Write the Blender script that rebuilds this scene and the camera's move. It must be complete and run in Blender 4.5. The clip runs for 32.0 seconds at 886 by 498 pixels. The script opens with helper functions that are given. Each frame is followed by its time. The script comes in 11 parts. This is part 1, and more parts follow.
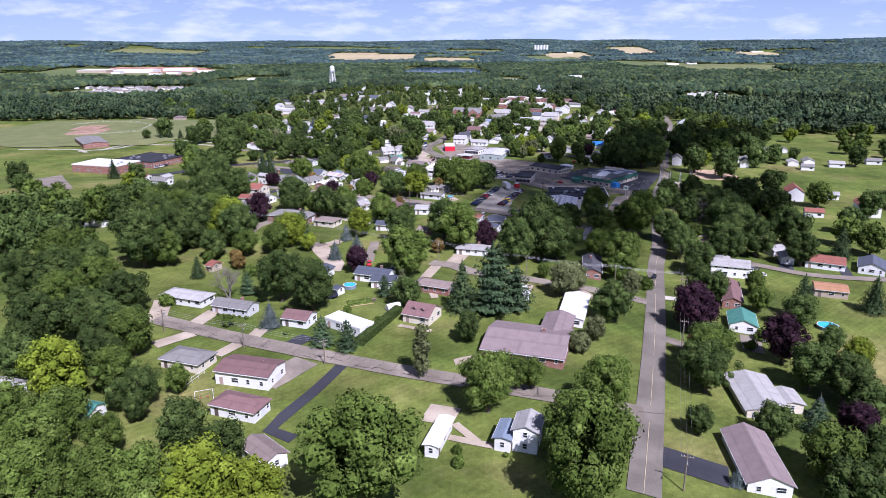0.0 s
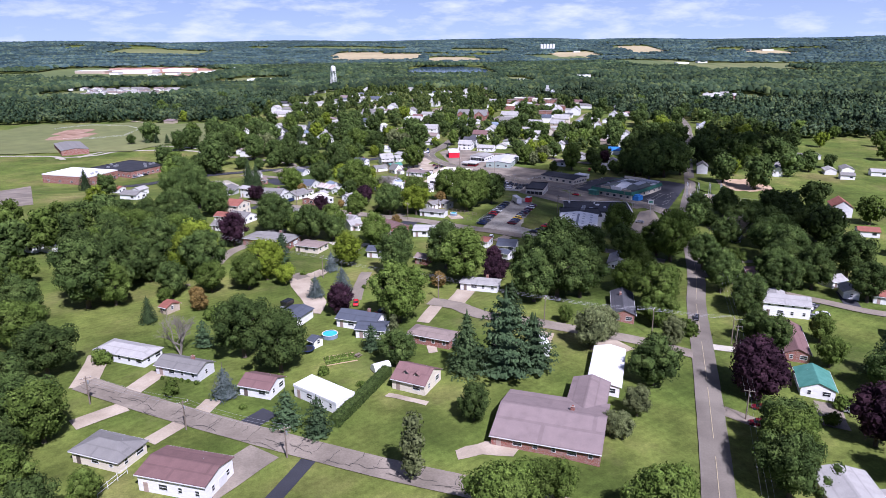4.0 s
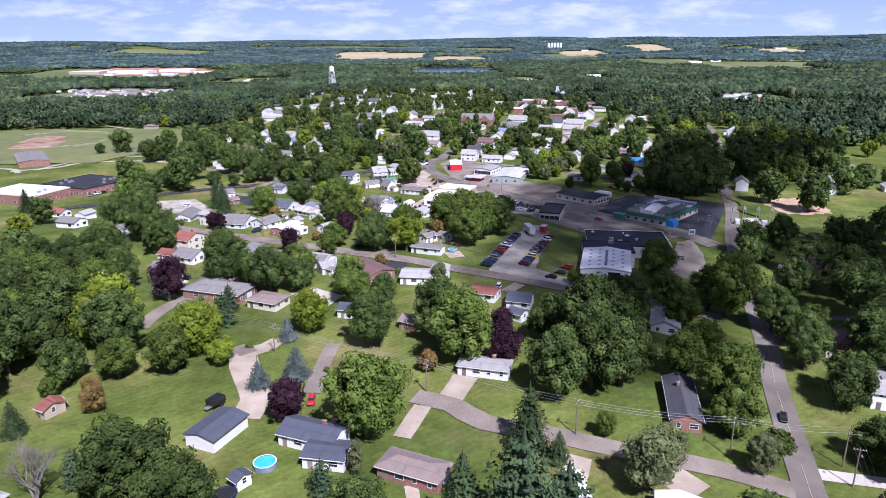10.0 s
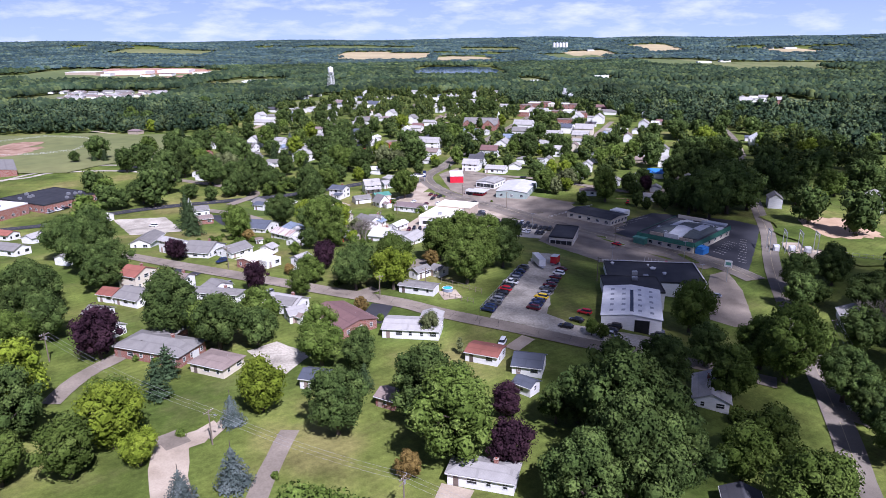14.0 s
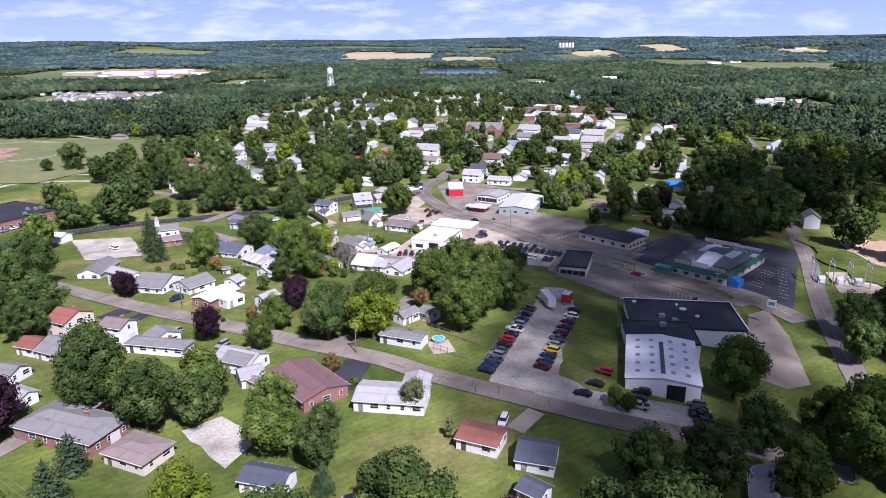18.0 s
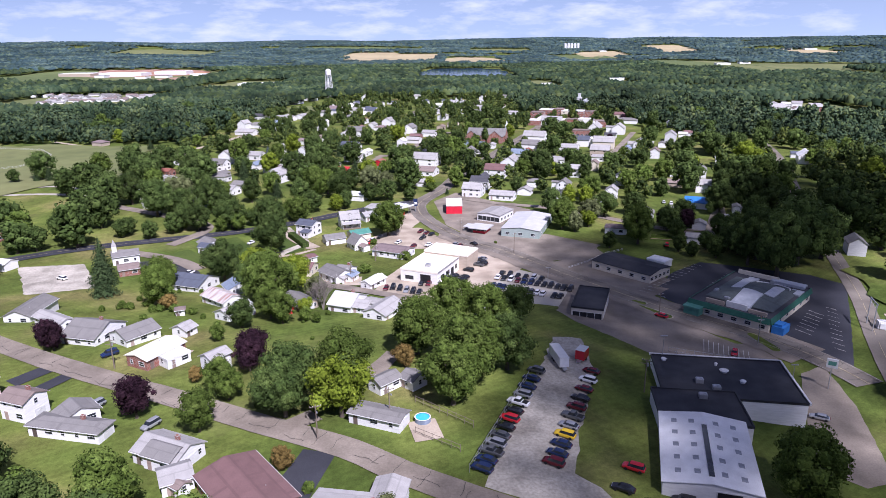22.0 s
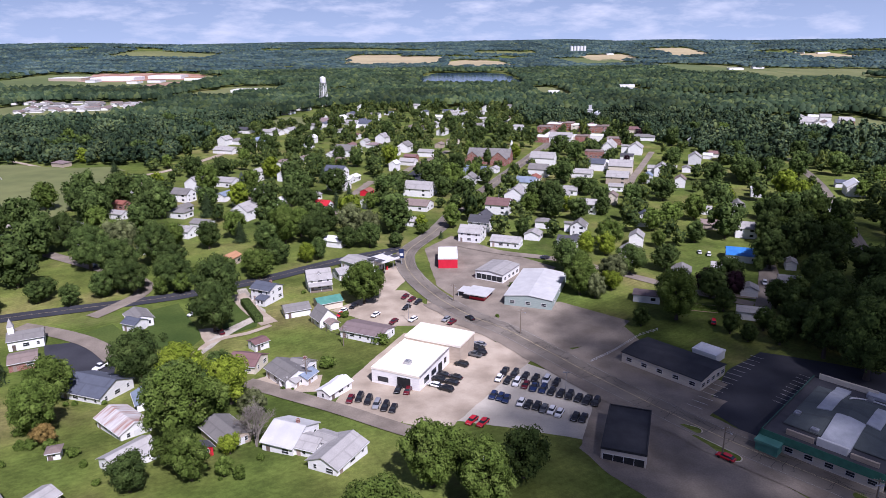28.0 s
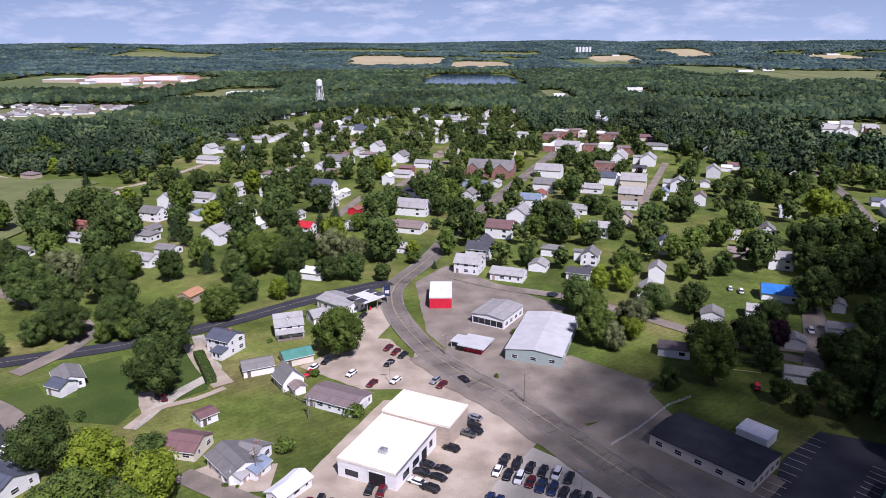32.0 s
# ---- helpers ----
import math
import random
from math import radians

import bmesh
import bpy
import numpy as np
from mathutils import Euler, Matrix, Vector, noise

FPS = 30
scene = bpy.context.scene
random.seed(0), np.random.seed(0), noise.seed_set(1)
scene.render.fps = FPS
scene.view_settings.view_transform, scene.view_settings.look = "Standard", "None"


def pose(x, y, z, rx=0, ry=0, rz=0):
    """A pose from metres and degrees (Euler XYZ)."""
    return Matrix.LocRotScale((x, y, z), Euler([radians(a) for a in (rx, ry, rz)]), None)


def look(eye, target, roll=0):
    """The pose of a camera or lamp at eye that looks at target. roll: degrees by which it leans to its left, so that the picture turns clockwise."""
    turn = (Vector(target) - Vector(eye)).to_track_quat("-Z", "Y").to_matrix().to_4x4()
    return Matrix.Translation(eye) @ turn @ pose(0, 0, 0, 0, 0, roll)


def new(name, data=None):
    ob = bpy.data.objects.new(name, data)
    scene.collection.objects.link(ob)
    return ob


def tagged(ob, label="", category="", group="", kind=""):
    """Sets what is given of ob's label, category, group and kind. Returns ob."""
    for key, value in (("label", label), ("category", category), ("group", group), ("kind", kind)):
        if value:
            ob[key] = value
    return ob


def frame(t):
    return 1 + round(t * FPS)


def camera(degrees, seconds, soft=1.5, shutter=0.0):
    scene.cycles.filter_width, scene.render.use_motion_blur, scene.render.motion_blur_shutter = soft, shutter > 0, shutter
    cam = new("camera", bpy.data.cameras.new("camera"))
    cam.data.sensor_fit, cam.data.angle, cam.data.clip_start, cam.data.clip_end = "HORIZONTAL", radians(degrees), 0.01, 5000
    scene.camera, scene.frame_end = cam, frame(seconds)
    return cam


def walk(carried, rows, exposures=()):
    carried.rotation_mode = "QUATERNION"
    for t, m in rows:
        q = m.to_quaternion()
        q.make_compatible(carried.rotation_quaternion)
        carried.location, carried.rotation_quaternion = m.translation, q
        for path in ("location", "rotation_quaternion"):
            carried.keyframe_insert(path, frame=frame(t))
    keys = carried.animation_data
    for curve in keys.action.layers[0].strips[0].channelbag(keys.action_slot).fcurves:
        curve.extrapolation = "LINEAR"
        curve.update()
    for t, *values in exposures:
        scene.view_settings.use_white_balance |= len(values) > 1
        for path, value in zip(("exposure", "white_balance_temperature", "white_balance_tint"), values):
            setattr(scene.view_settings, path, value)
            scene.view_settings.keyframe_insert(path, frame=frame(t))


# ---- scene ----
cam = camera(67.0, 32.0, soft=0.5)
# seconds, eye x, y, z, yaw, pitch, roll
PATH = [
    (0.0, -3.592, 0.261, 79.916, -1.230, -17.346, -0.235),
    (1.0, -3.034, 11.066, 79.609, -1.076, -17.356, -0.280),
    (2.0, -2.468, 21.811, 79.291, -0.947, -17.365, -0.328),
    (3.0, -1.883, 32.402, 78.943, -0.837, -17.373, -0.377),
    (6.0, 0.082, 63.312, 78.262, -0.562, -17.397, -0.512),
    (7.0, 0.822, 73.525, 78.166, -0.477, -17.407, -0.546),
    (8.0, 1.607, 83.700, 78.018, -0.390, -17.417, -0.563),
    (9.0, 2.435, 93.786, 77.690, -0.300, -17.426, -0.572),
    (10.0, 3.303, 103.845, 77.484, -0.206, -17.434, -0.579),
    (11.0, 4.207, 114.244, 77.379, -0.108, -17.441, -0.587),
    (12.0, 5.140, 125.027, 77.337, -0.006, -17.446, -0.594),
    (13.0, 6.096, 135.585, 77.394, 0.100, -17.448, -0.600),
    (14.0, 7.069, 145.611, 77.417, 0.208, -17.448, -0.603),
    (17.0, 10.008, 174.209, 77.221, 0.537, -17.440, -0.604),
    (18.0, 10.971, 183.659, 77.202, 0.644, -17.435, -0.601),
    (19.0, 11.916, 193.055, 77.225, 0.746, -17.429, -0.596),
    (20.0, 12.836, 202.577, 77.242, 0.844, -17.420, -0.590),
    (21.0, 13.729, 212.279, 77.305, 0.936, -17.410, -0.586),
    (22.0, 14.591, 222.154, 77.415, 1.021, -17.398, -0.585),
    (23.0, 15.423, 232.194, 77.574, 1.099, -17.387, -0.584),
    (24.0, 16.226, 242.449, 77.806, 1.170, -17.375, -0.575),
    (25.0, 17.003, 253.041, 78.153, 1.235, -17.363, -0.555),
    (28.0, 19.256, 286.874, 84.559, 1.411, -17.332, -0.473),
    (29.0, 20.022, 297.345, 85.423, 1.472, -17.323, -0.444),
    (30.0, 20.823, 307.504, 85.968, 1.541, -17.315, -0.420),
    (31.0, 21.683, 317.657, 86.172, 1.623, -17.308, -0.400),
    (32.0, 22.628, 327.806, 86.135, 1.725, -17.300, -0.384),
]


def heading(yaw, pitch):
    a, b = radians(yaw), radians(pitch)
    return Vector((-math.sin(a) * math.cos(b), math.cos(a) * math.cos(b), math.sin(b)))


walk(cam, [(t, look((x, y, z), Vector((x, y, z)) + heading(yaw, pitch), roll)) for t, x, y, z, yaw, pitch, roll in PATH],
     exposures=[(0.0, 0.64, 5370, 31), (14.0, 0.68, 5380, 31), (22.0, 0.63, 5500, 31), (32.0, 0.29, 5550, 31)])

# ---- daylight ----
SUN_AZIMUTH, SUN_ELEVATION = -64.0, 50.0
sun = new("sun", bpy.data.lights.new("sun", "SUN"))
sun.data.energy, sun.data.angle, sun.data.color = 5.0, radians(0.5), (1.0, 0.95, 0.85)
a, e = radians(SUN_AZIMUTH), radians(SUN_ELEVATION)
sun.matrix_world = look((0, 0, 0), (-math.cos(a) * math.cos(e), -math.sin(a) * math.cos(e), -math.sin(e)))

world = bpy.data.worlds.new("sky")
scene.world = world
world.use_nodes = True
wn, wl = world.node_tree.nodes, world.node_tree.links
wn.clear()
sky = wn.new("ShaderNodeTexSky")
sky.sky_type, sky.sun_disc = "NISHITA", False
sky.sun_elevation, sky.sun_rotation = radians(SUN_ELEVATION), radians(90 - SUN_AZIMUTH)
sky.air_density, sky.dust_density, sky.ozone_density = 1.0, 0.3, 3.0
wcoord = wn.new("ShaderNodeTexCoord")
wmap = wn.new("ShaderNodeMapping")
wmap.inputs["Scale"].default_value = (10.0, 10.0, 38.0)
wl.new(wcoord.outputs["Generated"], wmap.inputs["Vector"])
wnoise = wn.new("ShaderNodeTexNoise")
wnoise.inputs["Scale"].default_value, wnoise.inputs["Detail"].default_value, wnoise.inputs["Roughness"].default_value = 1.3, 7.0, 0.6
wl.new(wmap.outputs["Vector"], wnoise.inputs["Vector"])
wramp = wn.new("ShaderNodeValToRGB")
wramp.color_ramp.elements[0].position, wramp.color_ramp.elements[1].position = 0.47, 0.72
# pale haze low over the horizon
wsep, whaze = wn.new("ShaderNodeSeparateXYZ"), wn.new("ShaderNodeMapRange")
wl.new(wcoord.outputs["Generated"], wsep.inputs["Vector"])
wl.new(wsep.outputs["Z"], whaze.inputs["Value"])
whaze.inputs["From Min"].default_value, whaze.inputs["From Max"].default_value = 0.0, 0.24
whaze.inputs["To Min"].default_value, whaze.inputs["To Max"].default_value = 0.9, 0.0

wl.new(wnoise.outputs["Fac"], wramp.inputs["Fac"])
wmix = wn.new("ShaderNodeMix")
wmix.data_type = "RGBA"
wl.new(whaze.outputs["Result"], wmix.inputs["Factor"])
wtint = wn.new("ShaderNodeMix")
wtint.data_type, wtint.blend_type = "RGBA", "MULTIPLY"
wtint.inputs["Factor"].default_value = 1.0
wtint.inputs["B"].default_value = (0.17, 0.4, 1.05, 1)
wl.new(sky.outputs["Color"], wtint.inputs["A"])
wl.new(wtint.outputs["Result"], wmix.inputs["A"])
wmix.inputs["B"].default_value = (18.4, 22.8, 27.4, 1)
wcloud = wn.new("ShaderNodeMix")
wcloud.data_type = "RGBA"
wl.new(wramp.outputs["Color"], wcloud.inputs["Factor"])
wl.new(wmix.outputs["Result"], wcloud.inputs["A"])
wcloud.inputs["B"].default_value = (25.5, 27.4, 29.0, 1)
wback = wn.new("ShaderNodeBackground")
wback.inputs["Strength"].default_value = 0.021
wl.new(wcloud.outputs["Result"], wback.inputs["Color"])
wout = wn.new("ShaderNodeOutputWorld")
wl.new(wback.outputs["Background"], wout.inputs["Surface"])

# ---- materials ----
def material(name, colors, scale=1.0, rough=0.8, metal=0.0, bump=0.0, bump_scale=8.0, detail=5.0, spec=0.4, vary=0.0, island=0.0, fine=None, coords="Object", stretch=(1, 1, 1)):
    """Colours mixed by noise at two scales; vary: brightness from object to object, island: from piece to piece."""
    m = bpy.data.materials.new(name)
    m.use_nodes = True
    n, l = m.node_tree.nodes, m.node_tree.links
    b = n["Principled BSDF"]
    b.inputs["Roughness"].default_value, b.inputs["Metallic"].default_value, b.inputs["Specular IOR Level"].default_value = rough, metal, spec
    tc = n.new("ShaderNodeTexCoord")
    mp = n.new("ShaderNodeMapping")
    mp.inputs["Scale"].default_value = stretch
    l.new(tc.outputs[coords], mp.inputs["Vector"])
    big = n.new("ShaderNodeTexNoise")
    big.inputs["Scale"].default_value, big.inputs["Detail"].default_value = scale, detail
    l.new(mp.outputs["Vector"], big.inputs["Vector"])
    ramp = n.new("ShaderNodeValToRGB")
    while len(ramp.color_ramp.elements) < len(colors):
        ramp.color_ramp.elements.new(0.5)
    for k, (el, c) in enumerate(zip(ramp.color_ramp.elements, colors)):
        el.position = 0.33 + 0.34 * k / max(1, len(colors) - 1)
        el.color = (*c, 1)
    l.new(big.outputs["Fac"], ramp.inputs["Fac"])
    col = ramp.outputs["Color"]
    small = n.new("ShaderNodeTexNoise")
    small.inputs["Scale"].default_value, small.inputs["Detail"].default_value = bump_scale, 4.0
    l.new(mp.outputs["Vector"], small.inputs["Vector"])
    if fine:
        mr = n.new("ShaderNodeMapRange")
        mr.inputs["From Min"].default_value, mr.inputs["From Max"].default_value = 0.3, 0.7
        mr.inputs["To Min"].default_value, mr.inputs["To Max"].default_value = 1 - fine, 1 + fine
        l.new(small.outputs["Fac"], mr.inputs["Value"])
        col = scaled(n, l, col, mr.outputs["Result"])
    if vary:
        oi = n.new("ShaderNodeObjectInfo")
        mr = n.new("ShaderNodeMapRange")
        mr.inputs["To Min"].default_value, mr.inputs["To Max"].default_value = 1 - vary, 1 + vary
        l.new(oi.outputs["Random"], mr.inputs["Value"])
        col = scaled(n, l, col, mr.outputs["Result"])
    if island:
        ge = n.new("ShaderNodeNewGeometry")
        mr = n.new("ShaderNodeMapRange")
        mr.inputs["To Min"].default_value, mr.inputs["To Max"].default_value = 1 - island, 1 + island
        l.new(ge.outputs["Random Per Island"], mr.inputs["Value"])
        col = scaled(n, l, col, mr.outputs["Result"])
    l.new(col, b.inputs["Base Color"])
    if bump:
        bu = n.new("ShaderNodeBump")
        bu.inputs["Strength"].default_value, bu.inputs["Distance"].default_value = bump, 0.05
        l.new(small.outputs["Fac"], bu.inputs["Height"])
        l.new(bu.outputs["Normal"], b.inputs["Normal"])
    return m


def scaled(n, l, col, value):
    mx = n.new("ShaderNodeVectorMath")
    mx.operation = "SCALE"
    l.new(col, mx.inputs[0])
    l.new(value, mx.inputs["Scale"])
    return mx.outputs["Vector"]


def leaf_material(name, dark, mid, light, island=0.26, vary=0.26, grain=34.0, clump=1.6, fine=0.34):
    """Foliage: light and dark clumps, leaf grain, and trees that differ."""
    m = material(name, [dark, mid, light], clump, 0.85, vary=vary, island=island, spec=0.08, coords="Object", bump_scale=grain, fine=fine)
    return m


def brick_material(name, c1, c2, mortar):
    m = material(name, [c1, c2], 3.0, 0.85)
    n, l = m.node_tree.nodes, m.node_tree.links
    br = n.new("ShaderNodeTexBrick")
    br.inputs["Scale"].default_value = 1.0
    br.inputs["Brick Width"].default_value, br.inputs["Row Height"].default_value, br.inputs["Mortar Size"].default_value = 0.22, 0.075, 0.009
    br.inputs["Color1"].default_value, br.inputs["Color2"].default_value, br.inputs["Mortar"].default_value = (*c1, 1), (*c2, 1), (*mortar, 1)
    tc = n.new("ShaderNodeTexCoord")
    sp, cb, ad = n.new("ShaderNodeSeparateXYZ"), n.new("ShaderNodeCombineXYZ"), n.new("ShaderNodeMath")
    l.new(tc.outputs["Object"], sp.inputs["Vector"])
    l.new(sp.outputs["X"], ad.inputs[0])
    l.new(sp.outputs["Y"], ad.inputs[1])
    l.new(ad.outputs["Value"], cb.inputs["X"])
    l.new(sp.outputs["Z"], cb.inputs["Y"])
    l.new(cb.outputs["Vector"], br.inputs["Vector"])
    l.new(br.outputs["Color"], n["Principled BSDF"].inputs["Base Color"])
    return m


def shingle_material(name, c, rough=0.9):
    """Asphalt shingles: courses, blotches and grain."""
    dark, light = [v * 0.9 for v in c], [min(1, v * 1.07) for v in c]
    m = material(name, [dark, c, light], 0.45, rough, bump=0.3, bump_scale=14, vary=0.12, fine=0.14)
    n, l = m.node_tree.nodes, m.node_tree.links
    b = n["Principled BSDF"]
    src = b.inputs["Base Color"].links[0].from_socket
    br = n.new("ShaderNodeTexBrick")
    br.inputs["Scale"].default_value = 1.0
    br.inputs["Brick Width"].default_value, br.inputs["Row Height"].default_value, br.inputs["Mortar Size"].default_value = 0.9, 0.28, 0.02
    br.inputs["Color1"].default_value, br.inputs["Color2"].default_value, br.inputs["Mortar"].default_value = (1.05, 1.05, 1.05, 1), (0.93, 0.93, 0.93, 1), (0.88, 0.88, 0.88, 1)
    mx = n.new("ShaderNodeVectorMath")
    mx.operation = "MULTIPLY"
    l.new(src, mx.inputs[0])
    l.new(br.outputs["Color"], mx.inputs[1])
    l.new(mx.outputs["Vector"], b.inputs["Base Color"])
    return m


ROOF = {
    "grey": shingle_material("grey_shingles", (0.175, 0.168, 0.158)),
    "lgrey": shingle_material("pale_grey_shingles", (0.315, 0.305, 0.29)),
    "slate": shingle_material("slate_blue_shingles", (0.075, 0.085, 0.11)),
    "bluegrey": shingle_material("blue_grey_shingles", (0.18, 0.22, 0.28)),
    "dark": shingle_material("charcoal_shingles", (0.06, 0.06, 0.068)),
    "red": shingle_material("red_brown_shingles", (0.165, 0.095, 0.09)),
    "rust": shingle_material("rust_red_shingles", (0.24, 0.09, 0.065)),
    "tan": shingle_material("grey_brown_shingles", (0.21, 0.165, 0.145)),
    "beige": shingle_material("faded_mauve_brown_shingles", (0.2, 0.155, 0.15)),
    "orange": shingle_material("orange_brown_shingles", (0.36, 0.19, 0.10)),
    "green": material("green_metal_roofing", [(0.06, 0.19, 0.15), (0.09, 0.25, 0.2)], 0.5, 0.5, bump=0.1, fine=0.08),
    "white": material("white_roof_coating", [(0.66, 0.66, 0.65), (0.78, 0.78, 0.77)], 0.35, 0.6, bump=0.1, fine=0.08, vary=0.06),
    "cream": material("cream_metal_roofing", [(0.7, 0.65, 0.55), (0.8, 0.75, 0.64)], 0.5, 0.6, fine=0.08),
    "rustmetal": material("rust_streaked_metal_roofing", [(0.3, 0.16, 0.12), (0.46, 0.42, 0.4), (0.55, 0.55, 0.55)], 0.6, 0.6, bump=0.1, fine=0.1, stretch=(2.2, 0.25, 0.25)),
    "metal": material("grey_white_metal_roofing", [(0.45, 0.45, 0.44), (0.53, 0.53, 0.515)], 0.3, 0.5, bump=0.1, fine=0.07),
    "redmetal": material("bright_red_metal_roofing", [(0.42, 0.02, 0.03), (0.52, 0.03, 0.04)], 0.6, 0.45, fine=0.08),
    "blue": material("blue_metal_roofing", [(0.03, 0.14, 0.4), (0.04, 0.19, 0.5)], 0.6, 0.45, fine=0.08),
    "black": material("black_roof_membrane", [(0.018, 0.019, 0.024), (0.035, 0.036, 0.042)], 0.25, 0.75, bump=0.1, fine=0.2),
}
ROOF_WORD = {"grey": "grey shingle", "lgrey": "pale grey shingle", "slate": "slate-blue shingle", "bluegrey": "blue-grey shingle", "dark": "charcoal shingle", "red": "red-brown shingle", "rust": "rust-red shingle", "beige": "faded brown shingle", "tan": "grey-brown shingle", "orange": "orange-brown shingle", "green": "green metal", "white": "white", "cream": "cream metal", "metal": "grey-white metal", "rustmetal": "rust-streaked white metal", "redmetal": "bright red metal", "blue": "bright blue metal", "black": "black"}
WALL = {
    "white": material("white_siding", [(0.68, 0.675, 0.66), (0.78, 0.775, 0.76)], 0.5, 0.6, bump=0.15, fine=0.05, vary=0.07, stretch=(1, 1, 6)),
    "pale": material("pale_grey_siding", [(0.5, 0.5, 0.5), (0.6, 0.6, 0.6)], 0.5, 0.65, bump=0.15, fine=0.06, stretch=(1, 1, 6)),
    "cream": material("cream_siding", [(0.58, 0.52, 0.42), (0.68, 0.62, 0.5)], 0.5, 0.65, bump=0.15, fine=0.06, stretch=(1, 1, 6)),
    "tan": material("tan_siding", [(0.36, 0.3, 0.23), (0.45, 0.37, 0.29)], 0.5, 0.7, bump=0.15, fine=0.06, stretch=(1, 1, 6)),
    "brick": brick_material("red_brick", (0.27, 0.085, 0.055), (0.2, 0.065, 0.045), (0.33, 0.28, 0.25)),
    "green": material("grey_green_metal_siding", [(0.27, 0.33, 0.3), (0.33, 0.39, 0.36)], 0.5, 0.6, bump=0.15, fine=0.06, stretch=(1, 1, 6)),
    "red": material("red_painted_siding", [(0.5, 0.015, 0.03), (0.6, 0.02, 0.045)], 0.5, 0.5, fine=0.06),
    "block": material("painted_block", [(0.5, 0.46, 0.4), (0.6, 0.56, 0.5)], 0.7, 0.8, bump=0.2, fine=0.06),
}
WALL_WORD = {"white": "white-sided", "pale": "pale grey", "cream": "cream-sided", "tan": "tan-sided", "brick": "red-brick", "green": "grey-green", "red": "bright red", "block": "cream block"}
PAVE = {
    "asphalt": material("worn_asphalt", [(0.128, 0.110, 0.090), (0.168, 0.147, 0.120), (0.209, 0.183, 0.149)], 0.09, 0.9, bump=0.2, bump_scale=3.0, fine=0.1),
    "old_asphalt": material("old_bleached_asphalt", [(0.158, 0.133, 0.104), (0.209, 0.177, 0.140), (0.265, 0.225, 0.178)], 0.12, 0.92, bump=0.25, bump_scale=2.5, fine=0.13),
    "fresh_asphalt": material("fresh_asphalt", [(0.026, 0.027, 0.034), (0.042, 0.043, 0.052)], 0.1, 0.85, bump=0.15, bump_scale=4.0, fine=0.12),
    "concrete": material("concrete_paving", [(0.275, 0.225, 0.167), (0.367, 0.305, 0.230), (0.449, 0.380, 0.293)], 0.12, 0.9, bump=0.15, bump_scale=3.0, fine=0.1),
    "pale_concrete": material("pale_concrete", [(0.408, 0.375, 0.310), (0.510, 0.470, 0.392)], 0.12, 0.9, bump=0.15, bump_scale=3.0, fine=0.1),
    "gravel": material("limestone_gravel", [(0.249, 0.226, 0.182), (0.373, 0.342, 0.281), (0.473, 0.433, 0.357)], 0.15, 0.95, bump=0.5, bump_scale=1.6, fine=0.22),
    "dirt": material("bare_infield_dirt", [(0.367, 0.250, 0.153), (0.459, 0.330, 0.216)], 0.1, 0.95, bump=0.3, bump_scale=2, fine=0.12),
}
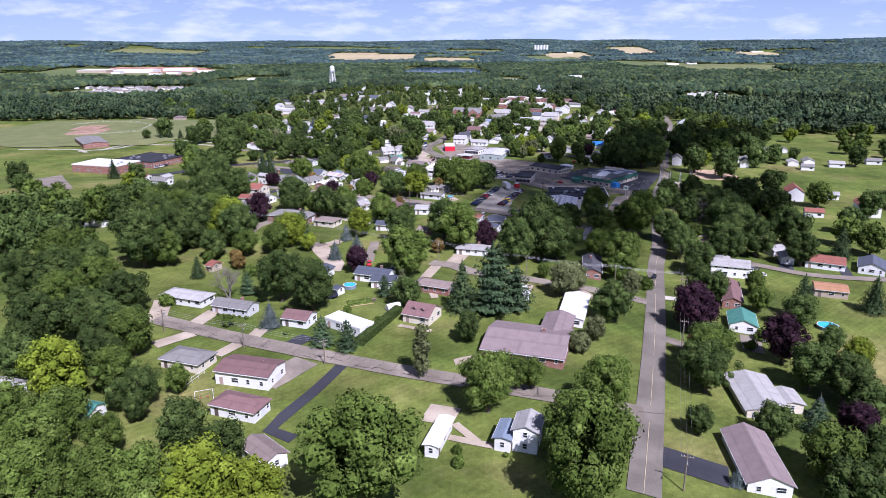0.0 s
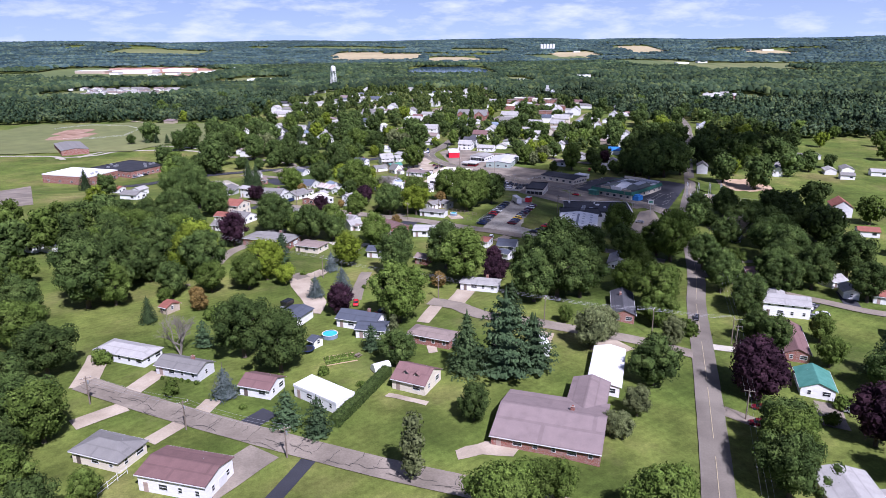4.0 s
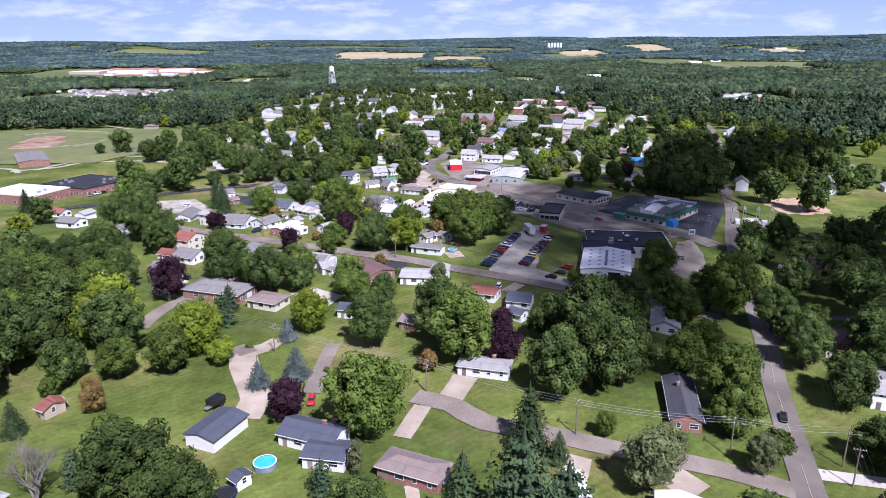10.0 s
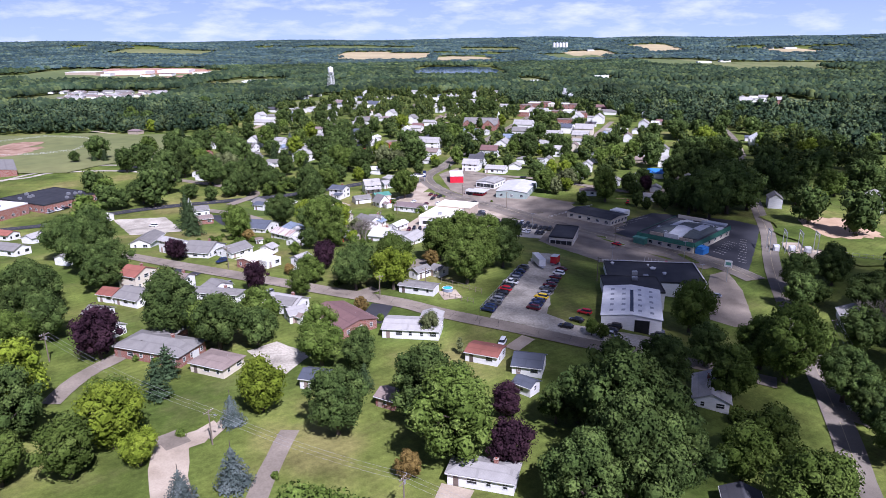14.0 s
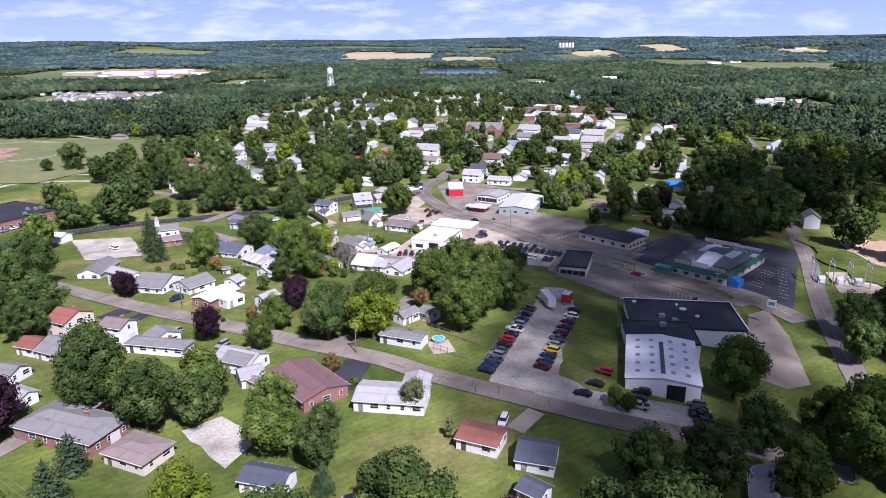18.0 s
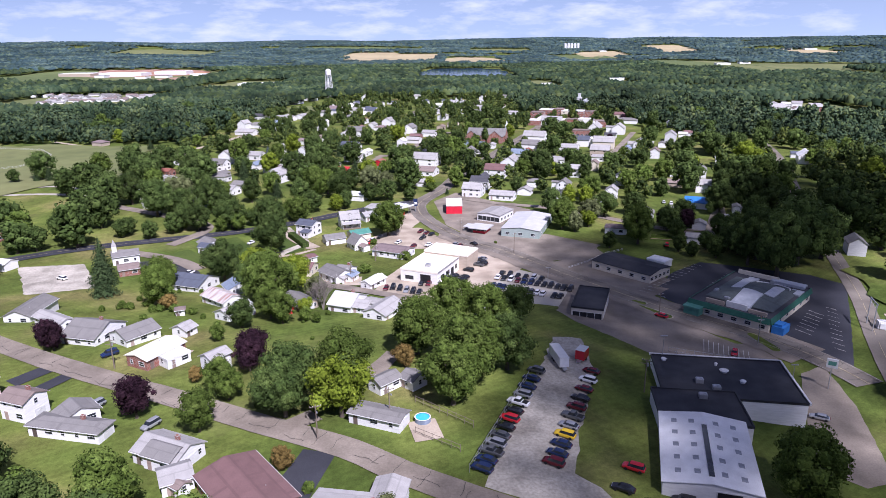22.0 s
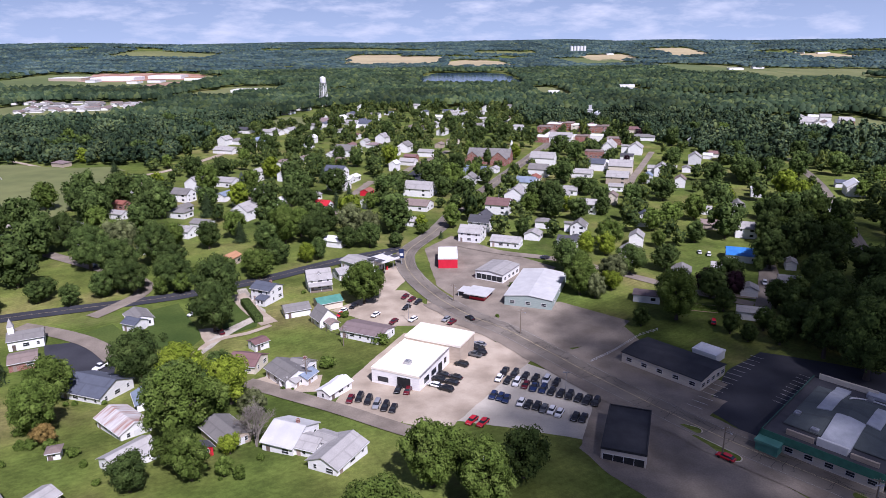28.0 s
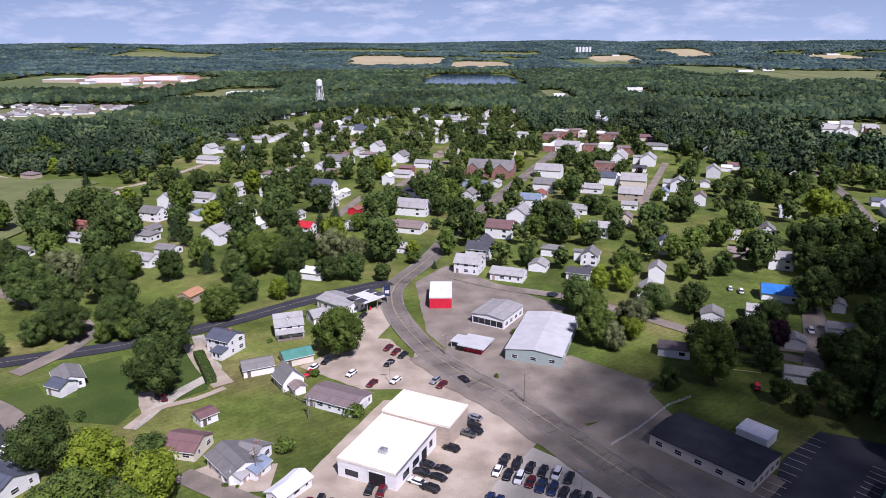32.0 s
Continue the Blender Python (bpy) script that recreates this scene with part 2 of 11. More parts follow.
def grass_material():
    """Lawns: broad changes of tone from yard to yard, dry patches, mowing bands and fine grain."""
    m = material("mown_grass", [(0.068, 0.1, 0.018), (0.097, 0.131, 0.025), (0.131, 0.157, 0.034), (0.19, 0.178, 0.06)], 0.026, 0.95, bump=0.25, bump_scale=2.2, detail=6, fine=0.1, spec=0.12)
    n, l = m.node_tree.nodes, m.node_tree.links
    b = n["Principled BSDF"]
    src = b.inputs["Base Color"].links[0].from_socket
    tc = n.new("ShaderNodeTexCoord")
    for scale, lo, hi, size in ((0.05, 0.7, 1.18, 4), (0.22, 0.8, 1.17, 5), (0.9, 0.84, 1.14, 4), (3.5, 0.86, 1.12, 3)):
        t = n.new("ShaderNodeTexNoise")
        t.inputs["Scale"].default_value, t.inputs["Detail"].default_value = scale, size
        l.new(tc.outputs["Object"], t.inputs["Vector"])
        mr = n.new("ShaderNodeMapRange")
        mr.inputs["From Min"].default_value, mr.inputs["From Max"].default_value = 0.32, 0.68
        mr.inputs["To Min"].default_value, mr.inputs["To Max"].default_value = lo, hi
        l.new(t.outputs["Fac"], mr.inputs["Value"])
        src = scaled(n, l, src, mr.outputs["Result"])
    dry, dm, mx = n.new("ShaderNodeTexNoise"), n.new("ShaderNodeMapRange"), n.new("ShaderNodeMix")
    dry.inputs["Scale"].default_value, dry.inputs["Detail"].default_value, dry.inputs["Roughness"].default_value = 0.035, 8, 0.65
    l.new(tc.outputs["Object"], dry.inputs["Vector"])
    dm.inputs["From Min"].default_value, dm.inputs["From Max"].default_value, dm.inputs["To Max"].default_value = 0.55, 0.75, 0.45
    l.new(dry.outputs["Fac"], dm.inputs["Value"])
    mx.data_type = "RGBA"
    mx.inputs["B"].default_value = (0.19, 0.165, 0.075, 1)
    l.new(dm.outputs["Result"], mx.inputs["Factor"])
    l.new(src, mx.inputs["A"])
    src = mx.outputs["Result"]
    wv = n.new("ShaderNodeTexWave")
    wv.inputs["Scale"].default_value, wv.inputs["Distortion"].default_value = 0.16, 1.2
    mp = n.new("ShaderNodeMapping")
    mp.inputs["Rotation"].default_value = (0, 0, 0.9)
    l.new(tc.outputs["Object"], mp.inputs["Vector"])
    l.new(mp.outputs["Vector"], wv.inputs["Vector"])
    mr = n.new("ShaderNodeMapRange")
    mr.inputs["To Min"].default_value, mr.inputs["To Max"].default_value = 0.95, 1.05
    l.new(wv.outputs["Fac"], mr.inputs["Value"])
    l.new(scaled(n, l, src, mr.outputs["Result"]), b.inputs["Base Color"])
    return m


GRASS = grass_material()
# A darker, deeper green than the mown grass.
PAVE["deep_green"] = material("deep_green_lawn", [(0.038, 0.065, 0.014), (0.055, 0.085, 0.018), (0.075, 0.105, 0.024)], 0.05, 0.95, bump=0.3, bump_scale=2.2, detail=6, fine=0.16, spec=0.12)
FIELD = {
    "wheat": material("ripe_crop", [(0.33, 0.27, 0.15), (0.42, 0.35, 0.2)], 0.004, 0.95, fine=0.1, bump_scale=0.05),
    "crop": material("green_crop", [(0.085, 0.115, 0.035), (0.115, 0.145, 0.045)], 0.004, 0.95, fine=0.15, bump_scale=0.05),
    "meadow": material("light_meadow", [(0.112, 0.134, 0.043), (0.165, 0.175, 0.064)], 0.006, 0.95, fine=0.15, bump_scale=0.08),
}
LEAF = {
    "maple": leaf_material("maple_leaves", (0.038, 0.061, 0.009), (0.071, 0.106, 0.018), (0.117, 0.160, 0.033)),
    "oak": leaf_material("oak_leaves", (0.024, 0.041, 0.010), (0.049, 0.076, 0.018), (0.085, 0.120, 0.030)),
    "lime": leaf_material("yellow_green_leaves", (0.073, 0.105, 0.008), (0.122, 0.163, 0.013), (0.171, 0.215, 0.022)),
    "plum": leaf_material("purple_leaves", (0.012, 0.005, 0.009), (0.026, 0.012, 0.018), (0.046, 0.022, 0.03)),
    "birch": leaf_material("grey_green_leaves", (0.058, 0.070, 0.029), (0.103, 0.119, 0.047), (0.146, 0.165, 0.069)),
    "spruce": leaf_material("spruce_needles", (0.019, 0.033, 0.012), (0.036, 0.057, 0.021), (0.058, 0.086, 0.032)),
    "pine": leaf_material("pine_needles", (0.027, 0.047, 0.022), (0.047, 0.077, 0.034), (0.074, 0.114, 0.050)),
    "blue_spruce": leaf_material("blue_spruce_needles", (0.045, 0.062, 0.055), (0.08, 0.1, 0.093), (0.125, 0.148, 0.14)),
    "autumn": leaf_material("rusty_leaves", (0.1, 0.07, 0.02), (0.16, 0.11, 0.033), (0.2, 0.14, 0.045)),
}
LEAF["column"] = LEAF["birch"]
LEAF["shrub"] = LEAF["maple"]
LEAF["bare"] = material("grey_bare_twigs", [(0.14, 0.12, 0.1), (0.22, 0.2, 0.17)], 1.0, 0.9, vary=0.1)
BARK = material("grey_brown_bark", [(0.06, 0.045, 0.035), (0.12, 0.095, 0.075)], 2.0, 0.95, bump=0.5)
GLASS = material("dark_window_glass", [(0.016, 0.019, 0.024), (0.03, 0.035, 0.042)], 0.6, 0.08, spec=0.6)
TRIM = material("white_trim", [(0.58, 0.58, 0.57), (0.66, 0.66, 0.65)], 1.0, 0.5)
DOOR = material("painted_door", [(0.2, 0.15, 0.13), (0.27, 0.21, 0.18)], 1.0, 0.5, vary=0.7)
WOOD = material("weathered_pole_wood", [(0.14, 0.11, 0.085), (0.22, 0.18, 0.14)], 1.5, 0.9, bump=0.3, stretch=(3, 3, 0.3))
STEEL = material("galvanised_steel", [(0.42, 0.43, 0.45), (0.52, 0.53, 0.55)], 1.0, 0.4, metal=0.7)
RUBBER = material("black_rubber", [(0.012, 0.012, 0.012), (0.02, 0.02, 0.02)], 2.0, 0.8)
PAINT = material("road_paint", [(0.55, 0.53, 0.48), (0.68, 0.66, 0.6)], 0.8, 0.8, fine=0.2)
YELLOW = material("faded_yellow_paint", [(0.36, 0.3, 0.18), (0.44, 0.37, 0.24)], 0.8, 0.8, fine=0.2)
WORN = material("worn_white_road_paint", [(0.25, 0.235, 0.215), (0.42, 0.4, 0.37)], 0.5, 0.85, fine=0.2)
POOL = material("pool_water", [(0.05, 0.42, 0.58), (0.09, 0.5, 0.66)], 0.8, 0.08, spec=0.5)
WATER = material("lake_water", [(0.025, 0.05, 0.085), (0.035, 0.065, 0.1)], 0.01, 0.12, spec=0.5)
TAR = material("black_crack_filler", [(0.02, 0.02, 0.02), (0.035, 0.033, 0.033)], 1.0, 0.7)

EARTH = material("red_earth", [(0.24, 0.12, 0.08), (0.34, 0.18, 0.12), (0.42, 0.3, 0.23)], 0.03, 0.95, fine=0.15, bump_scale=0.3)
CLAY = material("bare_red_clay", [(0.22, 0.13, 0.085), (0.3, 0.19, 0.13), (0.36, 0.25, 0.18)], 0.12, 0.95, bump=0.2)

# ---- mesh building ----
class Shape:
    """Collects points and faces for one mesh."""

    def __init__(self):
        self.v, self.f = [], []

    def add(self, verts, faces):
        k = len(self.v)
        self.v += [tuple(p) for p in verts]
        self.f += [tuple(i + k for i in f) for f in faces]
        return self

    def box(self, x0, y0, z0, x1, y1, z1):
        return self.add([(x0, y0, z0), (x1, y0, z0), (x1, y1, z0), (x0, y1, z0), (x0, y0, z1), (x1, y0, z1), (x1, y1, z1), (x0, y1, z1)],
                        [(3, 2, 1, 0), (4, 5, 6, 7), (0, 1, 5, 4), (1, 2, 6, 5), (2, 3, 7, 6), (3, 0, 4, 7)])

    def tube(self, a, b, r0, r1, n=8, caps=True):
        a, b = Vector(a), Vector(b)
        d = (b - a).normalized()
        u = d.orthogonal().normalized()
        w = d.cross(u)
        ring = [(math.cos(2 * math.pi * i / n), math.sin(2 * math.pi * i / n)) for i in range(n)]
        vs = [a + r0 * (c * u + s * w) for c, s in ring] + [b + r1 * (c * u + s * w) for c, s in ring]
        fs = [(i, (i + 1) % n, n + (i + 1) % n, n + i) for i in range(n)]
        if caps:
            fs += [tuple(range(n - 1, -1, -1)), tuple(range(n, 2 * n))]
        return self.add(vs, fs)

    def slab(self, pts, t):
        """A flat polygon with thickness t downwards."""
        n = len(pts)
        low = [(x, y, z - t) for x, y, z in pts]
        return self.add(list(pts) + low, [tuple(range(n)), tuple(range(2 * n - 1, n - 1, -1))] + [(i + n, (i + 1) % n + n, (i + 1) % n, i) for i in range(n)])

    def mesh(self, name, mat, smooth=False):
        me = bpy.data.meshes.new(name)
        me.from_pydata(self.v, [], self.f)
        me.materials.append(mat)
        if smooth:
            me.polygons.foreach_set("use_smooth", [True] * len(me.polygons))
        me.update()
        return me


def part(name, shape, mat, parent, label="", m=None, smooth=False):
    me = shape.mesh(name, mat, smooth) if isinstance(shape, Shape) else shape
    ob = new(name, me)
    ob.parent = parent
    if m is not None:
        ob.matrix_basis = m
    if label:
        ob["label"] = label
    return ob


def thing(name, x, y, z, rot, label, category, group="", kind=""):
    ob = new(name)
    ob.matrix_basis = pose(x, y, z, 0, 0, rot)
    return tagged(ob, label, category, group, kind)


# ---- the lie of the land ----
def step(a, b, x):
    u = np.clip((np.asarray(x, float) - a) / (b - a), 0, 1)
    return u * u * (3 - 2 * u)


def ridge(x, y):
    return (np.sin(x / 610 + 1.3) * np.sin(y / 730 + 0.4) + 0.6 * np.sin(x / 270 + y / 410) + 0.35 * np.sin(x / 130 - y / 190 + 2)) / 1.95


def land(x, y):
    """Height of the ground: a gentle fall to the east and to the town, far hills raised to fit the skyline in the
    camera's view.
    """
    x, y = np.asarray(x, float), np.asarray(y, float)
    d = np.hypot(x - 10, y - 160)
    near = -9 * (1 - (1 - step(15, 105, x)) * (1 - step(370, 470, y)))
    far = step(1500, 2600, d) * (10 + 12 * ridge(x, y)) + step(3000, 4500, d) * (62 + 8 * ridge(x * 0.6, y * 0.6))
    return near + far


def ground_z(x, y):
    return float(land(x, y))


def axis(fine0, fine1, step_, lo, hi):
    a = list(np.arange(fine0, fine1 + 0.1, step_))
    s, v = step_, fine1
    while v < hi:
        s *= 1.22
        v += min(s, 130)
        a.append(v)
    s, v = step_, fine0
    while v > lo:
        s *= 1.22
        v -= min(s, 130)
        a.insert(0, v)
    return np.array(a)


gx, gy = axis(-260, 300, 5, -4800, 4800), axis(90, 680, 5, -700, 4900)
X, Y = np.meshgrid(gx, gy)
Z = land(X, Y)
nx, ny = len(gx), len(gy)
idx = np.arange(nx * ny).reshape(ny, nx)
quads = np.stack([idx[:-1, :-1], idx[:-1, 1:], idx[1:, 1:], idx[1:, :-1]], -1).reshape(-1, 4)
gm = bpy.data.meshes.new("ground")
gm.from_pydata(np.stack([X, Y, Z], -1).reshape(-1, 3).tolist(), [], quads.tolist())
gm.materials.append(GRASS)
gm.polygons.foreach_set("use_smooth", [True] * len(gm.polygons))
tagged(new("ground", gm), "mown green lawns falling gently towards the town", "ground", kind="structure")


def resample(pts, step_=4.0):
    """A smooth line through the points, at even steps."""
    p = [Vector((x, y)) for x, y in pts]
    if len(p) == 2:
        n = max(1, int((p[1] - p[0]).length / step_))
        return [p[0].lerp(p[1], i / n) for i in range(n + 1)]
    q = [2 * p[0] - p[1]] + p + [2 * p[-1] - p[-2]]
    o = []
    for i in range(1, len(q) - 2):
        n = max(1, int((q[i + 1] - q[i]).length / step_))
        for k in range(n):
            u = k / n
            a, b, c, d = q[i - 1], q[i], q[i + 1], q[i + 2]
            o.append(0.5 * ((2 * b) + (c - a) * u + (2 * a - 5 * b + 4 * c - d) * u * u + (3 * b - a - 3 * c + d) * u ** 3))
    o.append(p[-1])
    return o


def strip(shape, pts, w0, w1, lift, rag=0.0):
    """A band along the line, from w0 to w1 beside it (positive to its left), draped on the land."""
    n = len(pts)
    vs, k = [], 3
    for i, p in enumerate(pts):
        d = (pts[min(n - 1, i + 1)] - pts[max(0, i - 1)]).normalized()
        s = Vector((-d.y, d.x))
        for j in range(k):
            q = p + s * ((w0 + (w1 - w0) * j / (k - 1)) * (1 + rag * noise.noise(Vector((p.x * 0.3, p.y * 0.3, j * 5.0)))))
            vs.append((q.x, q.y, ground_z(q.x, q.y) + lift))
    fs = [(i * k + j, i * k + j + 1, (i + 1) * k + j + 1, (i + 1) * k + j) for i in range(n - 1) for j in range(k - 1)]
    fs = [f[::-1] for f in fs]
    return shape.add(vs, fs)


LIFT = {"yard": 0.04, "drive": 0.13, "road": 0.21}
STREETS, ROADS = [], []


def next_lift(kind, rise):
    LIFT[kind] += rise
    return LIFT[kind]


PAVE_WORD = {"asphalt": "worn grey asphalt", "old_asphalt": "old bleached cracked asphalt", "fresh_asphalt": "fresh black asphalt", "concrete": "pale concrete", "pale_concrete": "very pale concrete", "gravel": "pale limestone gravel", "dirt": "bare brown dirt", "deep_green": "deep green mown"}


def street(pts, width, mat):
    line = resample(pts)
    STREETS.insert(len(ROADS), (line, width))
    ob = new("road", strip(Shape(), line, -width / 2, width / 2, next_lift("road", 0.005), 0.05).mesh("road", PAVE[mat]))
    tagged(ob, PAVE_WORD[mat] + " street between mown verges", "road", kind="structure")
    ROADS.append(ob)
    return ob


def drive(pts, width, mat):
    line = resample(pts)
    STREETS.append((line, width))
    ob = new("driveway", strip(Shape(), line, -width / 2, width / 2, next_lift("drive", 0.0015), 0.14 if mat in ("gravel", "concrete", "old_asphalt") else 0.03).mesh("driveway", PAVE[mat]))
    tagged(ob, PAVE_WORD[mat] + " driveway laid in the lawn", "driveway", kind="structure")
    return ob


LOTS = []


def inside(x, y, poly):
    c = False
    for (x0, y0), (x1, y1) in zip(poly, poly[1:] + poly[:1]):
        if (y0 > y) != (y1 > y) and x < (x1 - x0) * (y - y0) / (y1 - y0) + x0:
            c = not c
    return c


def lot(poly, mat):
    """A paved yard draped on the land."""
    bm = bmesh.new()
    edge, rag = [], {"gravel": 1.1, "dirt": 0.9}.get(mat, 0.35)
    for (x0, y0), (x1, y1) in zip(poly, poly[1:] + poly[:1]):
        n = max(1, int(math.hypot(x1 - x0, y1 - y0) / 2.5))
        edge += [(x0 + (x1 - x0) * i / n, y0 + (y1 - y0) * i / n) for i in range(n)]
    edge = [(x + rag * noise.noise(Vector((x * 0.35, y * 0.35, 1))), y + rag * noise.noise(Vector((x * 0.35, y * 0.35, 7)))) for x, y in edge]
    bm.faces.new([bm.verts.new((x, y, 0)) for x, y in edge])
    for k in range(2):
        lo, hi = min(p[k] for p in poly), max(p[k] for p in poly)
        v = lo + 6
        while v < hi:
            bmesh.ops.bisect_plane(bm, geom=bm.verts[:] + bm.edges[:] + bm.faces[:], plane_co=(v, v, 0), plane_no=(1, 0, 0) if k == 0 else (0, 1, 0))
            v += 6
    lift = next_lift("yard", 0.003)
    for v in bm.verts:
        v.co.z = ground_z(v.co.x, v.co.y) + lift
    bmesh.ops.recalc_face_normals(bm, faces=bm.faces[:])
    if sum(f.normal.z for f in bm.faces) < 0:
        bmesh.ops.reverse_faces(bm, faces=bm.faces[:])
    me = bpy.data.meshes.new("yard")
    bm.to_mesh(me)
    bm.free()
    me.materials.append(PAVE[mat])
    LOTS.append(poly)
    ob = new("lawn" if mat == "deep_green" else "yard", me)
    tagged(ob, PAVE_WORD[mat] + (" lawn beside a white house" if mat == "deep_green" else " yard with stains"), "lawn" if mat == "deep_green" else "pavement", kind="structure")
    return ob


# ---- houses ----
def window_shape(w, h):
    s = Shape()
    b = 0.09
    for x0, z0, x1, z1 in ((-w / 2, 0, -w / 2 + b, h), (w / 2 - b, 0, w / 2, h), (-w / 2 + b, 0, w / 2 - b, b), (-w / 2 + b, h - b, w / 2 - b, h), (-w / 2 + b, h / 2 - 0.03, w / 2 - b, h / 2 + 0.03)):
        s.box(x0, -0.07, z0, x1, 0.02, z1)
    return s


WIN = {}
for key, (w, h) in {"small": (0.95, 1.25), "wide": (1.9, 1.3)}.items():
    WIN[key] = (window_shape(w, h).mesh("window", TRIM), Shape().box(-w / 2 + 0.09, -0.02, 0.09, w / 2 - 0.09, 0.01, h - 0.09).mesh("pane", GLASS), w)
DOOR_MESH = Shape().box(-0.5, -0.06, 0, 0.5, 0.02, 2.05).mesh("door", DOOR)
gd = Shape()
for k in range(4):
    gd.box(-1.25, -0.05, 0.02 + k * 0.53, 1.25, 0.02, 0.53 + k * 0.53)
GARAGE_MESH = gd.mesh("garage_door", TRIM)
CHIMNEY_MESH = Shape().box(-0.4, -0.3, -1.6, 0.4, 0.3, 1.0).box(-0.46, -0.36, 1.0, 0.46, 0.36, 1.12).box(-0.2, -0.15, 1.12, 0.2, 0.15, 1.3).mesh("chimney", WALL["brick"])
VENT_MESH = Shape().tube((0, 0, -0.3), (0, 0, 0.35), 0.06, 0.06, 6).mesh("vent_pipe", STEEL)
rng = random.Random(5)


def gable_body(s, L, W, e, rise, roof):
    """Walls with their gables, down into the ground."""
    x, y, b = L / 2, W / 2, -1.6
    if roof == "gable":
        s.add([(-x, -y, b), (x, -y, b), (x, y, b), (-x, y, b), (-x, -y, e), (x, -y, e), (x, y, e), (-x, y, e), (-x, 0, e + rise), (x, 0, e + rise)],
              [(0, 1, 5, 4), (2, 3, 7, 6), (1, 2, 6, 9, 5), (3, 0, 4, 8, 7), (4, 5, 9, 8), (6, 7, 8, 9)])
    else:
        s.box(-x, -y, b, x, y, e)


def roof_shape(s, L, W, e, rise, roof, o=0.45, t=0.16):
    x, y = L / 2 + o, W / 2 + o
    k = rise / (W / 2)
    z0, z1 = e - k * o + t, e + rise + t
    if roof == "gable":
        x = L / 2 + 0.3
        prof = [(-y, z0), (-0.1, z1), (0.1, z1), (y, z0), (y, z0 - t), (0, z1 - t), (-y, z0 - t)]
        n = len(prof)
        s.add([(-x, *p) for p in prof] + [(x, *p) for p in prof], [(i, i + n, (i + 1) % n + n, (i + 1) % n) for i in range(n)] + [tuple(range(n)), tuple(range(2 * n - 1, n - 1, -1))])
    elif roof == "hip":
        r = max(0.3, x - y)
        top = [(-x, -y, z0), (x, -y, z0), (x, y, z0), (-x, y, z0), (-r, 0, z1), (r, 0, z1)]
        s.add(top + [(a, b, c - t) for a, b, c in top[:4]], [(0, 1, 5, 4), (1, 2, 5), (2, 3, 4, 5), (3, 0, 4), (9, 8, 7, 6), (0, 6, 7, 1), (1, 7, 8, 2), (2, 8, 9, 3), (3, 9, 6, 0)])
    else:
        x, y = L / 2 + 0.12, W / 2 + 0.12
        ring = lambda d, z: [(-x + d, -y + d, z), (x - d, -y + d, z), (x - d, y - d, z), (-x + d, y - d, z)]
        vs = ring(0, e - 0.3) + ring(0, e + 0.3) + ring(0.3, e + 0.3) + ring(0.3, e + 0.02)
        s.add(vs, [(a + i, a + (i + 1) % 4, a + 4 + (i + 1) % 4, a + 4 + i) for a in (0, 4, 8) for i in range(4)] + [(12, 13, 14, 15), (3, 2, 1, 0)])


def side_windows(ob, L, W, e, far, skip):
    """Windows on the four sides, a row to a storey."""
    x, y = L / 2, W / 2
    rows = [1.0] if e < 4.2 else [0.9, 3.5]
    sides = [(Vector((0, -y)), 0, L), (Vector((x, 0)), 90, W), (Vector((0, y)), 180, L), (Vector((-x, 0)), -90, W)]
    for n, (c, a, length) in enumerate(sides):
        if n == 2 or far and n > 1:
            continue
        count = max(1, min(6, int(length / 3.0))) if not far else 2
        for r, z in enumerate(rows):
            for i in range(count):
                if (n, r, i) in skip:
                    continue
                p = (i + 0.5) / count - 0.5
                d = Vector((math.cos(radians(a)), math.sin(radians(a)))) * (p * length)
                frame_, pane, w = WIN["wide" if (i % 3 == 1 and length / count > 2.6) else "small"]
                m = pose(c.x + d.x, c.y + d.y, z, 0, 0, a)
                if far:
                    part("window", pane, None, ob, m=m @ pose(0, -0.02, 0))
                else:
                    f = part("window", frame_, None, ob, m=m)
                    part("pane", pane, None, f)


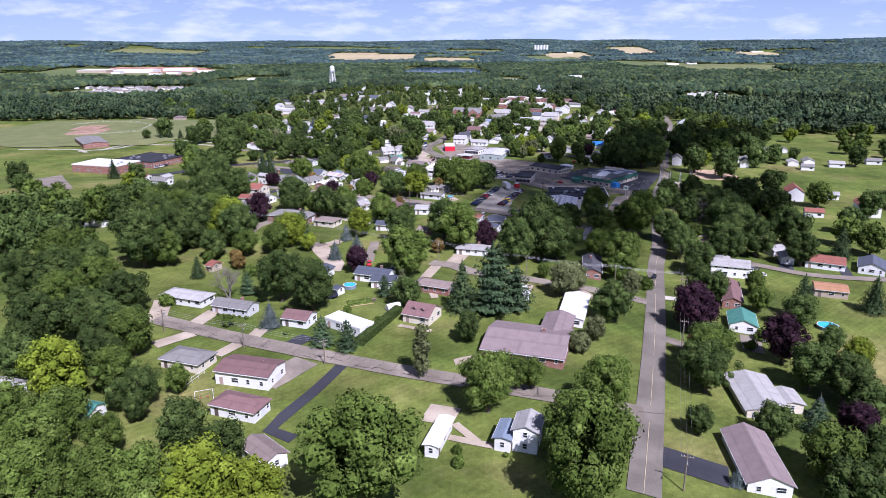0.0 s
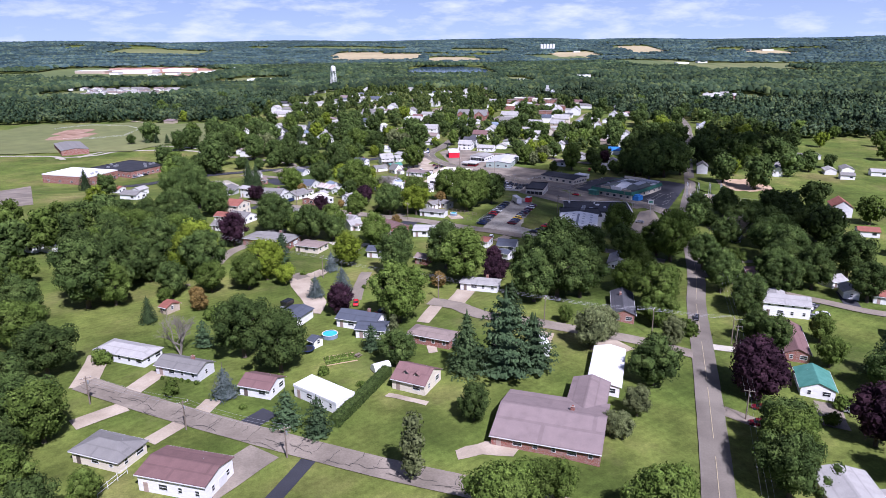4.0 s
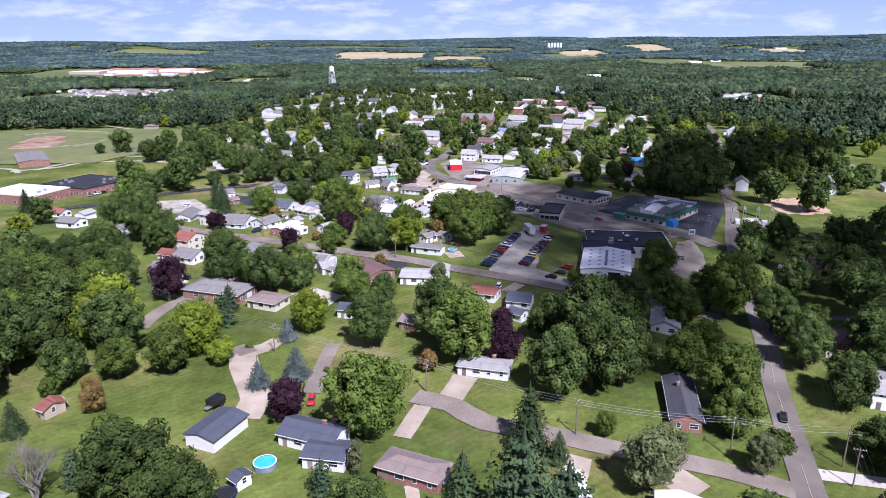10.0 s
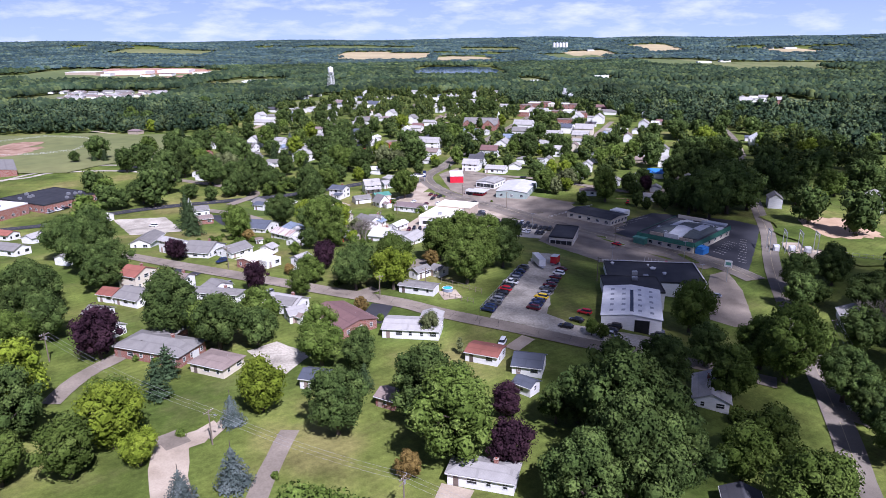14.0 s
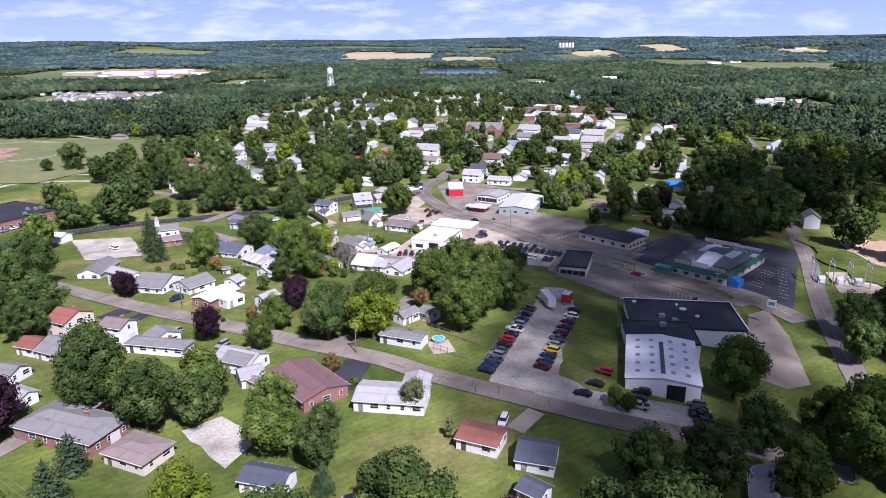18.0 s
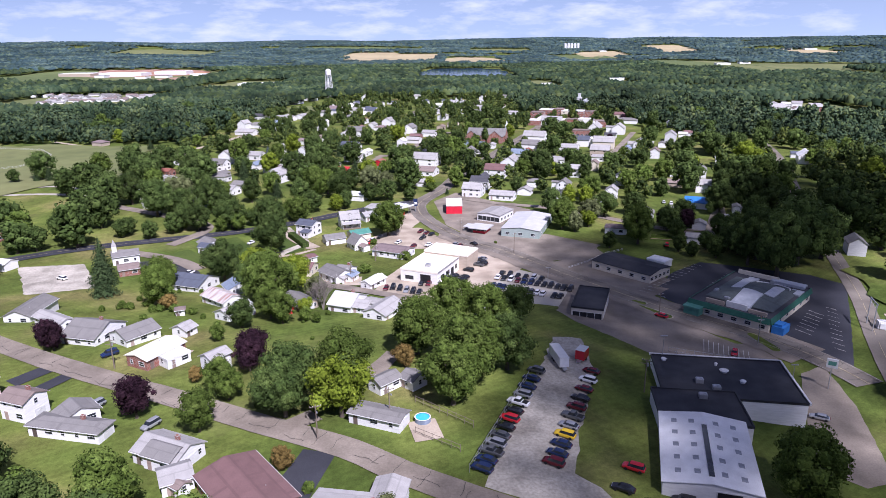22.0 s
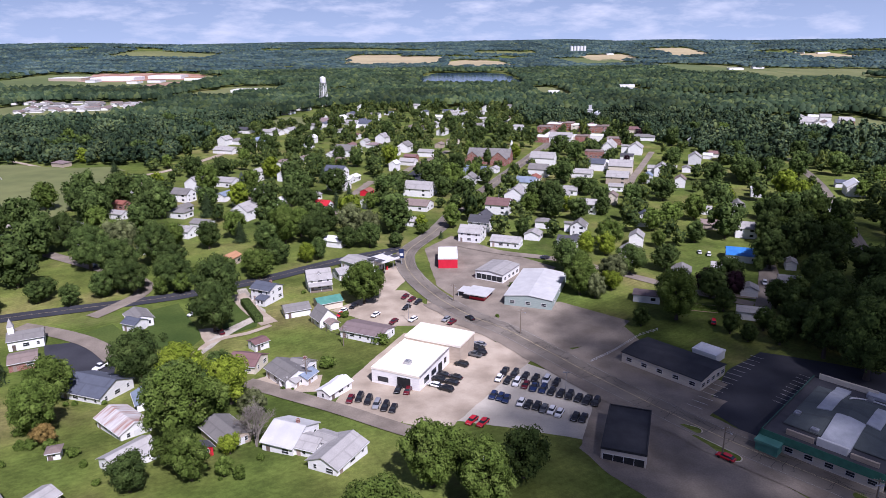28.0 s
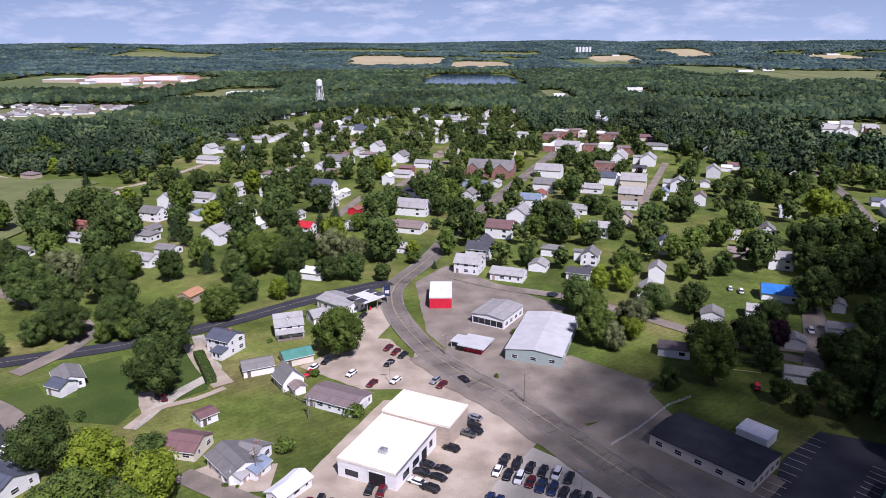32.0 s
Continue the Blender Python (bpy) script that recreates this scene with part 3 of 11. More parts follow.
def house(x, y, rot, L, W, eave=2.7, roof="gable", rc="grey", wc="white", chimney=False, low=False, steep=0, dormers=0, wing=0, steeple=False, far=False, plain=False):
    if W > 1.35 * L and roof != "flat":
        L, W, rot = W, L, rot + 90
    rot = (rot + 90) % 180 - 90
    rise = W / 2 * (steep or (0.22 if low or W > 13 else 0.42 if roof == "gable" else 0.36))
    storeys = "two-storey" if eave > 4.2 else "one-storey"
    small = L < 7.5 and eave < 3
    word = "shed" if small else "house"
    label = "%s %s %s with a %s %s roof%s" % (storeys if not small else "small", WALL_WORD[wc], word, ROOF_WORD[rc].replace(" shingle", ""), {"gable": "gable", "hip": "hipped", "flat": "flat"}[roof], " and chimney" if chimney else "")
    ob = thing(word, x, y, ground_z(x, y), rot, label, word, "houses of the town" if word == "house" else "")
    s = Shape()
    gable_body(s, L, W, eave, rise, roof)
    part("wall", s, WALL[wc], ob)
    s = Shape()
    roof_shape(s, L, W, eave, rise, roof)
    rf = part("roof", s, ROOF[rc], ob)
    if roof != "flat" and not far:
        k = rise / (W / 2)
        for sy in (-1, 1):
            yy = sy * (W / 2 + 0.45)
            part("gutter", Shape().box(-L / 2 - 0.3, min(yy, yy + sy * 0.1), eave - k * 0.45 - 0.06, L / 2 + 0.3, max(yy, yy + sy * 0.1), eave - k * 0.45 + 0.1), TRIM, ob)
    skip = {(0, 0, 0)} if not small else set()
    if plain:
        pass
    elif not small or not far:
        side_windows(ob, L, W, eave, far, skip)
    if not far:
        part("door", DOOR_MESH, None, ob, m=pose(-L / 2 + min(1.6, L * 0.25), -W / 2, 0, 0, 0, 0))
    if not far and not small and rng.random() < 0.5:
        part("garage_door", GARAGE_MESH, None, ob, "white panelled garage door", m=pose(L / 2, W * 0.1, 0, 0, 0, 90))
    if chimney:
        part("chimney", CHIMNEY_MESH, None, ob, "red brick chimney", m=pose(L * 0.18, W * 0.1, eave + rise * 0.8))
    elif not small and not far:
        part("vent_pipe", VENT_MESH, None, ob, m=pose(L * 0.2, W * 0.2, eave + rise * 0.62))
    for d in range(dormers):
        dx = (d - (dormers - 1) / 2) * L * 0.32
        s = Shape().box(dx - 0.6, -W * 0.32, eave, dx + 0.6, -W * 0.1, eave + rise * 0.62)
        dm = part("dormer", s, WALL[wc], ob)
        s = Shape()
        z = eave + rise * 0.62
        s.slab([(dx - 0.8, -W * 0.35, z - 0.05), (dx, -W * 0.35, z + 0.6), (dx, -W * 0.05, z + 0.6), (dx - 0.8, -W * 0.05, z - 0.05)][::-1], 0.1)
        s.slab([(dx, -W * 0.35, z + 0.6), (dx + 0.8, -W * 0.35, z - 0.05), (dx + 0.8, -W * 0.05, z - 0.05), (dx, -W * 0.05, z + 0.6)][::-1], 0.1)
        part("dormer_roof", s, ROOF[rc], dm)
        part("pane", WIN["small"][1], None, dm, m=pose(dx, -W * 0.32 - 0.02, eave + 0.4, 0, 0, 0) @ Matrix.Diagonal((0.8, 1, 0.8, 1)))
    if wing:
        wl_, ww = W * 0.75, L * 0.36
        s = Shape()
        gable_body(s, wl_ + W * 0.5, ww, eave, ww / 2 * 0.3, "gable")
        m = pose(L * 0.28 * (1 if wing > 0 else -0.6), W * 0.42, 0.02, 0, 0, 90)
        wg = part("wing", s, WALL[wc], ob, m=m)
        s = Shape()
        roof_shape(s, wl_ + W * 0.5, ww, eave, ww / 2 * 0.3, "gable")
        part("wing_roof", s, ROOF[rc], wg)
    if steeple:
        s = Shape().box(-L / 2 + 0.3, -0.9, eave + rise - 0.8, -L / 2 + 2.1, 0.9, eave + rise + 2.2)
        st = part("steeple", s, WALL["white"], ob, "white belfry with a pointed roof")
        z = eave + rise + 2.2
        c = -L / 2 + 1.2
        part("spire", Shape().add([(c - 1, -1, z), (c + 1, -1, z), (c + 1, 1, z), (c - 1, 1, z), (c, 0, z + 2.8)], [(0, 1, 4), (1, 2, 4), (2, 3, 4), (3, 0, 4), (3, 2, 1, 0)]), ROOF["lgrey"], st)
    return ob


def porch(ob, x0, x1, y, depth, h, rc, closed):
    """A low lean-to before the front of a house, closed or on posts."""
    y0 = y - depth
    if closed:
        part("porch", Shape().box(x0, y0, -1.0, x1, y, h), WALL["white"], ob)
        for k in range(2):
            part("window", WIN["small"][1], None, ob, m=pose(x0 + (x1 - x0) * (0.3 + 0.4 * k), y0, 0.9))
    else:
        part("porch", Shape().box(x0, y0, -1.0, x1, y, 0.35), WOOD, ob, "dark open porch deck")
        for k in range(3):
            px = x0 + 0.1 + (x1 - x0 - 0.2) * k / 2
            part("post", Shape().box(px - 0.08, y0 + 0.1, 0.35, px + 0.08, y0 + 0.26, h), TRIM, ob)
    part("porch_roof", Shape().slab([(x0 - 0.3, y0 - 0.3, h), (x1 + 0.3, y0 - 0.3, h), (x1 + 0.3, y, h + 0.8), (x0 - 0.3, y, h + 0.8)], 0.14), ROOF[rc], ob)
    return ob


# ---- trees ----
ICO = {}
for sub in (1, 2):
    bm = bmesh.new()
    bmesh.ops.create_icosphere(bm, subdivisions=sub, radius=1)
    ICO[sub] = (np.array([v.co[:] for v in bm.verts]), np.array([[v.index for v in f.verts] for f in bm.faces]))
    bm.free()


def raw_mesh(name, verts, tris, quads_, mat):
    me = bpy.data.meshes.new(name)
    faces = [tuple(f) for f in tris] + [tuple(f) for f in quads_]
    me.from_pydata(np.asarray(verts).tolist(), [], [tuple(int(i) for i in f) for f in faces])
    me.materials.append(mat)
    return me


def leaf_quads(r, p, n, size):
    """Little leaf sprays at p facing n."""
    m = len(p)
    n = n + r.normal(0, 0.34, (m, 3))
    n /= np.linalg.norm(n, axis=1)[:, None]
    t = np.cross(n, r.normal(0, 1, (m, 3)))
    t /= np.linalg.norm(t, axis=1)[:, None]
    b = np.cross(n, t)
    s = size * r.uniform(0.6, 1.35, (m, 1))
    bend = n * s * 0.3
    v = np.stack([p - t * s, p - b * s * 0.75 - bend, p + t * s, p + b * s * 0.75 - bend], 1).reshape(-1, 3)
    q = np.arange(m * 4).reshape(-1, 4)
    return v, q


def lobes(r, count, rx, rz, zc, lr):
    """Clumps filling a crown that is fuller below its middle."""
    out = []
    for i in range(count):
        a = i * 2.39996 + r.uniform(-0.3, 0.3)
        u = (i + 0.5) / count
        h = 1 - 2 * u
        k = math.sqrt(max(0, 1 - h * h)) * r.uniform(0.5, 1.0) * (1 + 0.16 * math.sin(2 * a + count) + 0.1 * math.sin(3 * a + 2 * count))
        out.append((math.cos(a) * k * rx, math.sin(a) * k * rx, zc + h * rz * 0.72 * r.uniform(0.88, 1.12), lr * r.choice((0.62, 0.8, 1.0, 1.1, 1.3))))
    out.append((0, 0, zc, lr * 1.5))
    return np.array(out)


def broad_crown(seed, mat, leaves=1500, count=17, rx=0.74, rz=0.82, zc=1.15, lr=0.38, size=0.085):
    """Crown of radius about 1."""
    r = np.random.default_rng(seed)
    lb = lobes(r, count, rx, rz, zc, lr)
    pick = r.choice(len(lb), leaves, p=lb[:, 3] ** 2 / (lb[:, 3] ** 2).sum())
    d = r.normal(0, 1, (leaves, 3))
    d[:, 2] += 0.25
    d /= np.linalg.norm(d, axis=1)[:, None]
    p = lb[pick, :3] + d * lb[pick, 3:] * r.uniform(0.9, 1.12, (leaves, 1))
    v, q = leaf_quads(r, p, d, size)
    iv, it = ICO[1]
    hv, ht = [], []
    for i, (x, y, z, s) in enumerate(lb):
        hv.append(iv * s * 0.74 * r.uniform(0.88, 1.1, (len(iv), 1)) + (x, y, z))
        ht.append(it + i * len(iv) + len(v))
    return raw_mesh("crown", np.vstack([v] + hv), np.vstack(ht), q, mat)


def conifer_crown(seed, mat, tiers=15, H=3.2, size=0.13, droop=0.35, loose=0.1, dense=70, full=0.75):
    """Whorls of drooping branches, each a fan of small sprays round a dark core."""
    r = np.random.default_rng(seed)
    ps, ns = [], []
    for i in range(tiers):
        u = i / tiers
        rad = (1 - u) ** full * r.uniform(0.92, 1.06) + 0.04
        z = 0.1 * H + u * H * 0.88
        arms = int(7 + 6 * rad)
        for k in range(arms):
            a0 = 6.283 * (k + 0.5 * (i % 2)) / arms + r.uniform(-0.25, 0.25)
            reach_ = rad * r.uniform(1 - loose * 2, 1 + loose)
            for q in range(int(4 + dense * rad / 4)):
                w = math.sqrt(r.uniform(0.08, 1))
                e = w * reach_
                a = a0 + r.normal(0, 0.16) / (0.5 + w)
                ps.append((math.cos(a) * e, math.sin(a) * e, z - e * droop * w + 0.1 * w * w + r.normal(0, 0.022)))
                ns.append((math.cos(a) * 0.7, math.sin(a) * 0.7, 0.75))
    v, q = leaf_quads(r, np.array(ps), np.array(ns), size)
    n, hv, ht = 9, [], []
    for i in range(5):
        u = i / 5
        rad = (1 - u) * 0.66 + 0.03
        k = len(v) + len(hv)
        for a in range(n):
            w = rad * r.uniform(0.75, 1.1)
            hv.append((math.cos(a * 6.283 / n) * w, math.sin(a * 6.283 / n) * w, (0.08 + u * 0.8) * H))
        hv.append((0, 0, (0.08 + u * 0.8) * H + 0.36 * H))
        ht += [(k + a, k + (a + 1) % n, k + n) for a in range(n)]
    return raw_mesh("crown", np.vstack([v, hv]), ht, q, mat)


def trunk_mesh(seed, H, zc, r0=0.07):
    r = random.Random(seed)
    s = Shape()
    s.tube((0, 0, -0.15), (0.02, 0.01, 0.12), r0 * 1.4, r0, 8)
    s.f.append((8, 16, 17))
    s.tube((0.02, 0.01, 0.12), (0, 0, H), r0, r0 * 0.3, 8)
    for i in range(6):
        a = i * 2.4 + r.random()
        z = zc * (0.55 + 0.08 * i)
        k = len(s.v)
        s.f.append((8, k, k + 1))
        s.tube((0, 0, z), (math.cos(a) * 0.55, math.sin(a) * 0.55, z + 0.45), r0 * 0.5, r0 * 0.12, 5)
    return s.mesh("trunk", BARK)


def bare_mesh(seed):
    r = random.Random(seed)
    s = Shape()

    def grow(p, d, length, rad, depth):
        q = p + d * length
        s.tube(p, q, rad, rad * 0.6, 4, False)
        if depth:
            for i in range(3 if depth > 1 else 4):
                nd = (d + Vector((r.gauss(0, 0.5), r.gauss(0, 0.5), r.gauss(0.12, 0.3)))).normalized()
                grow(p.lerp(q, r.uniform(0.6, 1)), nd, length * r.uniform(0.6, 0.8), rad * 0.55, depth - 1)

    for i in range(4):
        grow(Vector((0, 0, 0)), Vector((r.gauss(0, 0.35), r.gauss(0, 0.35), 1)).normalized(), 0.75, 0.05, 5)
    return s.mesh("crown", LEAF["bare"])


CROWN, TRUNK = {}, {}
for k, kind in enumerate(("maple", "oak", "lime", "plum", "birch", "autumn")):
    CROWN[kind] = [broad_crown(100 * k + i, LEAF[kind], size=0.041 if kind == "birch" else 0.044, leaves=3800, count=36 + 5 * i, lr=0.27, rx=0.8, rz=0.86 + 0.07 * i) for i in range(4)]
    CROWN[kind + "_low"] = [broad_crown(100 * k + 50 + i, LEAF[kind], size=0.074, leaves=1050, count=26 + 4 * i, lr=0.3, rx=0.8, rz=0.9 + 0.08 * i) for i in range(3)]
for k, kind in enumerate(("maple", "oak")):
    CROWN[kind + "_big"] = [broad_crown(700 + 10 * k + i, LEAF[kind], size=0.033, leaves=8200, count=60 + 8 * i, lr=0.215, rx=0.84, rz=0.92 + 0.06 * i) for i in range(3)]
CROWN["column"] = [broad_crown(900 + i, LEAF["birch"], leaves=1100, count=16, rx=0.6, rz=2.3, zc=2.5, lr=0.5, size=0.11) for i in range(2)]
CROWN["shrub"] = [broad_crown(950 + i, LEAF["shrub"], leaves=420, count=9, rx=0.62, rz=0.55, zc=0.6, lr=0.42, size=0.13) for i in range(3)]
for k, (kind, tiers, H, droop) in enumerate((("spruce", 15, 2.65, 0.3), ("blue_spruce", 12, 2.1, 0.25), ("pine", 10, 2.6, 0.1))):
    CROWN[kind] = [conifer_crown(1000 + 10 * k + i, LEAF[kind], tiers, H, 0.048 if kind != "pine" else 0.055, droop, 0.12 if kind != "pine" else 0.2, 82 if kind != "pine" else 110, 0.75 if kind != "pine" else 0.5) for i in range(3)]
CROWN["bare"] = [bare_mesh(7)]
TRUNK["broad"] = [trunk_mesh(i, 1.3, 1.1) for i in range(3)]
TRUNK["tall"] = [trunk_mesh(9, 2.5, 0.9, 0.05)]
TRUNK["shrub"] = [trunk_mesh(11, 0.6, 0.5, 0.05)]
TREE_LABEL = {
    "maple": "broad green maple in full leaf on a lawn", "oak": "tall dark green broadleaf tree with a dense crown", "lime": "bright yellow-green broadleaf tree with a rounded crown",
    "plum": "dark purple-leaved ornamental tree with a dense round crown", "birch": "loose grey-green tree with thin foliage", "spruce": "tall dark green spruce with a pointed top",
    "blue_spruce": "pale blue-grey spruce of conical shape", "pine": "large layered green pine with open branches", "bare": "bare grey leafless tree with fine twigs",
    "column": "narrow upright tree with pale green leaves", "shrub": "rounded green garden shrub", "autumn": "small tree with rusty yellow-brown leaves"}
trng = random.Random(11)


def tree(kind, x, y, R, low=None):
    low = (y > 500 or abs(x - 10) > 150) if low is None else low
    key = kind + "_low" if low and kind + "_low" in CROWN else kind + "_big" if R > 6.6 and kind + "_big" in CROWN else kind
    crown = trng.choice(CROWN[key])
    name = "shrub" if kind == "shrub" else kind.replace("plum", "purple_plum").replace("bare", "bare_tree").replace("column", "poplar").replace("lime", "lime_tree").replace("autumn", "cherry_tree")
    ob = thing(name, x, y, ground_z(x, y), trng.uniform(0, 360), TREE_LABEL[kind], "shrub" if kind == "shrub" else "tree")
    sz = R * trng.uniform(0.92, 1.1)
    ob.scale = (R, R * trng.uniform(0.92, 1.08), sz)
    part("crown", crown, None, ob)
    if kind != "bare":
        part("trunk", trng.choice(TRUNK["shrub" if kind == "shrub" else "tall" if kind in ("spruce", "blue_spruce", "pine", "column") else "broad"]), None, ob)
    return ob

# ---- larger buildings ----
UNIT_MESH = Shape().box(-0.9, -0.7, 0, 0.9, 0.7, 1.0).box(-0.75, -0.55, 1.0, 0.75, 0.55, 1.15).tube((0.3, 0, 1.1), (0.3, 0, 1.3), 0.35, 0.35, 10).mesh("air_unit", STEEL)
MANSARD = material("green_mansard_shingles", [(0.02, 0.09, 0.065), (0.03, 0.13, 0.09)], 0.8, 0.6, fine=0.1)
SKYLIGHT = material("translucent_roof_panel", [(0.2, 0.21, 0.23), (0.3, 0.31, 0.33)], 1.0, 0.3)
# Near-black colour stands in for the unlit interior behind bay doors.
DARK = material("interior_shade_black", [(0.008, 0.008, 0.009), (0.015, 0.015, 0.016)], 1.0, 0.9)
DECK = shingle_material("grey_green_shingles", (0.085, 0.1, 0.1))
SHEET = material("grey_roof_sheet", [(0.36, 0.38, 0.41), (0.48, 0.5, 0.53)], 0.4, 0.55, fine=0.08)


def shop(name, label, x, y, rot, L, W, h, roof="flat", rc="white", wc="white", windows=0, glazed=False, roller=0, units=0, mansard=False, skylights=False):
    deep = W > L and roof == "gable"
    ob = thing(name, x, y, ground_z(x, y), rot, label, name.replace("_", " "))
    rise = min(L, W) / 2 * (0.12 if name != "church" else 0.6)
    turn = pose(0, 0, 0, 0, 0, 90) if deep else None
    s = Shape()
    gable_body(s, W if deep else L, L if deep else W, h, rise, roof)
    part("wall", s, WALL[wc], ob, m=turn)
    s = Shape()
    roof_shape(s, W if deep else L, L if deep else W, h, rise, roof, o=0.3)
    part("roof", s, ROOF[rc], ob, m=turn)
    if windows:
        for side, length, c, a in ((0, L, (0, -W / 2), 0), (1, W, (L / 2, 0), 90), (3, W, (-L / 2, 0), -90)):
            n = max(1, min(windows, int(length / 2.6)))
            for r in range(2 if h > 6.5 else 1):
                for i in range(n):
                    p = ((i + 0.5) / n - 0.5) * length
                    f, pane, w = WIN["wide"]
                    m = pose(c[0] + p * math.cos(radians(a)), c[1] + p * math.sin(radians(a)), 1.0 + 3.4 * r, 0, 0, a)
                    q = part("window", f, None, ob, m=m)
                    part("pane", pane, None, q)
    if glazed:
        n = max(2, int(L / 2.2))
        for i in range(n):
            p = ((i + 0.5) / n - 0.5) * (L - 0.8)
            w = (L - 0.8) / n
            q = part("shop_window", Shape().box(p - w / 2, -W / 2 - 0.06, 0.5, p - w / 2 + 0.12, -W / 2 + 0.02, 2.6).box(p - w / 2, -W / 2 - 0.06, 2.6, p + w / 2, -W / 2 + 0.02, 2.75), TRIM, ob)
            part("pane", Shape().box(p - w / 2 + 0.12, -W / 2 - 0.03, 0.5, p + w / 2, -W / 2 + 0.01, 2.6), GLASS, q)
        n = max(2, int(W / 3.2))
        for i in range(n):
            p = ((i + 0.5) / n - 0.5) * (W - 0.8)
            q = part("window", WIN["wide"][0], None, ob, m=pose(L / 2, p, 0.9, 0, 0, 90))
            part("pane", WIN["wide"][1], None, q)
    for i in range(roller):
        p = (0.18 if roller == 1 else (i - 0.5) * 0.4) * L
        fr = part("bay_frame", Shape().box(p - 2.3, -W / 2 - 0.1, -0.3, p - 2.1, -W / 2 + 0.02, 4.2).box(p + 2.1, -W / 2 - 0.1, -0.3, p + 2.3, -W / 2 + 0.02, 4.2).box(p - 2.1, -W / 2 - 0.1, 4.0, p + 2.1, -W / 2 + 0.02, 4.2), TRIM, ob)
        part("bay_panel", Shape().box(p - 2.1, -W / 2 - 0.03, -0.3, p + 2.1, -W / 2 + 0.01, 4.0), DARK if i == 0 else TRIM, fr, "black panel painting the shade of an open bay")
    r = random.Random(int(x * 10))
    for i in range(units):
        part("air_unit", UNIT_MESH, None, ob, "grey rooftop air unit", m=pose(r.uniform(-0.38, 0.38) * L, r.uniform(-0.38, 0.38) * W, h + 0.02, 0, 0, r.choice((0, 90))))
    if skylights:
        k = rise / (L / 2 if deep else W / 2)
        for sx in (-1, 1):
            for i in range(5):
                for j in (0.28, 0.68):
                    px = sx * j * L / 2
                    z = h + rise * (1 - j) + 0.19
                    part("skylight", Shape().box(-0.55, -0.7, -0.02, 0.55, 0.7, 0.03), SKYLIGHT, ob, m=pose(px, (i - 2) * W * 0.18, z, 0, math.degrees(math.atan(rise / (L / 2))) * sx, 0))
        part("ridge_light", Shape().box(-0.5, -W * 0.42, h + rise + 0.1, 0.5, W * 0.3, h + rise + 0.28), GLASS, ob, "dark ridge light strip")
    if mansard:
        s = Shape()
        X, Y, z0, z1 = L / 2, W / 2, h - 1.3, h + 0.5
        for a, b in (((-X, -Y), (X, -Y)), ((X, -Y), (X, Y)), ((-X, Y), (-X, -Y))):
            dx, dy = b[0] - a[0], b[1] - a[1]
            n = math.hypot(dx, dy)
            ox, oy = dy / n * 0.7, -dx / n * 0.7
            s.add([(a[0] + ox, a[1] + oy, z0), (b[0] + ox, b[1] + oy, z0), (b[0] + ox * 0.2, b[1] + oy * 0.2, z1), (a[0] + ox * 0.2, a[1] + oy * 0.2, z1), (a[0], a[1], z0), (b[0], b[1], z0), (b[0], b[1], z1), (a[0], a[1], z1)],
                  [(0, 1, 2, 3), (4, 0, 3, 7), (1, 5, 6, 2), (3, 2, 6, 7), (5, 4, 7, 6), (4, 5, 1, 0)])
        part("mansard", s, MANSARD, ob, "green shingled mansard band")
        k, a, b, c, d = 0.2, -0.4 * L, 0.44 * L, -0.33 * W, 0.36 * W
        m = min(b - a, d - c) / 2
        z = h + 0.3
        top = [(a + m, c + m, z + k * m), (b - m, c + m, z + k * m), (b - m, d - m, z + k * m), (a + m, d - m, z + k * m)]
        hip = Shape().add([(a, c, z), (b, c, z), (b, d, z), (a, d, z)] + top, [(0, 1, 5, 4), (1, 2, 6, 5), (2, 3, 7, 6), (3, 0, 4, 7), (4, 5, 6, 7), (3, 2, 1, 0)])
        part("roof_deck", hip, DECK, ob, "low hipped grey-green roof")
        def on_hip(x0, y0, x1, y1, lift):
            """A metal sheet following the slopes of the hipped deck."""
            sh = Shape()
            n = 8
            pts = []
            for top_ in (0, 1):
                for iy in range(n + 1):
                    for ix in range(n + 1):
                        px, py = x0 + (x1 - x0) * ix / n, y0 + (y1 - y0) * iy / n
                        pts.append((px, py, z - 0.3 + top_ * (lift + 0.3) + k * max(0, min(px - a, b - px, py - c, d - py, m))))
            q = (n + 1) ** 2
            fs = [(q + r_ * (n + 1) + t_, q + r_ * (n + 1) + t_ + 1, q + (r_ + 1) * (n + 1) + t_ + 1, q + (r_ + 1) * (n + 1) + t_) for r_ in range(n) for t_ in range(n)]
            ring = [t_ for t_ in range(n)] + [r_ * (n + 1) + n for r_ in range(n)] + [n * (n + 1) + t_ for t_ in range(n, 0, -1)] + [r_ * (n + 1) for r_ in range(n, 0, -1)]
            fs += [(u_, w_, w_ + q, u_ + q) for u_, w_ in zip(ring, ring[1:] + ring[:1])]
            return sh.add(pts, fs)
        part("roof_panel", on_hip(-1.6, -15.6, 4.8, -2.6, 0.45), SHEET, ob, "pale metal roof over the front hall")
        part("roof_panel", on_hip(-6.4, -1.0, -3.0, 15.6, 0.25), SHEET, ob, "pale metal roof strip")
        part("roof_panel", on_hip(4.6, -1.6, 7.6, 9.0, 0.25), SHEET, ob, "pale metal roof panel")
        part("roof_front", Shape().box(-1.6, -16.3, h, 4.8, -15.6, h + 1.9), TRIM, ob, "white raised roof front")
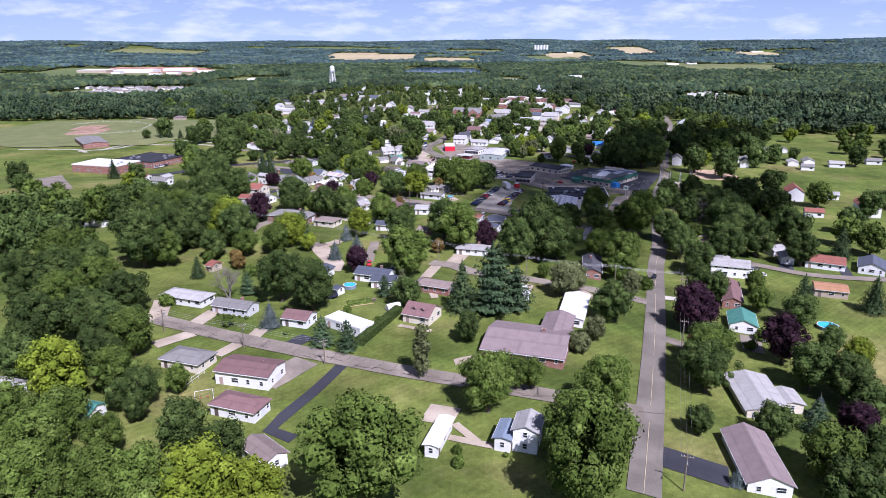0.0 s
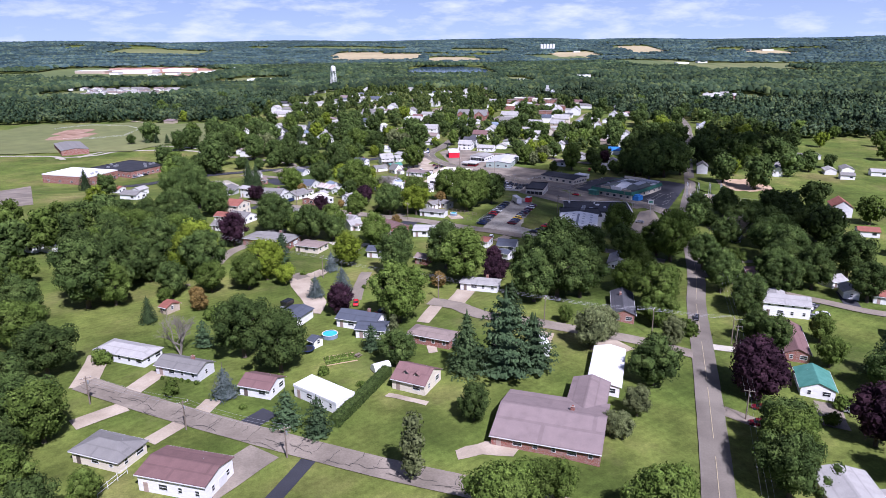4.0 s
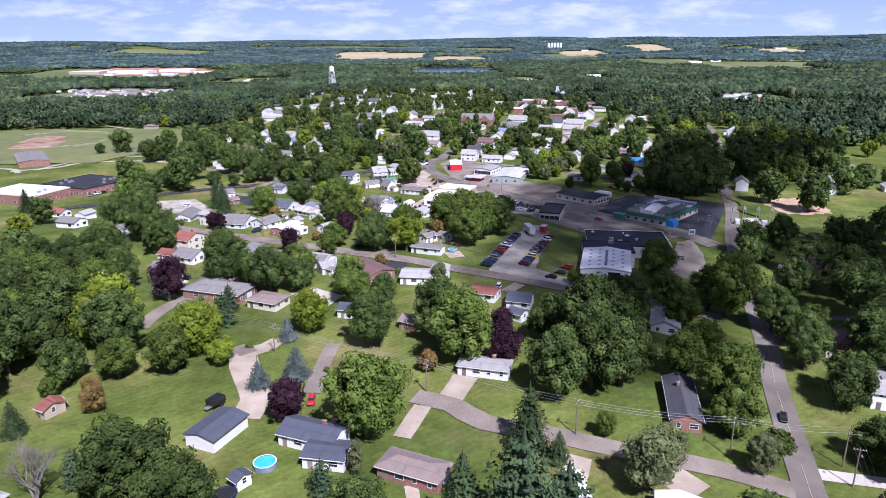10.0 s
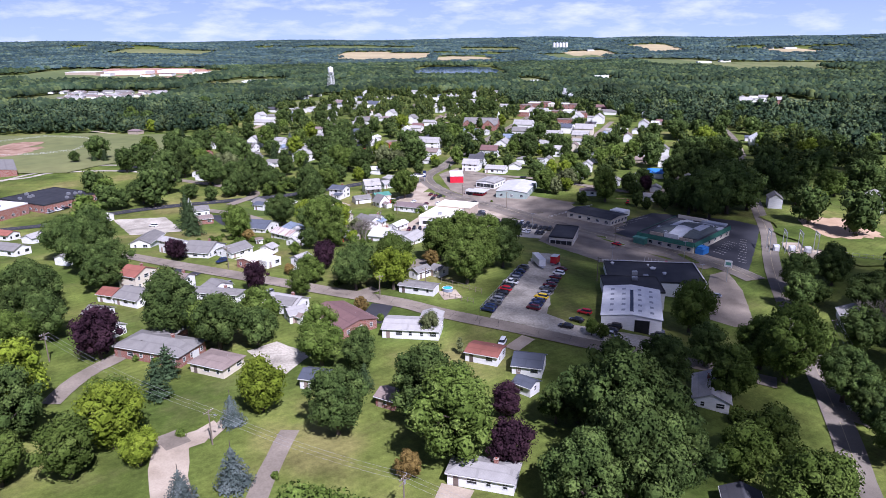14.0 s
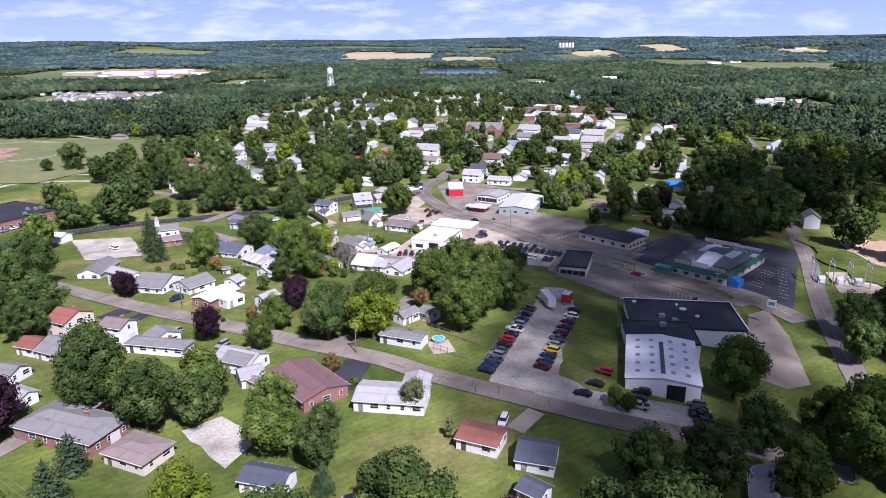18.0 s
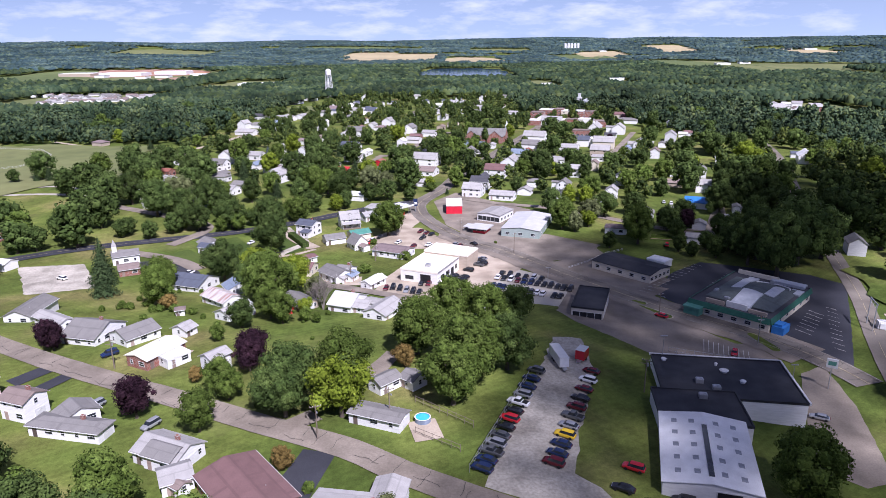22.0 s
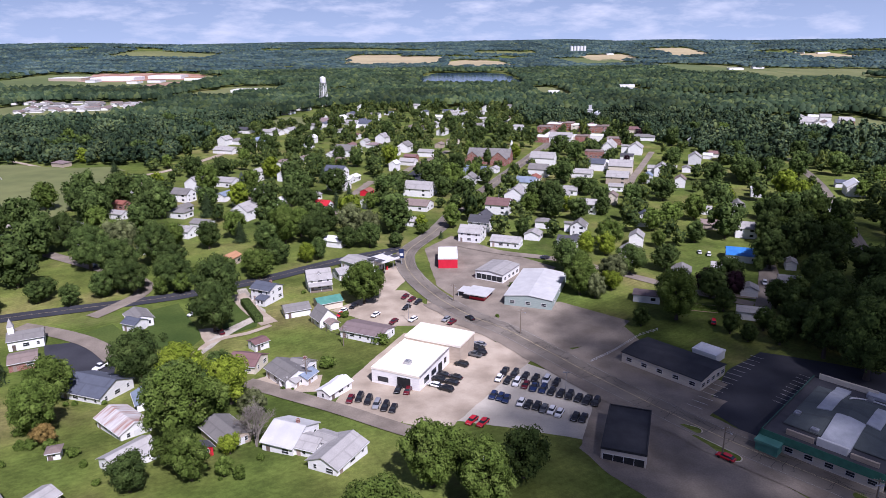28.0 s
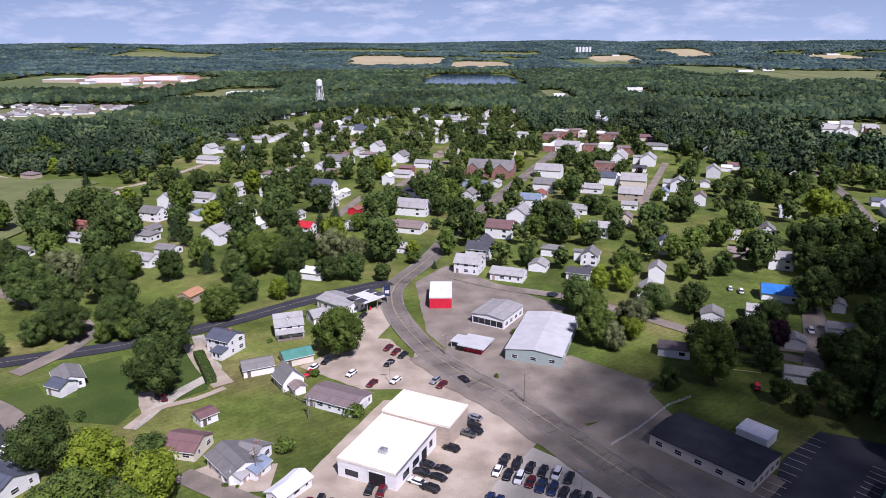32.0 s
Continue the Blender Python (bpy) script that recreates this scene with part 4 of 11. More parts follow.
        for p0, p1, ph in ((-8.2, -2.2, 1.3), (5.4, 11.0, 1.1)):
            part("roof_front", Shape().box(p0, -16.4, h, p1, -15.8, h + ph), WALL["tan"], ob, "tan parapet behind the green band")
        part("rear_canopy", Shape().box(0.4, 15.8, h - 0.4, 11.4, 19.4, h + 0.9), SHEET, ob, "white rear canopy")
        part("side_deck", Shape().box(8.8, 8.2, h - 0.2, 12.4, 13.2, h + 0.5), SHEET, ob)
        for e in range(10):
            w0, w1 = math.pi * e / 10, math.pi * (e + 1) / 10
            p0, p1 = [(3.6 + 5.4 * math.cos(w), 9.2 + 4.4 * math.sin(w), z + 0.3 + k * max(0, min(3.6 + 5.4 * math.cos(w) - a, b - 3.6 - 5.4 * math.cos(w), d - 9.2 - 4.4 * math.sin(w), m))) for w in (w0, w1)]
            part("ridge_cap", Shape().tube(p0, p1, 0.2, 0.2, 6), TRIM, ob)
        part("parapet", Shape().box(-X * 0.9, Y - 0.5, h, X * 0.2, Y, h + 1.5), WALL[wc], ob)
        part("porch", Shape().box(-X, -Y - 3.2, 0, -X + 5, -Y, 2.7).box(-X - 0.3, -Y - 3.5, 2.7, -X + 5.3, -Y, 3.3), ROOF["green"], ob, "green-roofed entrance porch")
        blue = part("play_frame", Shape().box(X + 0.5, -Y + 0.5, 0, X + 4, -Y + 6, 2.6).box(X + 1, -Y + 1, 2.6, X + 3.2, -Y + 4.5, 3.3), ROOF["blue"], ob, "bright blue play structure")
    return ob


def water_tower(x, y):
    z = ground_z(x, y)
    ob = thing("water_tower", x, y, z, 20, "white steel water tower on tall splayed lattice legs", "water tower")
    H = 33
    s = Shape()
    rings = [(0.3, H - 1.5), (4.3, H + 1.2), (4.5, H + 2), (4.5, H + 8), (4.3, H + 8.6), (0.3, H + 11)]
    for (r0, z0), (r1, z1) in zip(rings, rings[1:]):
        s.tube((0, 0, z0), (0, 0, z1), r0, r1, 20, False)
    part("tank", s, WALL["white"], ob, "white riveted tank with a conical cap", smooth=True)
    for k in range(6):
        a = math.radians(60 * k)
        c, d = math.cos(a), math.sin(a)
        part("leg", Shape().tube((c * 7, d * 7, 0), (c * 4.3, d * 4.3, H + 2), 0.32, 0.28, 6), WALL["white"], ob)
    for k in range(6):
        for j in range(3):
            u0, u1 = (j + 0.0) / 3, (j + 1.0) / 3
            r0, r1 = 7 - 2.7 * u0, 7 - 2.7 * u1
            a, b = math.radians(60 * k), math.radians(60 * k + 60)
            part("brace", Shape().tube((math.cos(a) * r1, math.sin(a) * r1, H * u1), (math.cos(b) * r1, math.sin(b) * r1, H * u1), 0.12, 0.12, 4), WALL["white"], ob)
            part("brace", Shape().tube((math.cos(a) * r0, math.sin(a) * r0, H * u0), (math.cos(b) * r1, math.sin(b) * r1, H * u1), 0.07, 0.07, 4), WALL["white"], ob)
    part("riser", Shape().tube((0, 0, 0), (0, 0, H), 0.8, 0.8, 10), WALL["white"], ob)
    return ob


def grain_elevator(x, y):
    ob = thing("grain_elevator", x, y, ground_z(x, y), -19, "tall grey grain elevator with a narrow headhouse", "grain elevator")
    part("headhouse", Shape().box(-3.2, -3.2, -1, 2.6, 3.2, 15).box(-3.6, -3.6, 15, 3, 3.6, 15.5).box(-1.6, -2.0, 15.5, 1.4, 2.0, 20).box(-1.9, -2.3, 20, 1.7, 2.3, 20.4), WALL["pale"], ob)
    part("silo", Shape().tube((9, 0, -1), (9, 0, 12), 5, 5, 18).tube((9, 0, 12), (9, 0, 14.5), 5, 0.6, 18), SHEET, ob, "corrugated grey silo")
    part("shed", Shape().box(3, -6, -1, 18, -3, 8), WALL["pale"], ob)
    return ob


def silos(x, y):
    z = ground_z(x, y)
    for k in range(5):
        ob = thing("silo", x + k * 16, y, z, 0, "tall white concrete silo on the far hills", "silo", "silos on the far hills")
        part("drum", Shape().tube((0, 0, -2), (0, 0, 34), 6.5, 6.5, 14), WALL["white"], ob)
        part("cap", Shape().tube((0, 0, 34), (0, 0, 37), 6.5, 1, 14), SHEET, ob)


def spire_church(x, y):
    ob = thing("steeple_tower", x, y, ground_z(x, y), -19, "slim white church steeple with a pointed spire", "church")
    part("tower", Shape().box(-1.6, -1.6, -1, 1.6, 1.6, 9), WALL["white"], ob)
    part("belfry", Shape().box(-1.2, -1.2, 9, 1.2, 1.2, 11), WALL["white"], ob)
    part("spire", Shape().tube((0, 0, 11), (0, 0, 15.5), 1.4, 0.05, 8), WALL["white"], ob)


def brick_church(x, y, rot):
    """A broad hall with a long ridge and two gabled wings towards the street."""
    ob = thing("church", x, y, ground_z(x, y), rot, "large red-brick church with grey shingle roofs and gabled wings", "church")
    s = Shape()
    gable_body(s, 34, 15, 5.6, 5.2, "gable")
    part("wall", s, WALL["brick"], ob)
    s = Shape()
    roof_shape(s, 34, 15, 5.6, 5.2, "gable")
    part("roof", s, ROOF["grey"], ob)
    for px, w, reach_ in ((-11.5, 11.5, 17), (9.5, 12.5, 19)):
        s = Shape()
        gable_body(s, reach_, w, 5.4, w * 0.4, "gable")
        wg = part("wing", s, WALL["brick"], ob, m=pose(px, -reach_ / 2 + 2, 0.02, 0, 0, 90))
        s = Shape()
        roof_shape(s, reach_, w, 5.4, w * 0.4, "gable")
        part("wing_roof", s, ROOF["grey"], wg)
        for k in (-1, 1):
            part("window", WIN["small"][1], None, wg, m=pose(-reach_ / 2, k * 2.2, 1.4, 0, 0, -90) @ Matrix.Diagonal((1.2, 1, 1.8, 1)))
    part("porch", Shape().box(-4.5, -13, -1, 2.0, -7.4, 3.0), WALL["brick"], ob)
    part("porch_roof", Shape().box(-4.8, -13.3, 3.0, 2.3, -7.2, 3.3), ROOF["tan"], ob)
    return ob


def drive_in(x, y, rot):
    """A small stand with glass on three sides under a broad flat roof."""
    ob = thing("kiosk", x, y, ground_z(x, y), rot, "small red drive-in stand under a broad pale flat roof", "kiosk")
    part("wall", Shape().box(-3.0, -2.6, -0.8, 3.0, 4.0, 1.1), WALL["red"], ob)
    part("glazing", Shape().box(-2.9, -2.5, 1.1, 2.9, 3.9, 2.3), GLASS, ob)
    part("back_wall", Shape().box(-3.0, 2.2, 1.1, 3.0, 4.02, 2.4), WALL["red"], ob)
    for px in (-2.95, -1.0, 1.0, 2.95):
        part("mullion", Shape().box(px - 0.06, -2.58, 1.1, px + 0.06, -2.46, 2.3), TRIM, ob)
    part("roof", Shape().box(-4.6, -4.4, 2.4, 4.6, 5.0, 2.75), ROOF["metal"], ob)
    part("side_canopy", Shape().box(-8.0, -2.4, 2.3, -4.65, 3.6, 2.5), ROOF["metal"], ob)
    for py in (-2.0, 3.2):
        part("post", Shape().box(-7.8, py - 0.08, -0.8, -7.64, py + 0.08, 2.3), TRIM, ob)
    return ob


def fuel_canopy(x, y, rot, L, W):
    ob = thing("fuel_canopy", x, y, ground_z(x, y), rot, "white petrol station canopy on four posts", "canopy")
    s = Shape().box(-L / 2, -W / 2, 4.6, L / 2, W / 2, 5.3)
    part("deck", s, TRIM, ob)
    for i in (-1, 1):
        for j in (-0.5, 0.5):
            part("post", Shape().box(i * L * 0.33 - 0.12, j * W * 0.5 - 0.12, -0.3, i * L * 0.33 + 0.12, j * W * 0.5 + 0.12, 4.6), STEEL, ob)
            # dark panels lie on top of the white deck
            part("roof_panel", Shape().box(i * L * 0.24 - L * 0.2, j * W * 0.9 - W * 0.18, 5.3, i * L * 0.24 + L * 0.2, j * W * 0.9 + W * 0.18, 5.34), ROOF["dark"], ob, "dark flat panel laid on the canopy deck")
        part("pump", Shape().box(i * L * 0.2 - 0.3, -0.3, 0.1, i * L * 0.2 + 0.3, 0.3, 1.7), PAINTS["red"], ob, "red fuel pump")
    sg = thing("price_sign", x + 7, y + 6, ground_z(x + 7, y + 6), 0, "tall blue and white roadside fuel sign", "sign")
    part("post", Shape().box(-0.2, -0.15, -0.3, 0.2, 0.15, 3), STEEL, sg)
    part("panel", Shape().box(-1.1, -0.2, 3, 1.1, 0.2, 7), PAINTS["navy"], sg, "dark blue sign panel")
    part("panel", Shape().box(-0.8, -0.24, 4, 0.8, 0.24, 5.2), TRIM, sg, "white price panel")


def pool(x, y, r):
    ob = thing("swimming_pool", x, y, ground_z(x, y), 0, "round blue above-ground swimming pool on a lawn", "pool")
    s = Shape().tube((0, 0, -0.2), (0, 0, 1.15), r, r, 28, False)
    s.tube((0, 0, -0.2), (0, 0, 1.15), r - 0.05, r - 0.05, 28, False)
    part("wall", s, ROOF["bluegrey"], ob)
    n = 28
    rim = Shape()
    vs = [(q * math.cos(6.28319 * i / n), q * math.sin(6.28319 * i / n), 1.17) for q in (r + 0.06, r - 0.2) for i in range(n)]
    rim.add(vs, [(i, (i + 1) % n, n + (i + 1) % n, n + i) for i in range(n)])
    part("rim", rim, TRIM, ob, "white pool rim")
    part("water", Shape().tube((0, 0, 0.9), (0, 0, 1.0), r - 0.1, r - 0.1, 28), POOL, ob, "clear turquoise water")


def hedge(x0, y0, x1, y1, w, h):
    a, b = Vector((x0, y0)), Vector((x1, y1))
    L = (b - a).length
    m = (a + b) / 2
    ob = thing("hedge", m.x, m.y, ground_z(m.x, m.y), math.degrees(math.atan2(y1 - y0, x1 - x0)), "tall clipped dark green garden hedge along a lawn", "hedge")
    r = np.random.default_rng(4)
    n = int(L * 160)
    p = np.stack([r.uniform(-L / 2, L / 2, n), r.uniform(-w / 2, w / 2, n), r.uniform(0.1, h, n)], 1)
    side = r.integers(0, 3, n)
    p[side == 0, 2] = h + r.normal(0, 0.08, (side == 0).sum())
    p[side == 1, 1] = -w / 2 + r.normal(0, 0.08, (side == 1).sum())
    p[side == 2, 1] = w / 2 + r.normal(0, 0.08, (side == 2).sum())
    d = np.array([(0, 0, 1.0), (0, -1.0, 0.3), (0, 1.0, 0.3)])[side]
    v, q = leaf_quads(r, p, d, 0.17)
    part("foliage", raw_mesh("foliage", v, [], q, LEAF["oak"]), None, ob)
    part("core", Shape().box(-L / 2, -w / 2 + 0.12, -0.4, L / 2, w / 2 - 0.12, h - 0.1), LEAF["oak"], ob)


# ---- poles and wires ----
POLE = {}


def utility_pole(x, y, h, arm):
    ob = thing("utility_pole", x, y, ground_z(x, y), arm, "weathered wooden utility pole with crossarms on the verge", "utility pole", "poles along the streets")
    if h not in POLE:
        ins = Shape()
        for k in (-1.05, -0.55, 0.55, 1.05):
            ins.tube((k, 0, h - 0.42), (k, 0, h - 0.2), 0.05, 0.03, 6)
        POLE[h] = (Shape().tube((0, 0, -0.5), (0, 0, h), 0.17, 0.11, 8).mesh("pole", WOOD), Shape().box(-1.2, -0.06, h - 0.55, 1.2, 0.06, h - 0.42).mesh("crossarm", WOOD), ins.mesh("insulators", TRIM), Shape().tube((0.32, 0, h - 1.9), (0.32, 0, h - 1.1), 0.2, 0.2, 10).mesh("transformer", STEEL))
    p, c, i, t = POLE[h]
    part("pole", p, None, ob)
    part("crossarm", c, None, ob)
    part("insulators", i, None, ob)["kind"] = "stuff"
    if int(x * 10) % 3 == 0:
        part("crossarm", c, None, ob, m=pose(0, 0, -0.9))
        part("transformer", t, None, ob, "grey drum transformer")
    else:
        part("lamp_arm", Shape().tube((0, 0, h - 1.2), (0, -1.6, h - 0.7), 0.04, 0.03, 5).box(-0.12, -2.2, h - 0.78, 0.12, -1.5, h - 0.64), STEEL, ob, "street lamp on a bent arm")
    return ob


WIRE = material("aluminium_wire", [(0.3, 0.3, 0.31), (0.4, 0.4, 0.41)], 1.0, 0.5, metal=0.3)


def wires(tops):
    for a, b in zip(tops, tops[1:]):
        A, B = Vector((a[0], a[1], ground_z(a[0], a[1]) + a[2] - 0.2)), Vector((b[0], b[1], ground_z(b[0], b[1]) + b[2] - 0.2))
        d = (B - A).normalized()
        side = Vector((-d.y, d.x, 0))
        ob = thing("power_line", A.x, A.y, A.z, 0, "thin sagging power line wires between two poles", "power line", "wires along the streets")
        for k in (-1.05, 0.0, 1.05):
            pts = [A.lerp(B, i / 8) + side * k - Vector((0, 0, (B - A).length * 0.025 * 4 * (i / 8) * (1 - i / 8))) - A for i in range(9)]
            ring = [Vector((0, 0, 0.016)), side * 0.015 - Vector((0, 0, 0.01)), -side * 0.015 - Vector((0, 0, 0.01))]
            s = Shape().add([tuple(p + o) for p in pts for o in ring], [(3 * i + j, 3 * i + (j + 1) % 3, 3 * i + 3 + (j + 1) % 3, 3 * i + 3 + j) for i in range(8) for j in range(3)])
            part("wire", s, WIRE, ob)


# ---- vehicles ----
PAINTS = {n: material(n + "_car_paint", [c, [v * 1.1 for v in c]], 1.0, 0.25, spec=0.6, metal=m) for n, c, m in (
    ("black", (0.012, 0.012, 0.014), 0), ("navy", (0.02, 0.035, 0.1), 0.2), ("silver", (0.42, 0.43, 0.45), 0.5), ("grey", (0.13, 0.135, 0.14), 0.4), ("white", (0.74, 0.74, 0.74), 0),
    ("maroon", (0.13, 0.012, 0.02), 0.2), ("red", (0.5, 0.02, 0.03), 0), ("yellow", (0.75, 0.5, 0.02), 0))}
CAR_SIZE = {"sedan": (4.35, 1.7, 0.9, 1.36, (-0.27, -0.12, 0.28, 0.42), 0), "suv": (4.4, 1.75, 1.02, 1.64, (-0.27, -0.15, 0.4, 0.47), 0), "pickup": (5.1, 1.85, 1.04, 1.7, (-0.2, -0.1, 0.1, 0.16), 1)}
WHEEL = Shape().tube((0, -0.11, 0), (0, 0.11, 0), 0.33, 0.33, 14).mesh("wheel", RUBBER)
CAR_MESH = {}


def loft(s, rings):
    """Skin over rings of equal length, closed at both ends."""
    n = len(rings[0])
    vs = [p for ring in rings for p in ring]
    fs = [(k * n + i, k * n + (i + 1) % n, (k + 1) * n + (i + 1) % n, (k + 1) * n + i) for k in range(len(rings) - 1) for i in range(n)]
    return s.add(vs, [f[::-1] for f in fs] + [tuple(range(n)), tuple(range(len(vs) - 1, len(vs) - n - 1, -1))])


def car_meshes(kind, col):
    L, W, hb, hr, (a, b, c, d), bed = CAR_SIZE[kind]
    w = W / 2
    rings = []
    for u in (-0.5, -0.475, -0.4, -0.28, -0.1, 0.15, 0.34, 0.44, 0.485, 0.5):
        e = abs(2 * u) ** 6
        wy = w * (1 - 0.13 * e)
        nose = hb - (0.13 if u < 0 else 0.05) * max(0, (abs(u) - 0.2) / 0.3) ** 1.5 - 0.2 * e
        low = 0.26 + 0.1 * e
        half = [(wy * 0.9, low), (wy, low + 0.16), (wy, nose - 0.22), (wy * 0.95, nose - 0.07), (wy * 0.8, nose)]
        rings.append([(L * u, -y, z) for y, z in half] + [(L * u, y, z) for y, z in half[::-1]])
    body = loft(Shape(), rings).mesh("body", PAINTS[col])
    rings = []
    for k, (lo, hi) in enumerate(((a, b), (a + 0.3 * (d - a), b + 0.3 * (c - b)), (a + 0.7 * (d - a), b + 0.7 * (c - b)), (d, c))):
        e = 0.06 if k in (0, 3) else 0.0
        rings.append([(L * lo, -w + 0.09 + e, hb - 0.06), (L * hi, -w + 0.27 + e, hr - 0.07), (L * hi, w - 0.27 - e, hr - 0.07), (L * lo, w - 0.09 - e, hb - 0.06)])
    g = loft(Shape(), rings).mesh("glasshouse", GLASS)
    rings = []
    for k, u in enumerate((b - 0.01, b + 0.2 * (c - b), b + 0.75 * (c - b), c + 0.015)):
        e, z = (0.05, hr - 0.06) if k in (0, 3) else (0.0, hr)
        t = w - 0.24 - e
        rings.append([(L * u, -t, hr - 0.085), (L * u, -t + 0.08, z - 0.01), (L * u, 0, z + 0.02), (L * u, t - 0.08, z - 0.01), (L * u, t, hr - 0.085)])
    r = loft(Shape(), rings).mesh("roof", PAINTS[col])
    lamp = Shape().box(-L / 2 - 0.01, -w * 0.72, 0.6, -L / 2 + 0.08, w * 0.72, 0.68).mesh("front_lamp_bar", STEEL)
    tail = Shape().box(L / 2 - 0.08, -w * 0.74, 0.68, L / 2 + 0.01, w * 0.74, 0.74).mesh("rear_lamp_bar", PAINTS["maroon"])
    load = Shape().box(L * 0.2, -w + 0.2, hb - 0.05, L / 2 - 0.25, w - 0.2, hb + 0.015).mesh("load_bed", RUBBER) if bed else None
    return body, g, r, lamp, tail, load


WORD = {"sedan": "saloon car", "suv": "sport utility vehicle", "pickup": "pickup truck"}


def car(x, y, rot, kind, col):
    if (kind, col) not in CAR_MESH:
        CAR_MESH[kind, col] = car_meshes(kind, col)
    body, g, r, lamp, tail, load = CAR_MESH[kind, col]
    L, W = CAR_SIZE[kind][:2]
    ob = thing(kind if kind != "suv" else "utility_car", x, y, ground_z(x, y) + 0.2, rot, "%s %s standing on the paving" % (col.replace("navy", "dark blue"), WORD[kind]), "car", "parked cars")
    part("body", body, None, ob)
    part("glasshouse", g, None, ob)
    part("roof", r, None, ob)
    part("front_lamp_bar", lamp, None, ob)
    part("rear_lamp_bar", tail, None, ob)
    if load:
        part("load_bed", load, None, ob)
    for sx in (-0.31, 0.31):
        for sy in (-1, 1):
            part("wheel", WHEEL, None, ob, m=pose(sx * L, sy * (W / 2 - 0.1), 0.33))
    return ob


def box_trailer(x, y, rot, col):
    big = col == "white"
    L = 8.5 if big else 3.6
    ob = thing("box_trailer", x, y, ground_z(x, y) + 0.15, rot, "%s box trailer parked on the grass" % ("long white" if big else "small black" if col == "black" else "small red and white"), "trailer")
    part("box", Shape().box(-L / 2, -1.2, 0.9, L / 2, 1.2, 3.4 if col != "black" else 2.2), PAINTS[col], ob)
    if col != "black":
        part("roof", Shape().box(-L / 2 - 0.03, -1.23, 3.4, L / 2 + 0.03, 1.23, 3.48), TRIM, ob)
    part("chassis", Shape().box(-L / 2 - 1.2, -0.5, 0.6, L / 2, 0.5, 0.88), STEEL, ob)
    for sx in (0.1, 0.25):
        for sy in (-1, 1):
            part("wheel", WHEEL, None, ob, m=pose(sx * L, sy * 1.0, 0.35))



# ---- small yard things ----
def shed_dome(x, y):
    ob = thing("greenhouse", x, y, ground_z(x, y), 30, "small white polytunnel greenhouse on a lawn", "greenhouse")
    s, n = Shape(), 10
    ring = lambda k: [(k, 1.5 * math.cos(math.pi * i / n), 0.3 + 1.9 * math.sin(math.pi * i / n)) for i in range(n + 1)]
    vs = [(k, y_, z_) for k in (-2.2, 2.2) for _, y_, z_ in ring(k)]
    s.add(vs, [(i, i + 1, n + 2 + i, n + 1 + i) for i in range(n)] + [tuple(range(n, -1, -1)), tuple(range(n + 1, 2 * n + 2))])
    part("cover", s, WALL["white"], ob)
    part("base_frame", Shape().box(-2.2, -1.5, -0.3, 2.2, 1.5, 0.3), WOOD, ob)


def trampoline(x, y):
    ob = thing("trampoline", x, y, ground_z(x, y), 0, "round black trampoline with a dark blue rim", "trampoline")
    part("mat", Shape().tube((0, 0, 0.78), (0, 0, 0.82), 1.8, 1.8, 20), RUBBER, ob)
    n = 20
    vs = [(q * math.cos(6.28319 * i / n), q * math.sin(6.28319 * i / n), 0.85) for q in (2.2, 1.8) for i in range(n)]
    part("rim", Shape().add(vs, [(i, (i + 1) % n, n + (i + 1) % n, n + i) for i in range(n)]), PAINTS["navy"], ob)
    for k in range(4):
        a = k * 1.5708
        part("leg", Shape().tube((2 * math.cos(a), 2 * math.sin(a), -0.2), (2 * math.cos(a), 2 * math.sin(a), 0.82), 0.04, 0.04, 6), STEEL, ob)


def swing_set(x, y, rot):
    ob = thing("swing_set", x, y, ground_z(x, y), rot, "white metal swing set on a lawn", "swing")
    part("top_bar", Shape().tube((-2, 0, 2.3), (2, 0, 2.3), 0.05, 0.05, 6), TRIM, ob)
    for sx in (-2, 2):
        for sy in (-1, 1):
            part("leg", Shape().tube((sx, sy, -0.1), (sx, 0, 2.3), 0.05, 0.05, 6), TRIM, ob)
    for sx in (-0.8, 0.8):
        st = part("seat", Shape().box(sx - 0.25, -0.1, 0.5, sx + 0.25, 0.1, 0.55), PAINTS["red"], ob)
        for k in (-0.2, 0.2):
            part("chain", Shape().tube((sx + k, 0, 0.55), (sx + k, 0, 2.3), 0.015, 0.015, 4), STEEL, st)


def picnic_table(x, y, rot):
    ob = thing("picnic_table", x, y, ground_z(x, y), rot, "brown wooden picnic table on the grass", "table")
    part("tabletop", Shape().box(-0.9, -0.38, 0.72, 0.9, 0.38, 0.77), WOOD, ob)
    for sy in (-0.75, 0.75):
        part("bench", Shape().box(-0.9, sy - 0.14, 0.42, 0.9, sy + 0.14, 0.47), WOOD, ob)
    for sx in (-0.6, 0.6):
        part("trestle", Shape().box(sx - 0.05, -0.75, 0.35, sx + 0.05, 0.75, 0.42).box(sx - 0.05, -0.3, -0.1, sx + 0.05, -0.2, 0.72).box(sx - 0.05, 0.2, -0.1, sx + 0.05, 0.3, 0.72), WOOD, ob)


